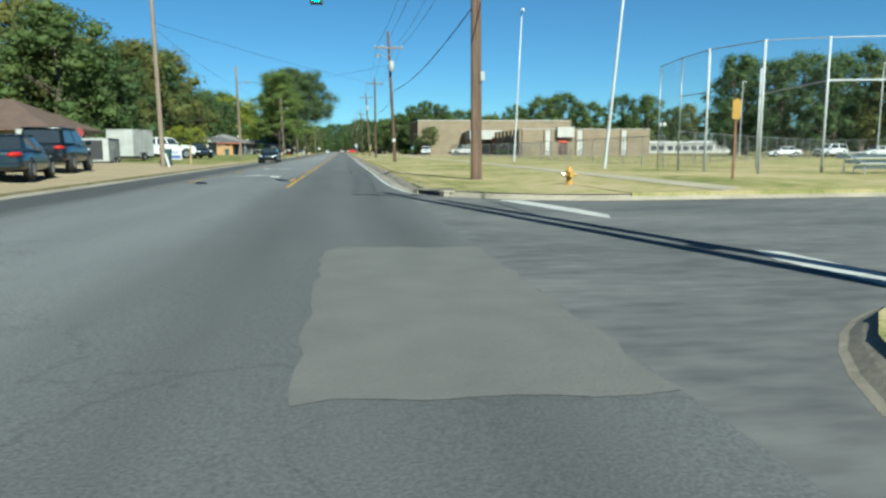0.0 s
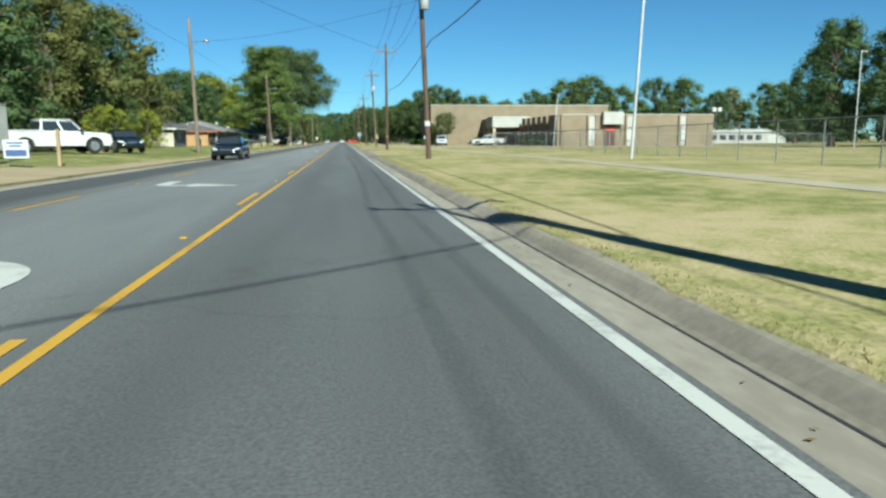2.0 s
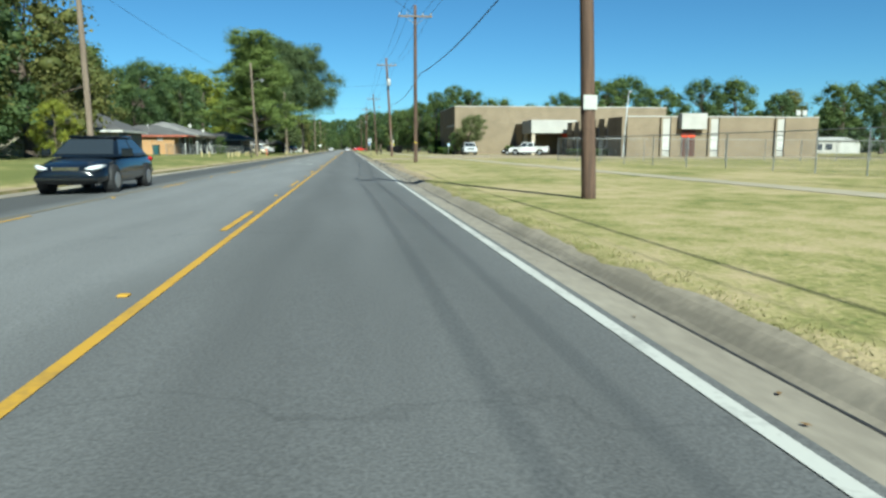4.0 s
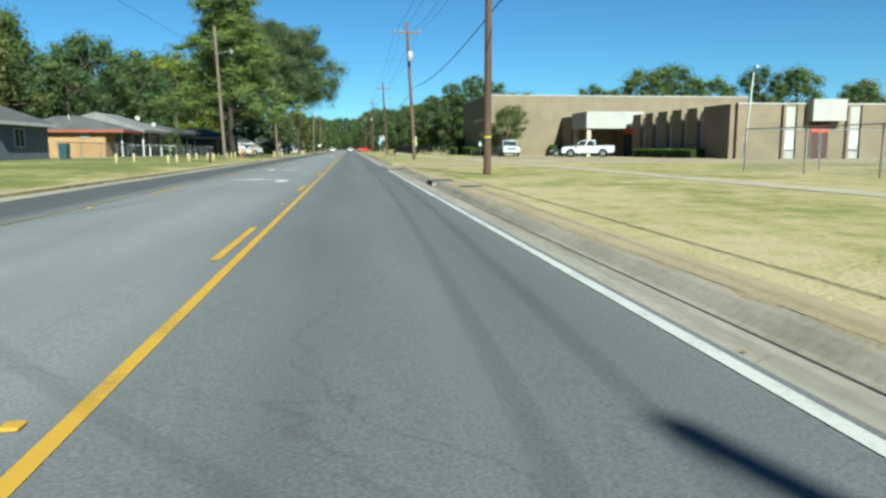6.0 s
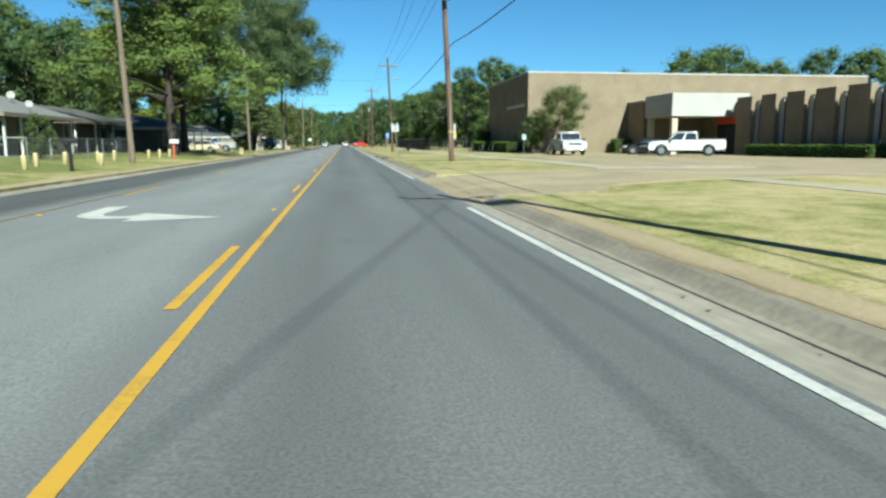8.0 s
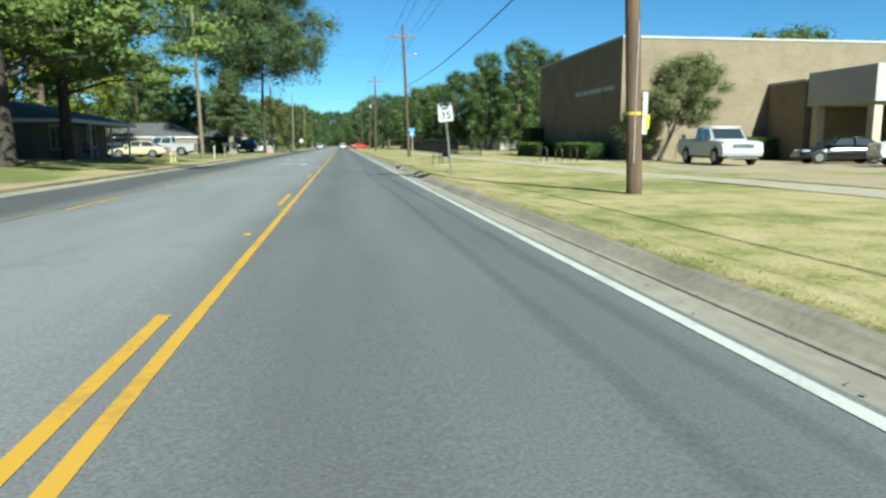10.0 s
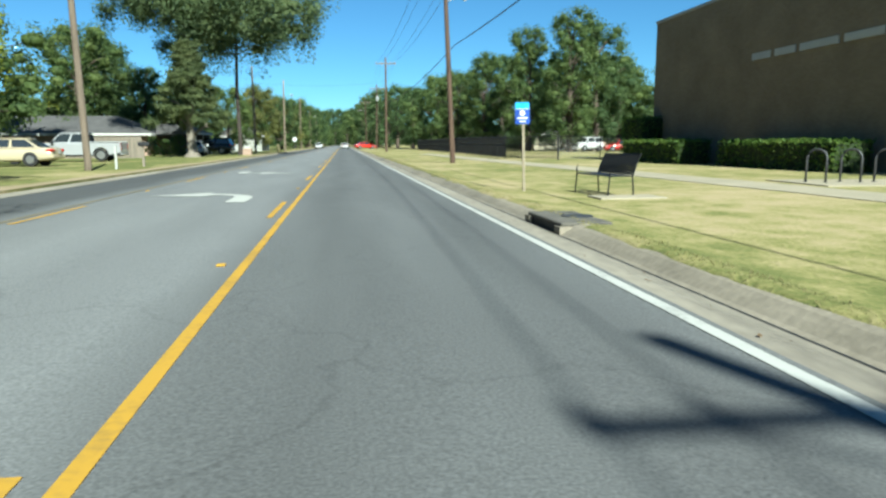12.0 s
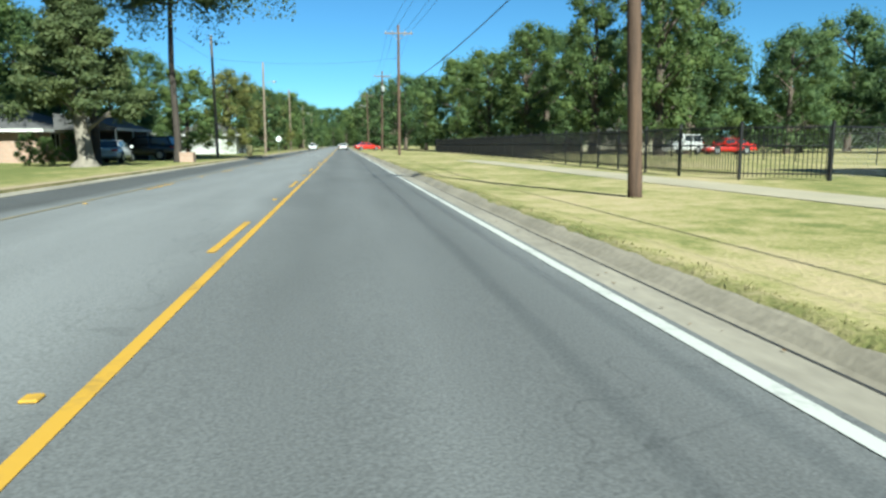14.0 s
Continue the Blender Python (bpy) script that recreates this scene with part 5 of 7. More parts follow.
# ---- houses ----
def house(x0, y0, x1, y1, wall_h, roof_h, wall, roof, trim, label, hip=True, over=0.5, porch=None, windows=(), south=None, door=None, ridge="y", hip_run=0.42, posts=None):
    """A low ranch house: walls, roof with thick eaves, fascia, openings on the road side (x1) and south side (y0)."""
    z = land_z(x1, (y0 + y1) / 2) - 0.03
    t = thing("house", pose(0, 0, 0), label, "house", "ranch houses")
    th = 0.18
    for a in ((x0, y0, x1, y0 + th), (x0, y1 - th, x1, y1), (x0, y0 + th, x0 + th, y1 - th), (x1 - th, y0 + th, x1, y1 - th)):
        part("wall", boxm(a[0], a[1], z - 0.15, a[2], a[3], z + wall_h), (south if south and a[1] == y0 and a[3] == y0 + th else wall), t)
    e = z + wall_h
    px1 = x1 + (porch or 0)
    bm = bmesh.new()
    X0, X1, Y0, Y1 = x0 - over, px1 + over, y0 - over, y1 + over
    b = [bm.verts.new((x, y, e + 0.14)) for x, y in ((X0, Y0), (X1, Y0), (X1, Y1), (X0, Y1))]
    if ridge == "x":
        in_x, cy = min((Y1 - Y0) * hip_run, (X1 - X0) * 0.49), (Y0 + Y1) / 2
        r0, r1 = bm.verts.new((X0 + in_x, cy, e + roof_h)), bm.verts.new((X1 - in_x, cy, e + roof_h))
        bm.faces.new((b[0], b[1], r1, r0))
        bm.faces.new((b[1], b[2], r1))
        bm.faces.new((b[2], b[3], r0, r1))
        bm.faces.new((b[3], b[0], r0))
    else:
        in_y, cx = min((X1 - X0) * hip_run, (Y1 - Y0) * 0.49) if hip else 0.0, (X0 + X1) / 2
        r0, r1 = bm.verts.new((cx, Y0 + in_y, e + roof_h)), bm.verts.new((cx, Y1 - in_y, e + roof_h))
        bm.faces.new((b[0], b[1], r0))
        bm.faces.new((b[1], b[2], r1, r0))
        bm.faces.new((b[2], b[3], r1))
        bm.faces.new((b[3], b[0], r0, r1))
    bm.faces.new(b[::-1])
    part("roof", bm, roof, t)
    bm = bmesh.new()
    for a in ((X0, Y0 - 0.02, X1, Y0 + 0.02), (X0, Y1 - 0.02, X1, Y1 + 0.02), (X0 - 0.02, Y0 + 0.02, X0 + 0.02, Y1 - 0.02), (X1 - 0.02, Y0 + 0.02, X1 + 0.02, Y1 - 0.02)):
        box(bm, a[0], a[1], e - 0.08, a[2], a[3], e + 0.137)
    part("fascia", bm, trim, t)
    if porch:
        for y in posts or [y0 + 0.15 + k * (y1 - y0 - 0.3) / 3 for k in range(4)]:
            part("porch_post", boxm(px1 - 0.06, y - 0.055, z - 0.1, px1 + 0.05, y + 0.055, e + 0.1), TRIM_WHITE, t, "white painted porch post")
        part("porch_slab", boxm(x1, y0, z - 0.2, px1 + 0.2, y1, z + 0.06), CONCRETE, t)
    for y, w, h, zb in windows:
        win = part("window", boxm(x1 + 0.003, y - w / 2, z + zb, x1 + 0.03, y + w / 2, z + zb + h), WINDOW_GLASS, t)
        bm = bmesh.new()
        for a in ((y - w / 2 - 0.07, zb - 0.07, y + w / 2 + 0.07, zb), (y - w / 2 - 0.07, zb + h, y + w / 2 + 0.07, zb + h + 0.07), (y - w / 2 - 0.07, zb, y - w / 2, zb + h), (y + w / 2, zb, y + w / 2 + 0.07, zb + h), (y - 0.02, zb, y + 0.02, zb + h)):
            box(bm, x1 + 0.002, a[0], z + a[1], x1 + 0.06, a[2], z + a[3])
        part("frame", bm, TRIM_WHITE, win)
    if door:
        d = part("door", boxm(x1 + 0.003, door - 0.45, z, x1 + 0.045, door + 0.45, z + 2.05), DOOR_DARK, t)
        part("handle", tubem([(x1 + 0.05, door + 0.35, z + 1.0), (x1 + 0.1, door + 0.35, z + 1.0)], 0.03, 8), GALV, d)
    return t


house(-36, 53, -20.6, 63, 2.3, 2.4, CREAM, SHINGLE_B, SHINGLE_B, "brown-roofed brick house behind parked cars", south=ORANGE_BRICK, windows=((56, 1.4, 1.1, 0.9), (60, 1.2, 1.1, 0.9)), door=58, ridge="x")
# cream where the sun falls, eave shade painted into the other walls
house(-33, 118.9, -21.6, 126.4, 2.3, 1.9, SHADE_SIDING, SHINGLE, TRIM_WHITE, "small house with cream south wall, shade-coloured sides and grey shingle roof", south=CREAM, windows=((122, 1.3, 1.1, 0.9),), ridge="x")
h_ = house(-27.5, 132.9, -19.9, 136.4, 2.1, 1.3, ORANGE_BRICK, SHINGLE, TRIM_RED, "orange brick house with red fascia and porch", porch=1.15, over=0.42, windows=((135.6, 0.9, 1.2, 0.8),), posts=(133.3,), ridge="x", hip_run=0.9)
zb = land_z(-19.9, 134.6)
vent = part("vent", boxm(-21.75, 132.84, zb + 1.55, -21.1, 132.897, zb + 2.0, bevel=0.01), TRIM_WHITE, h_, "white wall vent")
for k in range(5):
    part("slat", boxm(-21.7, 132.815, zb + 1.6 + 0.08 * k, -21.15, 132.838, zb + 1.64 + 0.08 * k), STUCCO, vent)
house(-27, 137.3, -19.5, 147.2, 2.2, 1.75, DARK_WALL, SHINGLE_L, FENCE_WOOD, "long house with pale shingle roof and shaded porch", porch=1.2, over=0.35, hip_run=0.25, windows=((139.6, 1.6, 1.3, 0.7), (145.4, 1.4, 1.3, 0.7)), door=142.4, posts=(137.6, 139.6, 143.4, 146.8))
house(-26, 149.6, -20.4, 162.0, 2.2, 1.3, DARK_WALL, SHINGLE, FENCE_WOOD, "low dark house behind tall pine trees", porch=1.3, hip_run=0.3, windows=((152, 1.6, 1.3, 0.7), (159.6, 1.4, 1.3, 0.7)), door=154.4)
house(-25, 164, -17.3, 176, 2.2, 1.4, DARK_WALL, SHINGLE, TRIM_WHITE, "shaded house with dark shingle roof and porch", porch=1.6, windows=((167, 1.6, 1.3, 0.7), (173, 1.4, 1.2, 0.8)), door=170)
house(-44, 223, -20.7, 233.5, 2.15, 2.1, PINK_BRICK, SHINGLE, TRIM_WHITE, "long grey-roofed brick house with white fascia", south=PINK_BRICK, over=0.7, windows=((226, 1.4, 1.1, 0.9),), door=229, ridge="x")
house(-31, 243, -22.6, 256, 2.3, 1.5, DARK_WALL, SHINGLE_L, TRIM_WHITE, "shaded house with carport under trees", porch=2.2, windows=((246, 1.4, 1.1, 0.9),), door=251)
house(-21, 266, -14.0, 278, 2.4, 2.0, WHITE_PANEL, SHINGLE, TRIM_WHITE, "small white gabled house far down the road", hip=False, windows=((269, 1.2, 1.1, 0.9), (275, 1.2, 1.1, 0.9)), door=272)

house(31, 262, 44, 271, 2.6, 1.6, CREAM, SHINGLE, TRIM_WHITE, "pale house beyond the black fence", south=CREAM)


# added pale sheets that stand in for sunlit patches on the porch wall
for y0, y1, hb, tilt in ((156.2, 157.0, 1.45, 7), (157.7, 158.6, 1.2, 10)):
    t = thing("board", pose(-18.7, y0, land_z(-18.7, y0) + 0.02, 0, -tilt, 0), "pale tan sheet standing in for a sunlit patch at a porch", "board", "leaning boards")
    part("sheet", boxm(0, 0, 0, 0.04, y1 - y0, hb, bevel=0.008), CREAM, t)


# satellite dishes on the pale roof, vent pipes on the dark one
for x, y, z, s in ((-20.4, 143.6, land_z(-19.5, 142) + 3.3, 0.23), (-18.2, 140.6, land_z(-19.5, 142) + 2.62, 0.2)):
    t = thing("satellite_dish", pose(x, y, z, 0, 0, 25), "small pale satellite dish fixed to a shingle roof", "satellite dish", "satellite dishes")
    part("mast", tubem([(0, 0, -0.45), (0, 0, 0.1)], 0.025, 8), GALV, t)
    bm = bmesh.new()
    rings = [[bm.verts.new((s * r * math.cos(k * math.pi / 8), -0.14 - 0.35 * s * r * r, 0.25 + s * r * math.sin(k * math.pi / 8))) for k in range(16)] for r in (0.25, 0.6, 1.0)]
    bm.faces.new(rings[0])
    for a, b in zip(rings, rings[1:]):
        for k in range(16):
            bm.faces.new((a[k], a[(k + 1) % 16], b[(k + 1) % 16], b[k]))
    bmesh.ops.recalc_face_normals(bm, faces=bm.faces)
    bmesh.ops.solidify(bm, geom=bm.faces[:], thickness=0.015)
    part("dish", bm, STUCCO, t, smooth=True)
    part("arm", tubem([(0, -0.1, 0.1), (0, -0.55, 0.2)], 0.015, 6), GALV, t)
    part("receiver", boxm(-0.05, -0.62, 0.17, 0.05, -0.52, 0.25, bevel=0.01), TRIM_WHITE, t)
part("vent_pipe", tubem([(-23.0, 134.2, zb + 3.0), (-23.0, 134.2, zb + 3.5)], 0.04, 10), TRIM_WHITE, h_, "white roof vent pipe")

# carport at the end of the brick house: low dark roof on posts
t = thing("carport", pose(0, 0, 0), "dark-roofed carport at the end of a brick house", "carport")
zc = land_z(-18, 227)
bm = bmesh.new()
prism(bm, [(-19.95, zc + 2.2), (-15.9, zc + 2.2), (-15.9, zc + 2.34), (-18.0, zc + 3.2), (-19.95, zc + 3.3)], 224.0, 233.0)
bmesh.ops.recalc_face_normals(bm, faces=bm.faces)
part("roof", bm, SHINGLE, t)
part("fascia", boxm(-15.9, 223.97, zc + 2.17, -15.86, 233.03, zc + 2.37), TRIM_WHITE, t)
for y in (224.3, 228.4, 232.6):
    part("post", boxm(-16.12, y - 0.05, zc - 0.2, -16.02, y + 0.05, zc + 2.21), TRIM_WHITE, t)
part("back_wall", boxm(-19.9, 232.7, zc - 0.2, -16.2, 232.85, zc + 2.2), DARK_WALL, t)

# seats and clutter on the shaded porch
ORANGE_CLOTH = mat("orange_cloth", (0.40, 0.16, 0.06), (0.28, 0.11, 0.045), 4, 30, 0.9)
RED_CLOTH = mat("dull_red_cloth", (0.24, 0.075, 0.055), (0.16, 0.05, 0.04), 4, 30, 0.9)
for y, cloth, what in ((167.4, ORANGE_CLOTH, "porch chair with orange cushions on a house porch"), (170.4, RED_CLOTH, "porch chair with dull red cushions on a house porch")):
    t = thing("porch_chair", pose(-16.5, y, land_z(-17.3, 170) + 0.03, 0, 0, 60), what, "chair", "porch chairs")
    part("seat", boxm(-0.3, -0.3, 0.36, 0.3, 0.3, 0.48, bevel=0.03), cloth, t)
    part("backrest", boxm(-0.3, 0.22, 0.48, 0.3, 0.33, 1.0, bevel=0.03), cloth, t)
    for sx in (-0.27, 0.27):
        part("armrest", boxm(sx - 0.03, -0.3, 0.6, sx + 0.03, 0.3, 0.64, bevel=0.008), TRIM_WHITE, t)
        for sy in (-0.27, 0.27):
            part("leg", boxm(sx - 0.025, sy - 0.025, 0, sx + 0.025, sy + 0.025, 0.6), TRIM_WHITE, t)
t = thing("cooler", pose(-16.45, 166.5, land_z(-17.3, 170) + 0.03, 0, 0, 12), "white upright storage box on a house porch", "box")
part("body", boxm(-0.25, -0.25, 0, 0.25, 0.25, 0.95, bevel=0.03), WHITE_PANEL, t)
part("lid", boxm(-0.27, -0.27, 0.952, 0.27, 0.27, 1.02, bevel=0.015), TRIM_WHITE, t)


# ---- vehicles ----
def car(kind, paint, m, label, group="parked cars", front="plain"):
    """A car built nose towards +y: lofted body, glasshouse, wheels, lamps, bumpers."""
    spec = {"sedan": (4.75, 1.82, 1.45), "suv": (4.75, 1.9, 1.78), "pickup": (5.85, 1.98, 1.9), "van": (4.9, 1.95, 1.85), "wagon": (5.2, 1.95, 1.45)}
    L, W, Ht = spec[kind]
    t = thing("pickup_truck" if kind == "pickup" else "car", m, label, "pickup truck" if kind == "pickup" else "car", group)
    h = L / 2
    belt = {"sedan": 0.92, "suv": 1.08, "pickup": 1.18, "van": 1.0, "wagon": 0.9}[kind]
    zf = 0.42 if kind in ("pickup", "suv") else 0.26
    # sections along y: (y, half width low, half width belt, z bottom, z top)
    if kind in ("sedan", "wagon"):
        sec = [(-h, 0.70, 0.62, 0.40, 0.82), (-h + 0.06, 0.82, 0.74, 0.30, belt + 0.0), (-h + 0.5, 0.90, 0.80, 0.24, belt + 0.05), (-h + 1.3, 0.92, 0.84, 0.22, belt + 0.02), (-0.2, 0.92, 0.86, 0.20, belt - 0.01), (h - 1.5, 0.92, 0.85, 0.20, belt - 0.01), (h - 0.9, 0.91, 0.80, 0.21, belt - 0.08), (h - 0.35, 0.87, 0.70, 0.22, belt - 0.17), (h - 0.06, 0.76, 0.58, 0.25, belt - 0.28), (h, 0.62, 0.48, 0.32, 0.54)]
    elif kind == "pickup":
        sec = [(-h, 0.92, 0.92, 0.55, 1.18), (-h + 0.08, 0.97, 0.95, 0.50, 1.24), (-0.4, 0.98, 0.96, zf, 1.24), (0.4, 0.98, 0.96, zf, 1.2), (h - 1.5, 0.98, 0.95, zf, 1.2), (h - 0.35, 0.97, 0.90, zf, 1.15), (h - 0.06, 0.93, 0.86, 0.45, 1.05), (h, 0.88, 0.80, 0.5, 0.95)]
    else:
        sec = [(-h, 0.84, 0.80, 0.42, 1.0), (-h + 0.1, 0.92, 0.86, 0.36, belt), (-0.3, 0.94, 0.89, 0.3, belt + 0.02), (h - 1.4, 0.94, 0.87, 0.3, belt), (h - 0.45, 0.92, 0.80, 0.32, belt - 0.1), (h - 0.08, 0.86, 0.74, 0.36, belt - 0.22), (h, 0.78, 0.66, 0.42, 0.7)]
    bm = bmesh.new()
    rings = []
    s = W / 1.92
    for y, wl, wb, zb, zt in sec:
        zm = zb + (zt - zb) * 0.55
        pr = [(-wl * 0.9, zb), (-wl, zb + 0.12), (-wl * 1.02, zm), (-wb, zt - 0.05), (-wb * 0.9, zt), (0, zt + 0.025), (wb * 0.9, zt), (wb, zt - 0.05), (wl * 1.02, zm), (wl, zb + 0.12), (wl * 0.9, zb)]
        rings.append([bm.verts.new((a * s, y, b)) for a, b in pr])
    for a, b in zip(rings, rings[1:]):
        for k in range(len(a) - 1):
            bm.faces.new((a[k], a[k + 1], b[k + 1], b[k]))
        bm.faces.new((a[-1], a[0], b[0], b[-1]))
    bm.faces.new(rings[0])
    bm.faces.new(rings[-1][::-1])
    bmesh.ops.recalc_face_normals(bm, faces=bm.faces)
    if kind == "pickup":
        bm.free()
        pr = [(-h + 0.03, 0.55), (-h, 0.75), (-h, 1.20), (-h + 0.06, 1.25), (-0.82, 1.25), (-0.8, 1.20), (h - 1.45, 1.21), (h - 0.4, 1.15), (h - 0.08, 1.06), (h - 0.02, 0.95), (h, 0.62), (h - 0.1, 0.44)]
        for yc in (h - 1.0, -h + 1.25):
            pr += [(yc + 0.5 * math.cos(radians(a)), 0.43 + 0.5 * math.sin(radians(a))) for a in range(0, 181, 20)]
        bm = prism(bmesh.new(), pr, -0.98, 0.98, "x")
        bmesh.ops.recalc_face_normals(bm, faces=bm.faces)
        bmesh.ops.bevel(bm, geom=[e for e in bm.edges if all(v.co.z > 0.9 for v in e.verts) and abs(e.verts[0].co.x - e.verts[1].co.x) < 0.01], offset=0.07, segments=3, affect="EDGES")
        body = part("body", bm, paint, t)
        part("underbody", boxm(-0.8, -h + 0.3, 0.32, 0.8, h - 0.3, 0.6), TRIM_BLACK, t)
    else:
        body = part("body", bm, paint, t, smooth=True)
        sub = body.modifiers.new("rounding", "SUBSURF")
        sub.levels = sub.render_levels = 2
    # glasshouse
    cab = {"sedan": (-h + 0.55, -h + 1.35, 0.35, h - 1.25), "wagon": (-h + 0.2, -h + 0.5, 0.3, h - 1.6), "suv": (-h + 0.12, -h + 0.45, 0.55, h - 1.15), "van": (-h + 0.1, -h + 0.3, 0.8, h - 0.9), "pickup": (-0.86, -0.74, 0.80, 1.52)}[kind]
    y0, y1, y2, y3 = cab
    wb, wt = (W / 2) * 0.89, (W / 2) * (0.64 if kind == "sedan" else 0.80 if kind == "pickup" else 0.74)
    zb, zt = belt - 0.02, Ht
    A = [Vector(p) for p in ((-wb, y0, zb), (wb, y0, zb), (wb, y3, zb), (-wb, y3, zb))]
    B = [Vector(p) for p in ((-wt, y1, zt - 0.04), (wt, y1, zt - 0.04), (wt, y2, zt - 0.04), (-wt, y2, zt - 0.04))]
    mid = Vector((0, (y0 + y3) / 2, belt))
    bm = bmesh.new()
    vs = [bm.verts.new(p) for p in A + B]
    for f4 in ((0, 1, 5, 4), (1, 2, 6, 5), (2, 3, 7, 6), (3, 0, 4, 7), (4, 5, 6, 7)):
        bm.faces.new([vs[i] for i in f4])
    bmesh.ops.recalc_face_normals(bm, faces=bm.faces)
    bmesh.ops.bevel(bm, geom=[e for e in bm.edges if not e.is_boundary], offset=0.05, segments=2, affect="EDGES")
    part("cab", bm, paint, body, smooth=True)
    SIDES = ((0.05, 0.47), (0.53, 0.93))
    for nm, k, spans in (("rear_window", 0, ((0.07, 0.93),)), ("side_window", 1, SIDES), ("windscreen", 2, ((0.05, 0.95),)), ("side_window", 3, tuple((1 - b, 1 - a) for a, b in SIDES))):
        q = [A[k], A[(k + 1) % 4], B[(k + 1) % 4], B[k]]
        nrm = (q[1] - q[0]).cross(q[3] - q[0]).normalized()
        if nrm.dot(q[0] - mid) < 0:
            nrm = -nrm
        for u0, u1 in spans:
            bm = bmesh.new()
            ring = []
            for u, v in ((u0, 0.14), (u1, 0.14), (u1, 0.88), (u0, 0.88)):
                p = q[0].lerp(q[1], u).lerp(q[3].lerp(q[2], u), v)
                ring.append(bm.verts.new(p + nrm * 0.008))
            bm.faces.new(ring)
            bm.normal_update()
            if bm.faces[:][0].normal.dot(nrm) < 0:
                bmesh.ops.reverse_faces(bm, faces=bm.faces[:])
            bmesh.ops.solidify(bm, geom=bm.faces[:], thickness=0.012)
            part(nm, bm, GLASS, body, "dark tinted glass")
    bm = boxm(-wt - 0.02, y1 - 0.03, zt - 0.06, wt + 0.02, y2 + 0.03, zt, bevel=0.03)
    part("roof", bm, paint, body, smooth=True)
    if kind == "pickup":
        part("bed_liner", boxm(-0.82, -h + 0.12, 1.235, 0.82, -0.68, 1.262), TRIM_BLACK, body, "dark bed liner")
        part("bed_rail", boxm(-0.97, -h + 0.1, 1.24, -0.84, -0.66, 1.30, bevel=0.01), paint, body)
        part("bed_rail", boxm(0.84, -h + 0.1, 1.24, 0.97, -0.66, 1.30, bevel=0.01), paint, body)
    R = {"pickup": 0.41, "suv": 0.37}.get(kind, 0.33)
    for sy in (-h + (1.05 if kind != "pickup" else 1.25), h - (0.92 if kind != "pickup" else 1.0)):
        for sx in (-1, 1):
            x1 = sx * W / 2
            bm = tubem([(x1 - sx * 0.24, sy, R), (x1 - sx * 0.22, sy, R), (x1 - sx * 0.02, sy, R), (x1, sy, R)], [R * 0.94, R, R, R * 0.93], 20)
            w = part("wheel", bm, RUBBER, t, smooth=False)
            part("rim", tubem([(x1 - sx * 0.01, sy, R), (x1 + sx * 0.012, sy, R)], [R * 0.66, R * 0.6], 12), RIM, w)
            if kind != "pickup":
                part("arch", tubem([(x1 - sx * 0.26, sy, R + 0.02), (x1 - sx * 0.03, sy, R + 0.02)], R * 1.12, 20), TRIM_BLACK, body)
    zl = belt - (0.28 if kind == "sedan" else 0.22)
    for sx in (-1, 1):
        if kind == "pickup":
            part("headlight", boxm(sx * W * 0.29, h - 0.16, zl - 0.10, sx * W * 0.45, h - 0.02, zl + 0.10, bevel=0.03), LAMP_CLEAR, body)
            part("tail_light", boxm(sx * W * 0.41, -h - 0.012, belt - 0.42, sx * W * 0.485, -h + 0.10, belt - 0.02, bevel=0.02), LAMP_RED, body)
        else:
            # lamps that sweep back round the corners of the body
            part("headlight", tubem([(sx * W * 0.24, h - 0.10, zl - 0.02), (sx * W * 0.32, h - 0.14, zl), (sx * W * 0.39, h - 0.26, zl + 0.03), (sx * W * 0.435, h - 0.46, zl + 0.06)], [0.03, 0.062, 0.06, 0.025], 10), LAMP_CLEAR, body, smooth=True)
            part("fog_lamp", tubem([(sx * W * 0.34, h - 0.10, 0.40), (sx * W * 0.34, h - 0.04, 0.40)], 0.038, 10), LAMP_CLEAR, body)
            part("tail_light", tubem([(sx * W * 0.24, -h + 0.01, belt - 0.13), (sx * W * 0.33, -h + 0.02, belt - 0.12), (sx * W * 0.40, -h + 0.10, belt - 0.11), (sx * W * 0.43, -h + 0.30, belt - 0.10)], [0.05, 0.085, 0.08, 0.04], 10), LAMP_RED, body, smooth=True)
        part("mirror", boxm(sx * (W / 2 - 0.02), y3 - 0.35, zb + 0.02, sx * (W / 2 + 0.18), y3 - 0.22, zb + 0.2, bevel=0.02), paint if kind != "pickup" else TRIM_BLACK, body)
    part("grille", boxm(-W * (0.17 if kind == "sedan" else 0.27), h - 0.16, zl - 0.16, W * (0.17 if kind == "sedan" else 0.27), h - (0.03 if kind == "sedan" else -0.02), zl + 0.06, bevel=0.03), CHROME if front == "chrome" else TRIM_BLACK, body)
    part("bumper", boxm(-W * 0.40, h - 0.2, 0.30, W * 0.40, h + 0.03, 0.48, bevel=0.06), CHROME if front == "chrome" and kind == "pickup" else paint, body)
    part("bumper", boxm(-W * 0.42, -h - 0.05, 0.38, W * 0.42, -h + 0.12, 0.56, bevel=0.05), CHROME if front == "chrome" and kind == "pickup" else paint, body)
    part("number_plate", boxm(-0.16, -h - 0.075, 0.62, 0.16, -h - 0.055, 0.78), WHITE_PANEL, body)
    return t


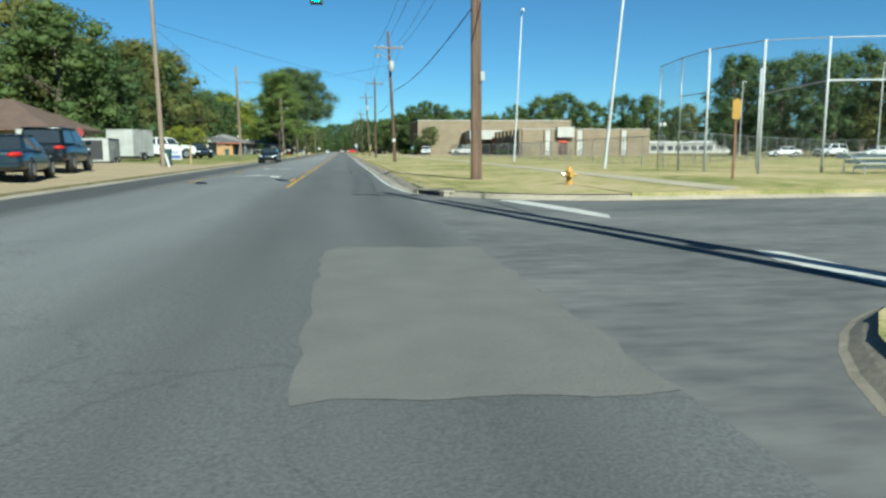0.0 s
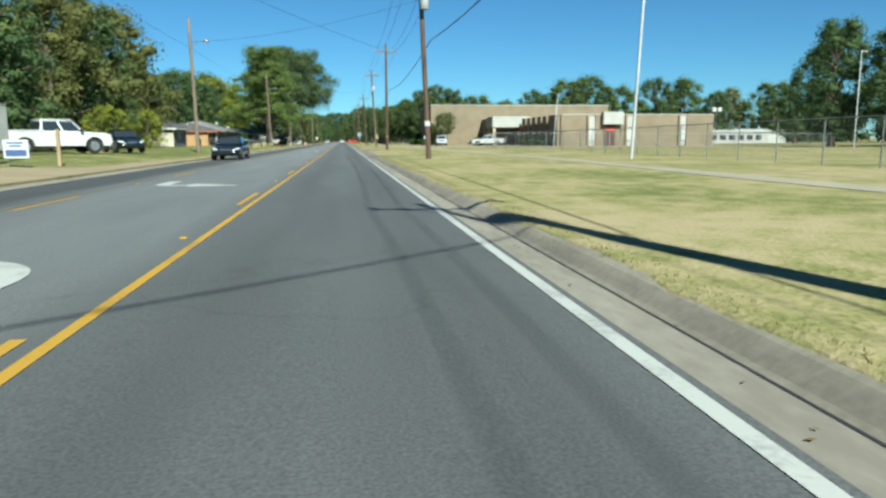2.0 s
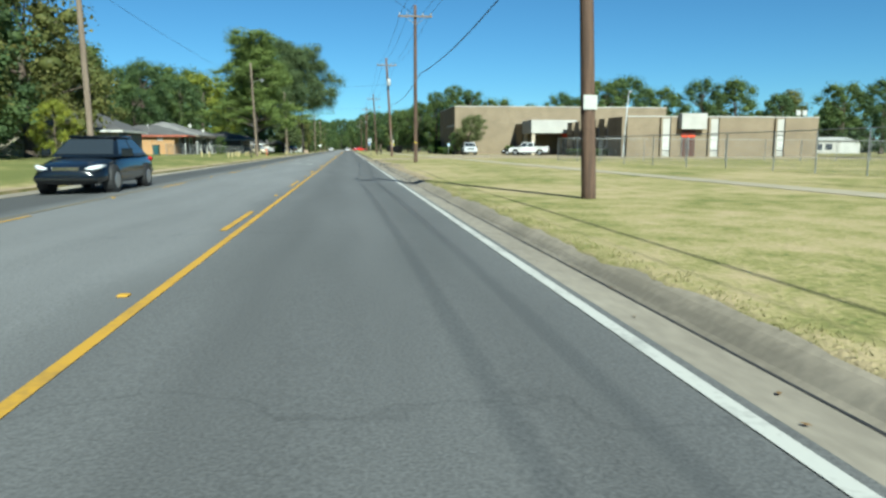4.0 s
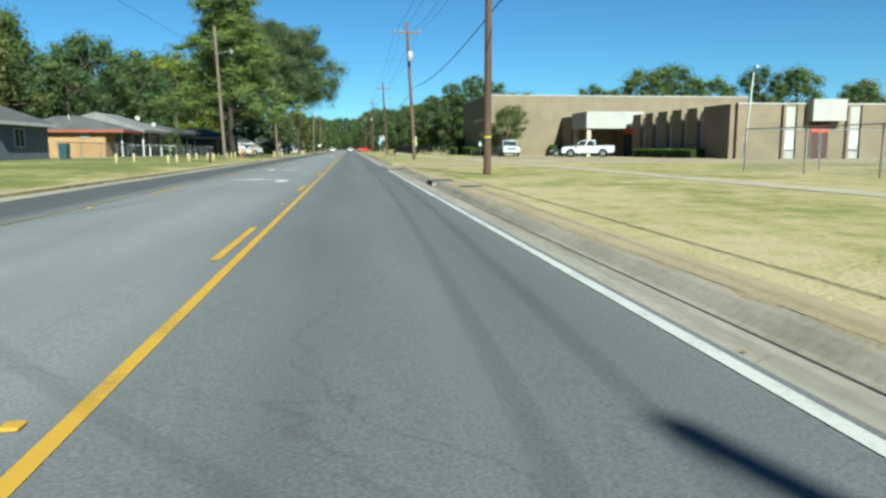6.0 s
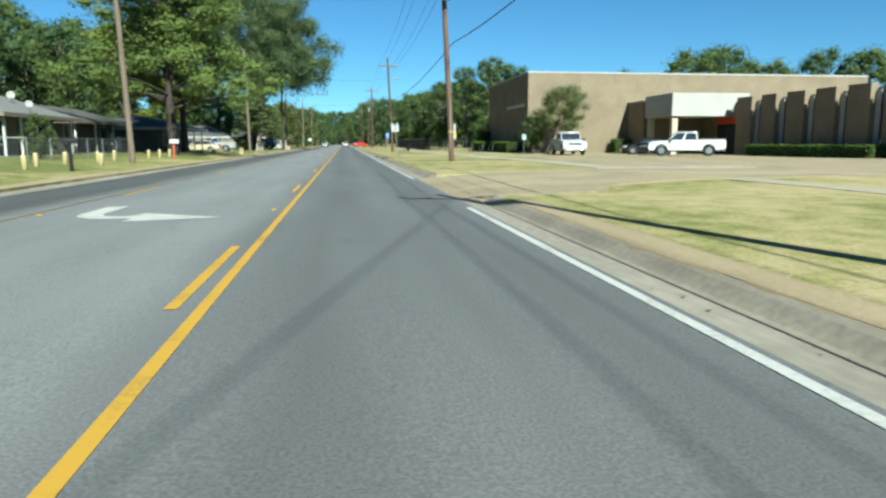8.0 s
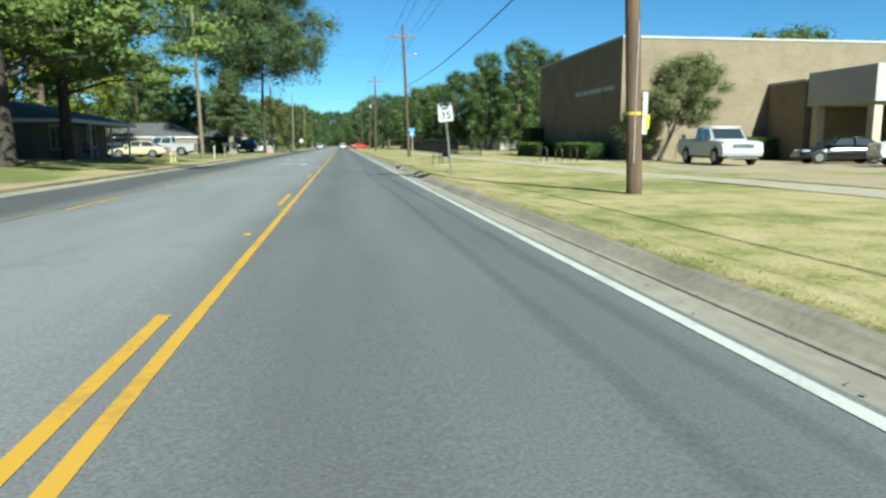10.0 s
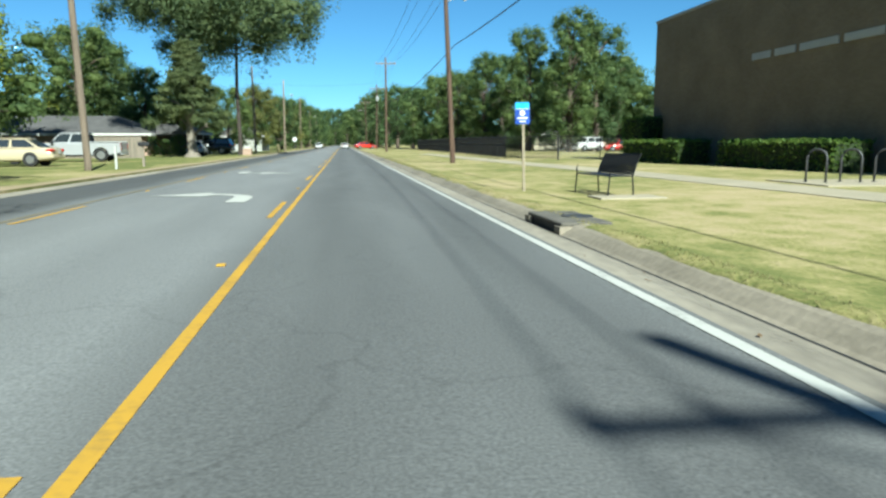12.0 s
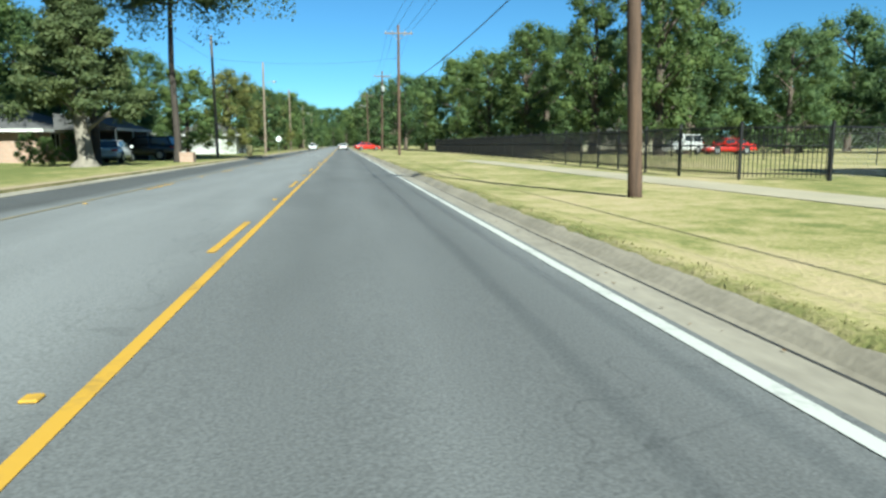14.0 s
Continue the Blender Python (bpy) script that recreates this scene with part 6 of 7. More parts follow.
WHITE_CAR, SILVER, BLACK_CAR = car_paint("white_paint", (0.442, 0.442, 0.435)), car_paint("silver_paint", (0.43, 0.436, 0.442), 0.3, 0.1), car_paint("black_paint", (0.00414, 0.00552, 0.0069))
GREY_SILVER = car_paint("grey_silver_paint", (0.28, 0.284, 0.29), 0.3, 0.15)
NAVY, RED_CAR, BEIGE = car_paint("navy_paint", (0.00828, 0.0165, 0.0242)), car_paint("red_paint", (0.38, 0.0173, 0.0104)), car_paint("beige_paint", (0.345, 0.296, 0.2))


def on_land(x, y, turn):
    return pose(x, y, land_z(x, y) + 0.04, 0, 0, turn)


car("pickup", WHITE_CAR, on_land(26.6, 151.4, 68), "white crew-cab pickup parked before the canopy", front="chrome")
car("pickup", SILVER, on_land(18.5, 156.8, 174), "silver crew-cab pickup with chrome grille", front="chrome")
car("sedan", BLACK_CAR, pose(-6.9, 69.0, -0.075, 0, 0, 180), "black sedan facing down the road", "cars on the road", "chrome")
car("sedan", RED_CAR, pose(4.0, 300.0, 0.03, 0, 0, -75), "red sedan far down the road", "cars on the road")
car("sedan", WHITE_CAR, pose(-0.3, 318.0, -0.07, 0, 0, 0), "white sedan far down the road", "cars on the road")
car("sedan", WHITE_CAR, pose(-6.8, 330.0, -0.07, 0, 0, 180), "white sedan far down the road", "cars on the road")
car("sedan", NAVY, on_land(-10.9, 25.2, 10), "dark blue sedan parked on sandy dirt")
car("suv", BLACK_CAR, on_land(-12.1, 32.2, 6), "black sport utility car parked on dirt")
car("pickup", WHITE_CAR, on_land(-16.2, 66.3, -50), "white pickup parked in a yard")
car("sedan", BLACK_CAR, on_land(-14.3, 72.6, -150), "black sedan parked in a yard", front="chrome")
car("sedan", BLACK_CAR, on_land(26.2, 157.6, 75), "black sedan parked behind a white pickup")
car("sedan", BEIGE, on_land(-18.0, 186.8, 88), "beige saloon car parked in a driveway")
car("pickup", GREY_SILVER, on_land(-18.3, 197.2, 92), "silver pickup parked in a driveway")
car("sedan", BLACK_CAR, on_land(-20.7, 191.3, 88), "black sedan parked beside a beige saloon")
car("sedan", WHITE_CAR, on_land(-15.5, 221.6, 4), "white sedan parked in shade")
car("suv", BLACK_CAR, on_land(-15.2, 228.4, 84), "black car parked in shade")
car("suv", WHITE_CAR, on_land(29.4, 231.6, 120), "white car parked beyond the black fence")
car("sedan", RED_CAR, on_land(34.0, 231.8, 90), "red car parked beyond the black fence")


# ---- roadside things ----
def text_part(words, size, m, material, parent, label):
    """Flat raised lettering in the built-in font."""
    cu = bpy.data.curves.new("lettering", "FONT")
    cu.body, cu.size, cu.align_x, cu.align_y, cu.extrude, cu.offset = words, size, "CENTER", "CENTER", 0.002, 0.008
    tmp = new("lettering_shape", cu)
    bpy.context.view_layer.update()
    me = bpy.data.meshes.new_from_object(tmp.evaluated_get(bpy.context.evaluated_depsgraph_get()))
    bpy.data.objects.remove(tmp)
    me.materials.clear()
    me.materials.append(material)
    ob = new("lettering", me)
    ob.parent, ob.matrix_basis = parent, m
    ob["label"] = label
    return ob


SIGN_WHITE = mat("sign_white", (0.483, 0.49, 0.483), (0.414, 0.421, 0.414), 2, 20, 0.4, bump=0)
SIGN_BLACK = mat("sign_black", (0.0138, 0.0138, 0.0138), (0.0104, 0.0104, 0.0104), 2, 20, 0.5, bump=0)
SKY_BLUE = mat("sign_light_blue", (0.0345, 0.29, 0.552), (0.0276, 0.249, 0.497), 2, 20, 0.4, bump=0)
DEEP_BLUE = mat("sign_deep_blue", (0.0138, 0.0552, 0.29), (0.0138, 0.0483, 0.249), 2, 20, 0.4, bump=0)
SIGN_YELLOW = mat("sign_yellow", (0.276, 0.162, 0.0242), (0.227, 0.131, 0.0207), 2, 20, 0.5, bump=0)
SIGN_GREEN_STEEL = mat("sign_post_steel", (0.138, 0.138, 0.118), (0.0894, 0.0894, 0.0759), 4, 30, 0.6, metal=0.5, bump=0.05)
ALU = mat("aluminium", (0.469, 0.476, 0.483), (0.4, 0.407, 0.414), 4, 30, 0.35, metal=0.6, bump=0.02)


def rounded_plate(w, h, r, th):
    """An upright plate with rounded corners, its face towards -y."""
    pr = []
    for cx, cz, a0 in ((w / 2 - r, h / 2 - r, 0), (-w / 2 + r, h / 2 - r, 90), (-w / 2 + r, -h / 2 + r, 180), (w / 2 - r, -h / 2 + r, 270)):
        for k in range(4):
            a = radians(a0 + k * 30)
            pr.append((cx + r * math.cos(a), cz + r * math.sin(a)))
    return prism(bmesh.new(), pr, -th / 2, th / 2)


def move(bm, x, y, z):
    bmesh.ops.translate(bm, verts=bm.verts, vec=(x, y, z))
    return bm


# speed limit sign, leaning
t = thing("speed_limit_sign", pose(3.01, 146.6, land_z(3, 146.6), 0, -5.8, 0), "white speed limit sign on a leaning steel post", "road sign")
part("post", boxm(-0.03, -0.02, -0.3, 0.03, 0.02, 2.5), SIGN_GREEN_STEEL, t, "dull green steel post")
pl_ = part("plate", move(rounded_plate(0.50, 0.63, 0.04, 0.006), 0, -0.026, 2.17), SIGN_WHITE, t)
bm = bmesh.new()
for a in ((-0.23, 0.292, 0.23, 0.30), (-0.23, -0.30, 0.23, -0.292), (-0.238, -0.292, -0.23, 0.292), (0.23, -0.292, 0.238, 0.292)):
    box(bm, a[0], -0.0325, 2.17 + a[1], a[2], -0.0295, 2.17 + a[3])
part("border", bm, SIGN_BLACK, pl_)
text_part("SPEED", 0.125, pose(0, -0.031, 2.405, 90, 0, 0), SIGN_BLACK, pl_, "black capital letters")
text_part("LIMIT", 0.125, pose(0, -0.031, 2.285, 90, 0, 0), SIGN_BLACK, pl_, "black capital letters")
text_part("35", 0.36, pose(0, -0.031, 2.05, 90, 0, 0), SIGN_BLACK, pl_, "large black numerals")

# bus stop sign
t = thing("bus_stop_sign", pose(3.31, 162.6, land_z(3.36, 162.6), 0, -1.6, 0), "blue and white bus stop sign on a post", "road sign")
part("post", boxm(-0.028, -0.02, -0.3, 0.028, 0.02, 1.98), mat("wooden_sign_post", (0.235, 0.2, 0.138), (0.165, 0.138, 0.0965), 3, 30, 0.8, bump=0.1), t, "drab square post")
pl_ = part("plate", move(rounded_plate(0.33, 0.48, 0.025, 0.006), -0.02, -0.026, 1.76), DEEP_BLUE, t)
part("upper_field", boxm(-0.18, -0.033, 1.86, 0.14, -0.030, 1.995), SKY_BLUE, pl_, "light blue upper field")
part("wave", boxm(-0.18, -0.034, 1.845, 0.14, -0.0305, 1.86), SIGN_WHITE, pl_, "white dividing stripe")
part("disc", tubem([(-0.02, -0.030, 1.76), (-0.02, -0.034, 1.76)], 0.062, 20), SIGN_WHITE, pl_, "white round emblem")
part("bar", boxm(-0.14, -0.034, 1.63, 0.10, -0.030, 1.675), SIGN_WHITE, pl_, "row of white unreadable writing")
part("bar", boxm(-0.09, -0.034, 1.56, 0.06, -0.030, 1.59), SIGN_WHITE, pl_, "row of white unreadable writing")

# yellow warning sign seen by the ball field
t = thing("warning_sign", pose(12.3, 20.8, land_z(12.3, 20.8)), "faded yellow sign on a rusty post", "road sign")
part("post", boxm(-0.035, -0.025, -0.3, 0.035, 0.025, 2.55), mat("rusty_post", (0.165, 0.0828, 0.0414), (0.104, 0.0518, 0.0276), 4, 30, 0.8, bump=0.1), t)
part("plate", move(rounded_plate(0.28, 0.62, 0.06, 0.006), 0, -0.03, 2.2), SIGN_YELLOW, t)


def small_sign(x, y, h, label):
    t = thing("parking_sign", pose(x, y, land_z(x, y) + 0.03), label, "road sign", "parking signs")
    part("post", tubem([(0, 0, -0.2), (0, 0, h)], 0.03, 8), GALV, t)
    p = part("plate", move(rounded_plate(0.34, 0.46, 0.03, 0.006), 0, -0.035, h - 0.2), SIGN_WHITE, t)
    part("symbol", boxm(-0.11, -0.042, h - 0.22, 0.11, -0.039, h - 0.02), SKY_BLUE, p, "blue square symbol")
    return t


small_sign(16.0, 162.2, 1.75, "small white and blue parking sign post")
small_sign(20.6, 164.6, 1.6, "small white and blue parking sign post")

# fire hydrant
t = thing("fire_hydrant", pose(6.52, 19.66, land_z(6.5, 19.7) - 0.02) @ Matrix.Scale(0.86, 4), "yellow cast-iron fire hydrant in the lawn", "fire hydrant")
part("barrel", tubem([(0, 0, -0.05), (0, 0, 0.04), (0, 0, 0.045), (0, 0, 0.10), (0, 0, 0.40), (0, 0, 0.42), (0, 0, 0.45)], [0.15, 0.15, 0.115, 0.105, 0.10, 0.14, 0.14], 16), HYDRANT_Y, t)
part("bonnet", tubem([(0, 0, 0.45), (0, 0, 0.50), (0, 0, 0.55), (0, 0, 0.58), (0, 0, 0.585), (0, 0, 0.63)], [0.13, 0.115, 0.08, 0.05, 0.03, 0.028], 16), HYDRANT_Y, t)
for d in ((-1, 0), (1, 0), (0, -1)):
    k = 0.19 if d[1] == 0 else 0.21
    n_ = part("nozzle", tubem([(d[0] * 0.08, d[1] * 0.08, 0.34), (d[0] * k, d[1] * k, 0.34)], 0.052 if d[1] == 0 else 0.07, 12), HYDRANT_Y, t)
    part("cap", tubem([(d[0] * k, d[1] * k, 0.34), (d[0] * (k + 0.045), d[1] * (k + 0.045), 0.34)], 0.065 if d[1] == 0 else 0.082, 8), ALU if d == (-1, 0) else HYDRANT_Y, n_)


# steel bench on its slab
t = thing("bench", pose(4.72, 161.4, land_z(4.6, 161), 0, 0, 5), "black steel mesh bench beside the bus stop", "bench")
L_ = 0.80
for y in (-L_, L_):
    for x in (-0.24, 0.26):
        part("leg", tubem([(x * 1.15, y, -0.02), (x, y, 0.42)], 0.018, 8), BLACK_METAL, t)
    part("armrest", tubem([(-0.24, y, 0.42), (-0.25, y, 0.56), (-0.22, y, 0.60)], 0.016, 8), BLACK_METAL, t)
seat = part("seat_frame", tubem([(-0.245, -L_, 0.42), (0.265, -L_, 0.42), (0.265, L_, 0.42), (-0.245, L_, 0.42), (-0.245, -L_, 0.42)], 0.013, 6), BLACK_METAL, t)
bar = None
for k in range(16):
    if bar is None:
        bar = part("seat_bar", tubem([(0, -L_, 0.425), (0, L_, 0.425)], 0.011, 5), BLACK_METAL, seat)
        ob = bar
    else:
        ob = new("seat_bar", bar.data)
        ob.parent = seat
    ob.location = (-0.23 + k * 0.032, 0, 0)
slat = None
for k in range(42):
    y = -L_ + 0.02 + k * (2 * L_ - 0.04) / 41
    if slat is None:
        slat = part("slat", tubem([(0.27, 0, 0.44), (0.33, 0, 0.62), (0.43, 0, 0.84)], 0.009, 5), BLACK_METAL, t)
        ob = slat
    else:
        ob = new("slat", slat.data)
        ob.parent = t
    ob.location = (0, y, 0)
bm = tubem([(0.27, -L_, 0.43), (0.33, -L_, 0.62), (0.44, -L_, 0.85), (0.44, L_, 0.85), (0.33, L_, 0.62), (0.27, L_, 0.43)], 0.016, 6)
part("back_frame", bm, BLACK_METAL, t)
tagged(link("bench_slab", boxm(4.15, 159.95, -0.05, 5.5, 160.75, land_z(5, 160) + 0.03, bevel=0.01), WALK), "pale concrete slab set in the lawn", "slab", kind="structure")

# bicycle racks
for k in range(3):
    x, y = 11.25 + k * 0.9, 163.55 - k * 0.1
    t = thing("bike_rack", pose(x, y, land_z(x, y) + 0.028, 0, 0, -55), "black steel arch bicycle rack", "bike rack", "bicycle racks")
    part("hoop", tubem([(-0.24, 0, -0.1), (-0.24, 0, 0.55)] + [(-0.24 * math.cos(radians(a)), 0, 0.6 + 0.24 * math.sin(radians(a))) for a in range(0, 181, 20)] + [(0.24, 0, 0.55), (0.24, 0, -0.1)], 0.03, 8), DARK_STEEL, t, smooth=True)
    part("foot", tubem([(-0.24, 0, -0.02), (-0.24, 0, 0.012)], 0.07, 10), DARK_STEEL, t)
    part("foot", tubem([(0.24, 0, -0.02), (0.24, 0, 0.012)], 0.07, 10), DARK_STEEL, t)


for x in (21.4, 22.7):
    t = thing("bike_rack", pose(x, 166.6, land_z(x, 166.6) + 0.02, 0, 0, 8), "tan painted steel arch bicycle rack", "bike rack", "bicycle racks")
    part("hoop", tubem([(-0.28, 0, -0.1), (-0.28, 0, 0.75)] + [(-0.28 * math.cos(radians(a)), 0, 0.8 + 0.22 * math.sin(radians(a))) for a in range(0, 181, 20)] + [(0.28, 0, 0.75), (0.28, 0, -0.1)], 0.03, 8), mat("tan_steel", (0.266, 0.212, 0.142), (0.212, 0.168, 0.115), 5, 40, 0.6, bump=0.05), t, smooth=True)


# pale light columns of the field and the school
def light_column(x, y, h, lean, heads, label):
    z = land_z(x, y)
    t = thing("light_column", pose(x, y, z), label, "lamp post", "light columns")
    part("column", tubem([(0, 0, -0.3), (0, 0, 0.0), (lean * 0.5, 0, h * 0.5), (lean, 0, h)], [0.08, 0.08, 0.07, 0.05], 12), PALE_PAINT, t, smooth=True)
    for k in range(heads):
        dx = (k - (heads - 1) / 2) * 0.5
        part("lamp_arm", tubem([(lean, 0, h - 0.1), (lean + dx - 0.05, -0.25, h + 0.05)], 0.025, 6), PALE_PAINT, t)
        hd = part("lamp_head", boxm(lean + dx - 0.16, -0.45, h - 0.02, lean + dx + 0.12, -0.2, h + 0.18, bevel=0.03), GALV, t)
        part("lens", boxm(lean + dx - 0.13, -0.462, h, lean + dx + 0.09, -0.451, h + 0.16), LAMP_CLEAR, hd)
    return t


light_column(13.3, 34.5, 13.0, 1.15, 2, "tall pale metal light column by the ball field")
light_column(14.3, 57.8, 12.2, 0.55, 1, "tall pale metal light column in the lawn")
light_column(31.6, 127.6, 7.4, 0.5, 1, "leaning pale lamp post before the school")
light_column(60.0, 100.0, 11.0, 0.0, 2, "distant field light column")
light_column(70.0, 84.0, 12.0, 0.0, 2, "distant field light column")


# chain-link fences: posts, rails and a woven net of thin wire
NET = mat("chain_link_wire", (0.152, 0.158, 0.158), (0.111, 0.114, 0.114), 4, 30, 0.6, metal=0.5, bump=0)


def net(bm, a, b, z0, z1, step=0.16, r=0.003):
    a, b = Vector(a), Vector(b)
    n = int((b - a).length / step)
    hgt = z1 - z0
    d = (b - a).normalized()
    L = (b - a).length
    for k in range(-int(hgt / step), n + 1):
        for sg in (0, 1):
            s0, s1 = k * step, k * step + hgt
            c0, c1 = max(s0, 0.0), min(s1, L)
            if c1 <= c0:
                continue
            h0, h1 = c0 - s0, c1 - s0
            if sg:
                h0, h1 = hgt - h0, hgt - h1
            p, q = a + d * c0 + Vector((0, 0, z0 + h0)), a + d * c1 + Vector((0, 0, z0 + h1))
            w = Vector((-d.y, d.x, 0)) * r
            u = Vector((0, 0, 1)) * r
            ring = [p + u, p + w - u, p - w - u, q + u, q + w - u, q - w - u]
            vs = [bm.verts.new(v) for v in ring]
            for f3 in ((0, 1, 4, 3), (1, 2, 5, 4), (2, 0, 3, 5)):
                bm.faces.new([vs[i] for i in f3])


def link_fence(path, h, label, spacing=3.0, tall=None, material=GALV, step=0.16):
    t = thing("chain_link_fence", pose(0, 0, 0), label, "fence", "chain-link fences")
    bm_net = bmesh.new()
    for (x0, y0), (x1, y1) in zip(path, path[1:]):
        L = math.hypot(x1 - x0, y1 - y0)
        n = max(1, round(L / spacing))
        for k in range(n + 1):
            f = k / n
            x, y = x0 + (x1 - x0) * f, y0 + (y1 - y0) * f
            z = land_z(x, y)
            if k < n or (x1, y1) == path[-1]:
                part("post", tubem([(x, y, z - 0.2), (x, y, z + h)], 0.027, 8), material, t)
        za, zb = land_z(x0, y0), land_z(x1, y1)
        part("rail", tubem([(x0, y0, za + h - 0.03), (x1, y1, zb + h - 0.03)], 0.024, 6), material, t)
        net(bm_net, (x0, y0, (za + zb) / 2), (x1, y1, (za + zb) / 2), 0.05, h - 0.05, step)
    ob = part("mesh_fabric", bm_net, NET, t, "woven galvanised wire fabric")
    ob["kind"] = "stuff"
    return t


link_fence([(17.2, 36.0), (18.0, 60.0), (18.6, 78.0), (15.5, 100.4), (33.0, 101.5), (60.0, 104.0)], 1.75, "galvanised chain-link fence around the playing field", 3.2, step=0.2)
link_fence([(22.0, 44.0), (40.0, 62.0), (60.0, 80.0), (84.0, 62.0)], 2.2, "galvanised chain-link fence behind the ball field", 3.4, step=0.24)
link_fence([(-16.2, 114.0), (-16.2, 127.0)], 1.1, "low chain-link fence before the grey-roofed house", 3.0)
link_fence([(-16.8, 128.0), (-13.4, 128.3), (-13.6, 142.5)], 1.0, "low chain-link fence before the porch", 2.4)

# ball field backstop: tall pale posts, rails and net
t = thing("backstop", pose(0, 0, 0), "tall chain-link baseball backstop with pale posts", "backstop")
STAND = [(15.8, 33.7, 5.15), (15.5, 30.9, 5.2), (15.35, 28.2, 5.2), (16.4, 25.9, 5.25), (19.45, 26.3, 5.48), (26.5, 24.6, 5.48), (21.0, 33.4, 5.05)]
for k, (x, y, h) in enumerate(STAND):
    part("post", tubem([(x, y, -0.2), (x, y, h)], 0.03 if k < 2 else 0.05, 10), GALV if k < 2 else PALE_PAINT, t, smooth=True)
bm = bmesh.new()
for k in range(5):
    a, b = STAND[k], STAND[k + 1]
    part("rail", tubem([(a[0], a[1], a[2] - 0.05), (b[0], b[1], b[2] - 0.05)], 0.022, 6), GALV, t)
    net(bm, (a[0], a[1], 0), (b[0], b[1], 0), 0.1, min(a[2], b[2]) - 0.1, 0.22 if k < 2 else 0.30, 0.0018 if k < 2 else 0.0012)
part("rail", tubem([(15.5, 30.9, 3.42), (15.35, 28.2, 3.42)], 0.022, 6), GALV, t)
part("rail", tubem([(21.0, 33.4, 3.75), (19.45, 26.3, 3.75)], 0.04, 6), PALE_PAINT, t)
part("rail", tubem([(19.45, 26.3, 3.75), (26.5, 24.6, 3.75)], 0.04, 6), PALE_PAINT, t)
ob = part("net", bm, NET, t, "woven wire net")
ob["kind"] = "stuff"

# bleacher
t = thing("bleacher", pose(19.5, 24.2, land_z(21, 25), 0, 0, 0), "small aluminium bleacher beside the ball field", "bleacher")
for k in range(3):
    part("plank", boxm(0, 0.55 * k, 0.42 + 0.2 * k, 4.4, 0.55 * k + 0.28, 0.46 + 0.2 * k), ALU, t)
    part("riser", boxm(0, 0.55 * k + 0.3, 0.22 + 0.2 * k, 4.4, 0.55 * k + 0.33, 0.36 + 0.2 * k), ALU, t)
for x in (0.3, 2.2, 4.1):
    for k in range(3):
        part("leg", tubem([(x, 0.55 * k + 0.14, -0.05), (x, 0.55 * k + 0.14, 0.43 + 0.2 * k)], 0.025, 6), ALU, t)
    part("brace", tubem([(x, 0.14, 0.40), (x, 1.24, 0.80)], 0.02, 6), ALU, t)

# black steel fence beyond the school
t = thing("steel_fence", pose(0, 0, 0), "black steel picket fence on the lawn", "fence")
FP = [(12.6, 189.8), (10.6, 190.9), (10.1, 193.5), (10.3, 199.0), (11.4, 262.0)]
joined = bmesh.new()
for (x0, y0), (x1, y1) in zip(FP, FP[1:]):
    L = math.hypot(x1 - x0, y1 - y0)
    n = max(1, round(L / 2.3))
    for k in range(n + 1):
        x, y = x0 + (x1 - x0) * k / n, y0 + (y1 - y0) * k / n
        z = land_z(x, y)
        if k < n or (x1, y1) == FP[-1]:
            part("post", boxm(x - 0.035, y - 0.035, z - 0.2, x + 0.035, y + 0.035, z + 1.62), BLACK_METAL, t)
        if k < n:
            xb, yb = x0 + (x1 - x0) * (k + 1) / n, y0 + (y1 - y0) * (k + 1) / n
            for zr in (0.18, 0.95, 1.45):
                part("rail", tubem([(x, y, z + zr), (xb, yb, land_z(xb, yb) + zr)], 0.02, 4), BLACK_METAL, t)
            m_ = max(1, round(L / n / 0.115))
            for q in range(1, m_):
                px, py = x + (xb - x) * q / m_, y + (yb - y) * q / m_
                pz = land_z(px, py)
                tube(joined, [(px, py, pz + 0.08), (px, py, pz + 1.52)], 0.014, 4)
ob = part("picket_run", joined, BLACK_METAL, t, "thin black steel pickets")
ob["kind"] = "stuff"
link_fence([(12.75, 190.1), (16.0, 191.5), (24.0, 193.0), (24.0, 240.0)], 1.5, "dark chain-link fence near the brick wall", 3.0, material=BLACK_METAL, step=0.24)

# verge posts on the far side
for x, y in ((-11.5, 118.0), (-11.5, 120.2), (-11.4, 123.2), (-12.0, 125.6), (-12.0, 128.3), (-10.9, 129.2), (-11.8, 131.6), (-11.9, 134.2), (-11.9, 136.8), (-11.6, 139.2), (-11.6, 141.6), (-11.7, 144.4), (-12.9, 116.0), (-13.0, 113.2)):
    t = thing("bollard", pose(x, y, land_z(x, y), random.uniform(-4, 4), random.uniform(-4, 4), 0), "short faded yellow post at the verge", "bollard", "verge posts")
    part("post", tubem([(0, 0, -0.2), (0, 0, 0.44), (0, 0, 0.49)], [0.085, 0.085, 0.06], 12), BOLLARD_Y, t, smooth=True)
    part("cap", tubem([(0, 0, 0.485), (0, 0, 0.51)], [0.06, 0.03], 12), TRIM_WHITE, t)


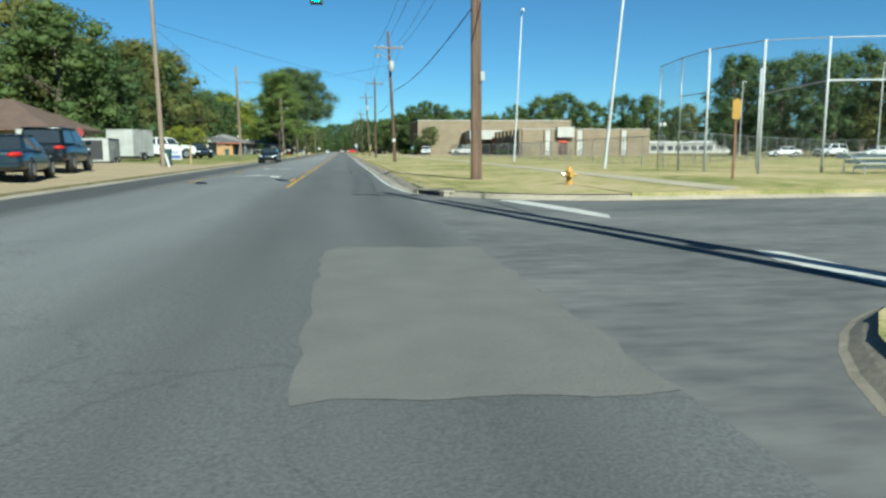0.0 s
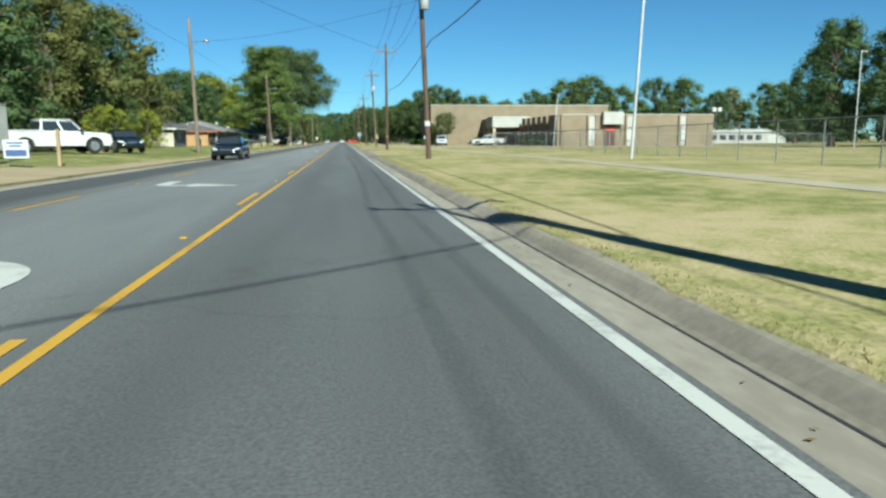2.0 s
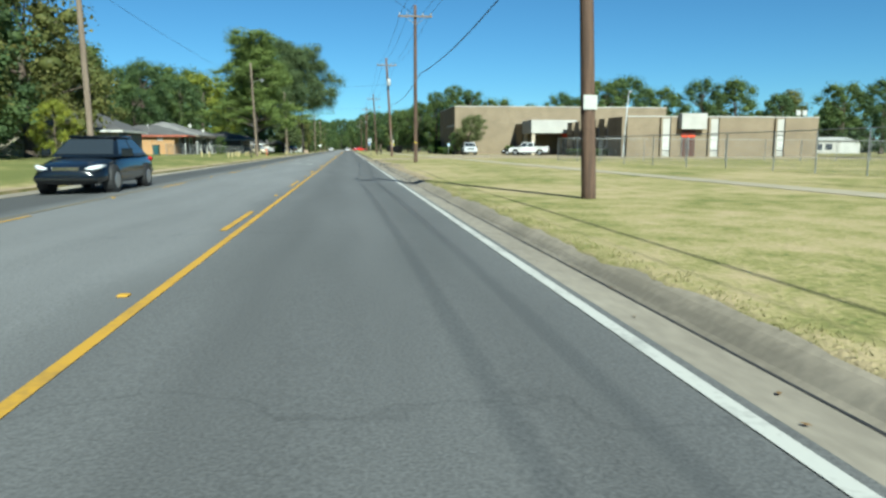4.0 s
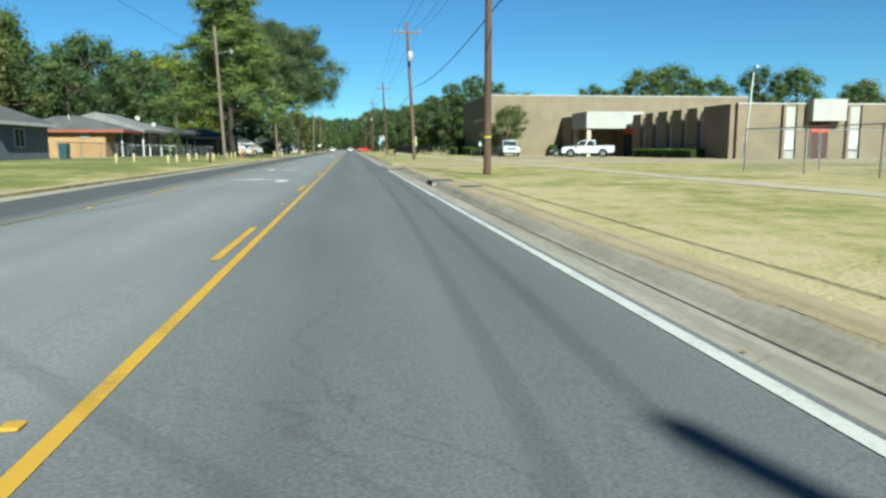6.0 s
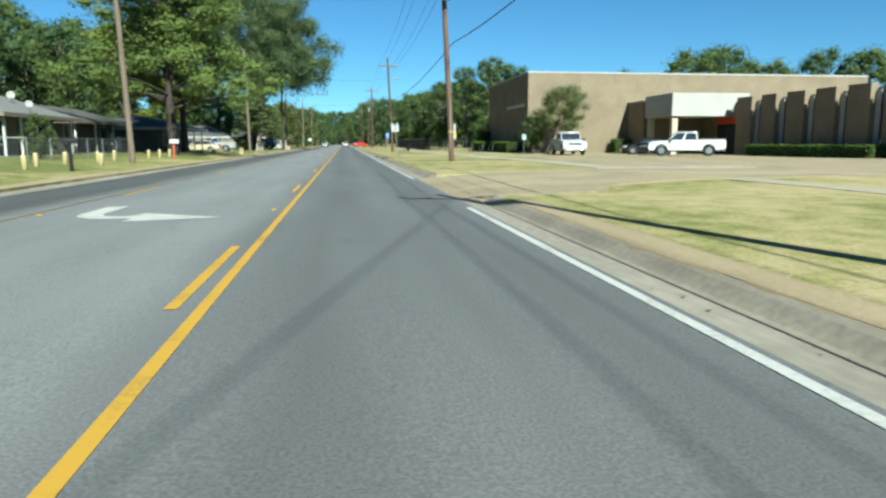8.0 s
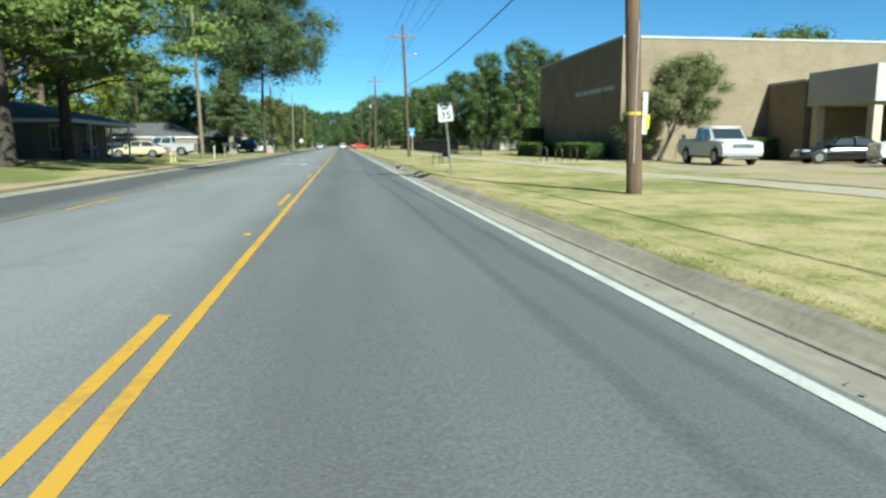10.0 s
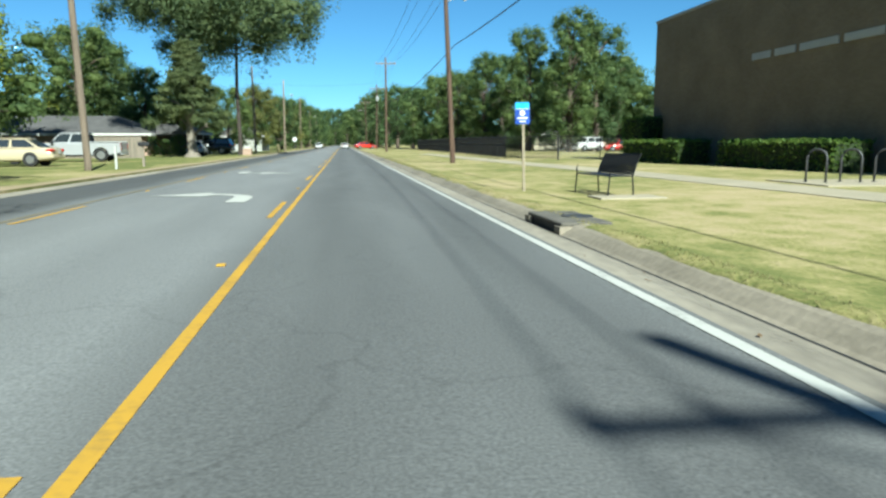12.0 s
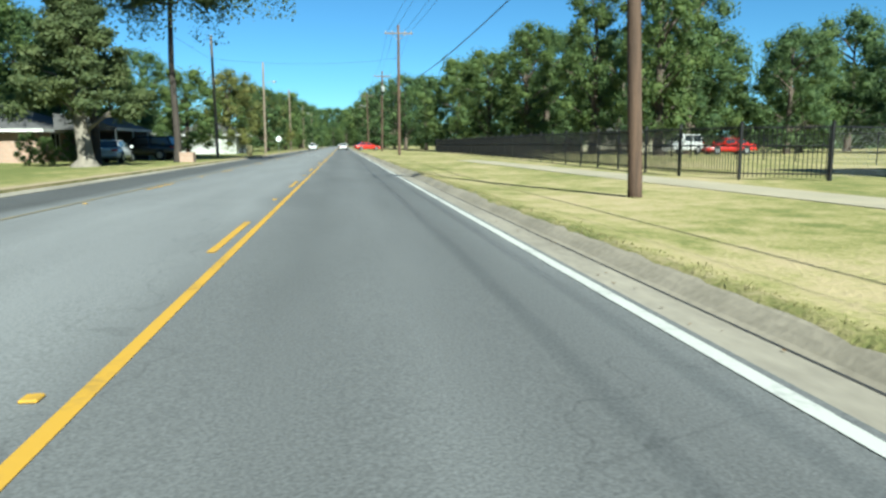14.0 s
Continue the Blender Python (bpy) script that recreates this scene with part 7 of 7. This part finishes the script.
def mailbox(x, y, post, box_m, label):
    t = thing("mailbox", pose(x, y, land_z(x, y)), label, "mailbox", "mailboxes")
    part("post", boxm(-0.05, -0.05, -0.2, 0.05, 0.05, 0.95), post, t)
    pr = [(-0.1, 0.0), (0.1, 0.0), (0.1, 0.12)] + [(0.1 * math.cos(radians(a)), 0.12 + 0.1 * math.sin(radians(a))) for a in (30, 60, 90, 120, 150)] + [(-0.1, 0.12)]
    bm = prism(bmesh.new(), pr, -0.0, 0.5, "x")
    bmesh.ops.translate(bm, verts=bm.verts, vec=(-0.2, 0, 0.95))
    b = part("box", bm, box_m, t)
    part("flag", boxm(0.0, 0.105, 1.05, 0.14, 0.115, 1.09), LAMP_RED, b)
    return t


mailbox(-10.2, 124.0, BLACK_METAL, BLACK_METAL, "black mailbox on a dark post")
mailbox(-10.35, 139.8, mat("red_painted_wood", (0.331, 0.0759, 0.0276), (0.249, 0.0552, 0.0207), 4, 30, 0.7), TRIM_WHITE, "white mailbox on a red-brown post")
mailbox(-10.1, 182.0, FENCE_WOOD, BLACK_METAL, "dark mailbox on a wooden post")
t = thing("utility_box", pose(-9.9, 163.3, land_z(-9.9, 163)), "yellow plastic utility marker box at the kerb", "utility box")
part("body", boxm(-0.17, -0.14, -0.05, 0.17, 0.14, 0.52, bevel=0.03), BOLLARD_Y, t)
part("lid", boxm(-0.185, -0.155, 0.5, 0.185, 0.155, 0.58, bevel=0.03), BOLLARD_Y, t)
for x, y, h in ((-10.4, 178.9, 0.95),):
    t = thing("marker_post", pose(x, y, land_z(x, y)), "white marker post beside the verge", "post", "white marker posts")
    part("post", boxm(-0.045, -0.045, -0.2, 0.045, 0.045, h, bevel=0.01), WHITE_PANEL, t)
    part("cap", boxm(-0.055, -0.055, h - 0.01, 0.055, 0.055, h + 0.03, bevel=0.01), WHITE_PANEL, t)
t = thing("brick_planter", pose(-9.95, 217.6, land_z(-9.95, 217.6)), "square brick planter beside the road", "planter")
for a in ((-0.4, -0.4, 0.4, -0.28), (-0.4, 0.28, 0.4, 0.4), (-0.4, -0.28, -0.28, 0.28), (0.28, -0.28, 0.4, 0.28)):
    part("wall", boxm(a[0], a[1], -0.1, a[2], a[3], 0.62), PINK_BRICK, t)
part("soil", boxm(-0.28, -0.28, 0.0, 0.28, 0.28, 0.52), DIRT, t)
t = thing("wheelie_bin", pose(-19.4, 123.2, land_z(-19.4, 123)), "teal plastic rubbish bin beside a chain-link fence", "bin")
TEAL = mat("teal_plastic", (0.0138, 0.0552, 0.0587), (0.0104, 0.0414, 0.0449), 4, 30, 0.5, bump=0.03)
part("body", prism(bmesh.new(), [(-0.24, 0.06), (0.24, 0.06), (0.30, 0.98), (-0.30, 0.98)], -0.3, 0.3), TEAL, t)
part("lid", boxm(-0.33, -0.34, 0.98, 0.33, 0.33, 1.05, bevel=0.02), TEAL, t)
for sx in (-1, 1):
    part("wheel", tubem([(sx * 0.2, 0.3, 0.1), (sx * 0.27, 0.3, 0.1)], 0.1, 12), RUBBER, t)
t2 = copy_thing(t, pose(-11.0, 46.2, land_z(-11, 46) + 0.01))
tagged(t2, "dark green rubbish bin beside a wooden pole", "bin")


OLD_PANEL = mat("scuffed_white_panel", (0.345, 0.345, 0.331), (0.227, 0.225, 0.207), 1.2, 14, 0.6, bump=0.05)


t = thing("red_sign", pose(-13.6, 39.2, land_z(-13.6, 39.2)), "red eight-sided sign on a steel post", "road sign")
part("post", boxm(-0.03, -0.02, -0.2, 0.03, 0.02, 2.0), GALV, t)
part("plate", prism(bmesh.new(), [(0.25 * math.cos(radians(22.5 + 45 * k)), 1.72 + 0.25 * math.sin(radians(22.5 + 45 * k))) for k in range(8)], -0.032, -0.024), mat("faded_red_paint", (0.20, 0.028, 0.024), (0.13, 0.02, 0.018), 5, 30, 0.7, bump=0.02), t)
t = thing("stake", pose(-10.35, 44.2, land_z(-10.35, 44.2), 0, -14, 0), "pale leaning stake beside a wooden pole", "post")
part("post", boxm(-0.06, -0.03, -0.2, 0.06, 0.03, 0.85, bevel=0.01), TRIM_WHITE, t)

t = thing("stake", pose(-10.9, 53.0, land_z(-10.9, 53)), "tan wooden stake upright in the verge", "post")
part("post", boxm(-0.06, -0.06, -0.2, 0.06, 0.06, 1.4, bevel=0.012), mat("raw_timber", (0.30, 0.225, 0.125), (0.22, 0.16, 0.09), 2, 24, 0.85, stretch=(3, 3, 0.5)), t)
t = thing("yard_sign", pose(-11.45, 50.7, land_z(-11.4, 50.7), 0, 0, -4), "white-framed blue and white yard sign on wire legs", "sign")
board = part("board", boxm(-0.43, -0.012, 0.32, 0.43, 0.012, 0.97, bevel=0.004), SIGN_WHITE, t)
BLUE_INK = mat("blue_print", (0.06, 0.09, 0.20), (0.045, 0.07, 0.16), 6, 40, 0.6, bump=0)
part("panel", boxm(-0.36, -0.017, 0.39, 0.36, -0.0125, 0.62), BLUE_INK, board)
for a, b, za in ((-0.3, 0.28, 0.83), (-0.22, 0.2, 0.72)):
    part("print", boxm(a, -0.0165, za, b, -0.0125, za + 0.06), BLUE_INK, board)
for sx in (-0.3, 0.3):
    part("leg", tubem([(sx, 0, -0.15), (sx, 0, 0.33)], 0.008, 6), GALV, t)

# far verge: yellow posts and a round sign
for k in range(2):
    x, y = -8.75, 236.6 + 1.9 * k
    t = thing("bollard", pose(x, y, land_z(x, y)), "short faded yellow post at the verge", "bollard", "verge posts")
    part("post", tubem([(0, 0, -0.2), (0, 0, 0.95), (0, 0, 1.02)], [0.11, 0.11, 0.07], 12), BOLLARD_Y, t, smooth=True)
t = thing("round_sign", pose(-8.6, 266.0, land_z(-8.6, 266)), "round white sign on a steel post", "road sign")
part("post", tubem([(0, 0, -0.2), (0, 0, 2.1)], 0.03, 8), GALV, t)
part("plate", tubem([(0, -0.05, 1.8), (0, -0.035, 1.8)], 0.36, 24), SIGN_WHITE, t)

# plank fence beside the brick house
t = thing("plank_fence", pose(0, 0, 0), "weathered grey-brown upright plank fence", "fence")
for k in range(46):
    x = -24.2 + k * 0.145
    zz = land_z(x, 209.5)
    part("plank", boxm(x, 209.48 + 0.006 * (k % 3), zz - 0.1, x + 0.136, 209.505 + 0.006 * (k % 3), zz + 1.78 + 0.02 * math.sin(k * 2.3)), FENCE_WOOD, t)
for zr in (0.3, 1.4):
    part("rail", boxm(-24.2, 209.525, land_z(-20, 209) + zr, -17.55, 209.57, land_z(-20, 209) + zr + 0.09), FENCE_WOOD, t)


# white cargo trailers in the dirt yard
def cargo_trailer(m, L, W, H, label, open_side=False, skin=OLD_PANEL):
    FL = 0.32
    t = thing("cargo_trailer", m, label, "trailer", "white trailers")
    part("body", boxm(-W / 2, 0, FL, W / 2, L, FL + H, bevel=0.04), skin, t)
    part("roof", boxm(-W / 2 - 0.02, -0.02, FL + H, W / 2 + 0.02, L + 0.02, FL + 0.05 + H, bevel=0.02), OLD_PANEL, t)
    part("skirt", boxm(-W / 2 + 0.02, 0.05, FL - 0.12, W / 2 - 0.02, L - 0.05, FL), TRIM_BLACK, t)
    for y in (0.0, 0.5, 1.0):
        part("seam", boxm(W / 2 - 0.005, L * (0.2 + 0.3 * y) - 0.015, FL + 0.02, W / 2 + 0.008, L * (0.2 + 0.3 * y) + 0.015, FL - 0.02 + H), STUCCO, t)
    if open_side:
        # the body is closed; a black sheet paints the shaded inside
        part("doorway", boxm(-W * 0.32, -0.012, FL + 0.12, W * 0.32, 0.004, FL - 0.1 + H), TRIM_BLACK, t, "black sheet painting the shade of an open rear doorway")
    for sx in (-1, 1):
        w = part("wheel", tubem([(sx * (W / 2 - 0.02), L * 0.45, 0.27), (sx * (W / 2 + 0.16), L * 0.45, 0.27)], 0.27, 16), RUBBER, t)
        part("rim", tubem([(sx * (W / 2 + 0.155), L * 0.45, 0.27), (sx * (W / 2 + 0.17), L * 0.45, 0.27)], 0.16, 12), RIM, w)
        part("mudguard", boxm(sx * (W / 2) - 0.0, L * 0.45 - 0.42, 0.58, sx * (W / 2 + 0.2), L * 0.45 + 0.42, 0.62), TRIM_BLACK, t)
    part("hitch", tubem([(0, L, FL - 0.04), (0, L + 1.0, FL - 0.04)], 0.05, 6), TRIM_BLACK, t)
    return t


cargo_trailer(pose(-17.0, 40.6, land_z(-17, 41), 0, 0, -84), 2.6, 1.9, 1.5, "white box trailer behind parked cars")
cargo_trailer(pose(-15.1, 45.4, 0.12, 0, 0, 8), 4.2, 1.9, 1.4, "white cargo trailer with rear painted dark as if open", True)
cargo_trailer(pose(-16.25, 54.75, land_z(-16.2, 55), 0, 0, -14), 3.0, 2.05, 1.95, "scuffed white box trailer on sandy dirt")


# long low pale building past the end of the wing
def metal_building():
    x0, x1, y0, y1 = 88.0, 115.3, 195.0, 203.0
    z = land_z(x1, y0) - 0.3
    t = thing("metal_building", pose(0, 0, 0), "long low pale metal building beyond the playing field", "building")
    for a in ((x0, y0, x1, y0 + 0.2), (x0, y1 - 0.2, x1, y1), (x0, y0 + 0.2, x0 + 0.2, y1 - 0.2), (x1 - 0.2, y0 + 0.2, x1, y1 - 0.2)):
        part("wall", boxm(a[0], a[1], z, a[2], a[3], z + 3.1), STUCCO, t)
    bm = bmesh.new()
    prism(bm, [(y0 - 0.35, z + 3.1), (y1 + 0.35, z + 3.1), (y1 + 0.3, z + 3.35), ((y0 + y1) / 2, z + 4.0), (y0 - 0.3, z + 3.35)], 0, x1 - x0 + 0.6)
    bmesh.ops.transform(bm, matrix=Matrix(((0, 1, 0, x0 - 0.3), (1, 0, 0, 0), (0, 0, 1, 0), (0, 0, 0, 1))), verts=bm.verts)
    bmesh.ops.recalc_face_normals(bm, faces=bm.faces)
    part("roof", bm, WHITE_PANEL, t, "pale metal roof")
    for k in range(8):
        xa = x0 + 1.2 + k * 2.5
        win = part("window", boxm(xa, y0 - 0.03, z + 1.1, xa + 1.7, y0 - 0.004, z + 2.4), WINDOW_GLASS, t)
        part("frame", boxm(xa - 0.08, y0 - 0.06, z + 1.0, xa + 1.78, y0 - 0.031, z + 1.1), TRIM_WHITE, win)
    # whiter sheet paints the sunlit end of the wall, beside the greyer length
    part("panel", boxm(x1 - 5.0, y0 - 0.05, z + 0.1, x1 - 0.1, y0 - 0.004, z + 3.05), WHITE_PANEL, t, "wall end painted white for its sunlit look")


metal_building()
t = thing("flood_light", pose(75.0, 158.5, land_z(75, 158.5)), "pair of pale square floodlights on a pole", "flood light")
part("pole", tubem([(0, 0, -0.3), (0, 0, 7.3)], [0.09, 0.06], 8), GALV, t)
part("arm", tubem([(-0.55, -0.05, 6.95), (0.55, -0.05, 6.95)], 0.035, 6), GALV, t)
for sx in (-0.58, 0.58):
    p = part("lamp", boxm(sx - 0.4, -0.3, 6.6, sx + 0.4, -0.06, 7.45, bevel=0.04), WHITE_PANEL, t)
    part("rim", boxm(sx - 0.42, -0.33, 6.58, sx + 0.42, -0.305, 6.62), GALV, p)
for x, y, tn, k, pt in ((62, 92, 80, "sedan", WHITE_CAR), (67, 89, 100, "suv", SILVER), (72, 86, 85, "sedan", WHITE_CAR), (80, 84, 95, "pickup", WHITE_CAR)):
    car(k, pt, on_land(x, y, tn), "pale car parked beyond the ball field")

# grass tufts along the kerb and on the lawn
rng = random.Random(9)
bm = bmesh.new()
for _ in range(6000):
    y = rng.uniform(16, 215)
    x = 2.26 + abs(rng.gauss(0, 0.07))
    if DRIVE_0 - 1 < y < DRIVE_1 + 1.5 or x > 8.6 or y < 22 or 70 < y < 110:
        continue
    z = land_z(x, y)
    h = rng.uniform(0.02, 0.05)
    for _k in range(3):
        a = rng.uniform(0, 6.28)
        dx, dy = math.cos(a) * 0.012, math.sin(a) * 0.012
        lx, ly = rng.gauss(0, 0.03), rng.gauss(0, 0.03)
        ox, oy = rng.gauss(0, 0.04), rng.gauss(0, 0.04)
        bm.faces.new([bm.verts.new(p) for p in ((x + ox - dx, y + oy - dy, z - 0.01), (x + ox + dx, y + oy + dy, z - 0.01), (x + ox + lx, y + oy + ly, z + h))])
GRASS_BLADE = leaf_mat("grass_blades", (0.258, 0.232, 0.103), (0.224, 0.235, 0.0783), (0.318, 0.275, 0.138))
tagged(link("grass_tufts", bm, GRASS_BLADE), "short dry grass tufts behind the kerb", "grass", kind="stuff")

# grass and earth that have crept over the back of the kerb
def kerb_top(x):
    """Height of the rolled kerb at x."""
    a = x - KERB_R
    prof = ((0.0, 0.0), (0.05, 0.018), (0.12, 0.064), (0.19, 0.104), (0.26, 0.128), (0.33, 0.138), (0.60, 0.138))
    for (a0, h0), (a1, h1) in zip(prof, prof[1:]):
        if a0 <= a <= a1:
            return -0.11 + h0 + (h1 - h0) * (a - a0) / (a1 - a0)
    return -0.11


def creep(y0, y1, material, name, label, seed):
    rc = random.Random(seed)
    bm = bmesh.new()
    ring = []
    y = y0
    while y < y1:
        reach = 0.13 + 0.09 * noise.noise(Vector((seed, y * 0.35, 0))) + 0.06 * noise.noise(Vector((seed, y * 1.7, 5))) + rc.uniform(-0.015, 0.015)
        x = 2.27 - max(0.03, reach)
        row = [(x + dx, y, kerb_top(x + dx) + lift) for dx, lift in ((0, -0.012), (0.03, 0.004), (0.09, 0.012))]
        ring.append([bm.verts.new(p) for p in row + [(2.36, y, land_z(2.36, y) + 0.016), (2.7, y, land_z(2.7, y) - 0.004)]])
        y += rc.uniform(0.12, 0.3)
    for a, b in zip(ring, ring[1:]):
        for k in range(4):
            bm.faces.new((a[k], a[k + 1], b[k + 1], b[k])).smooth = True
    bm.normal_update()
    for fa in bm.faces:
        if fa.normal.z < 0:
            fa.normal_flip()
    tagged(link(name, bm, material), label, "verge", kind="structure")


for k, (a, b) in enumerate(((22.2, 72), (110, DRIVE_0 - 0.8), (DRIVE_1 + 0.8, INLETS[1] - 0.9), (INLETS[1] + 0.9, 330))):
    creep(a, b, LAWN, "verge_grass", "dry grass creeping over the kerb", k + 3)
creep(72, INLETS[0] - 0.9, DIRT, "verge_earth", "sandy earth spilling over the kerb", 8)
creep(INLETS[0] + 0.9, 110, DIRT, "verge_earth", "sandy earth spilling over the kerb", 9)

# fallen leaves and grit in the gutter
bm = bmesh.new()
for _ in range(500):
    y = rng.uniform(22, 215)
    x = rng.uniform(1.62, 1.93)
    z = -0.105 if x < 1.94 else land_z(x, y) + 0.012
    if 1.93 < x < 2.3:
        continue
    s_ = rng.uniform(0.010, 0.028)
    a = rng.uniform(0, 6.28)
    u, w = Vector((math.cos(a), math.sin(a), rng.uniform(-.2, .2))) * s_, Vector((-math.sin(a), math.cos(a), rng.uniform(-.2, .2))) * s_ * 0.6
    c = Vector((x, y, z + 0.01))
    bm.faces.new([bm.verts.new(c + k) for k in (u, w, -u, -w)])
tagged(link("fallen_leaves", bm, mat("dead_leaves", (0.152, 0.0894, 0.0345), (0.0759, 0.0483, 0.0242), 5, 40, 0.9, bump=0)), "scattered brown fallen leaves in the gutter", "leaves", kind="stuff")
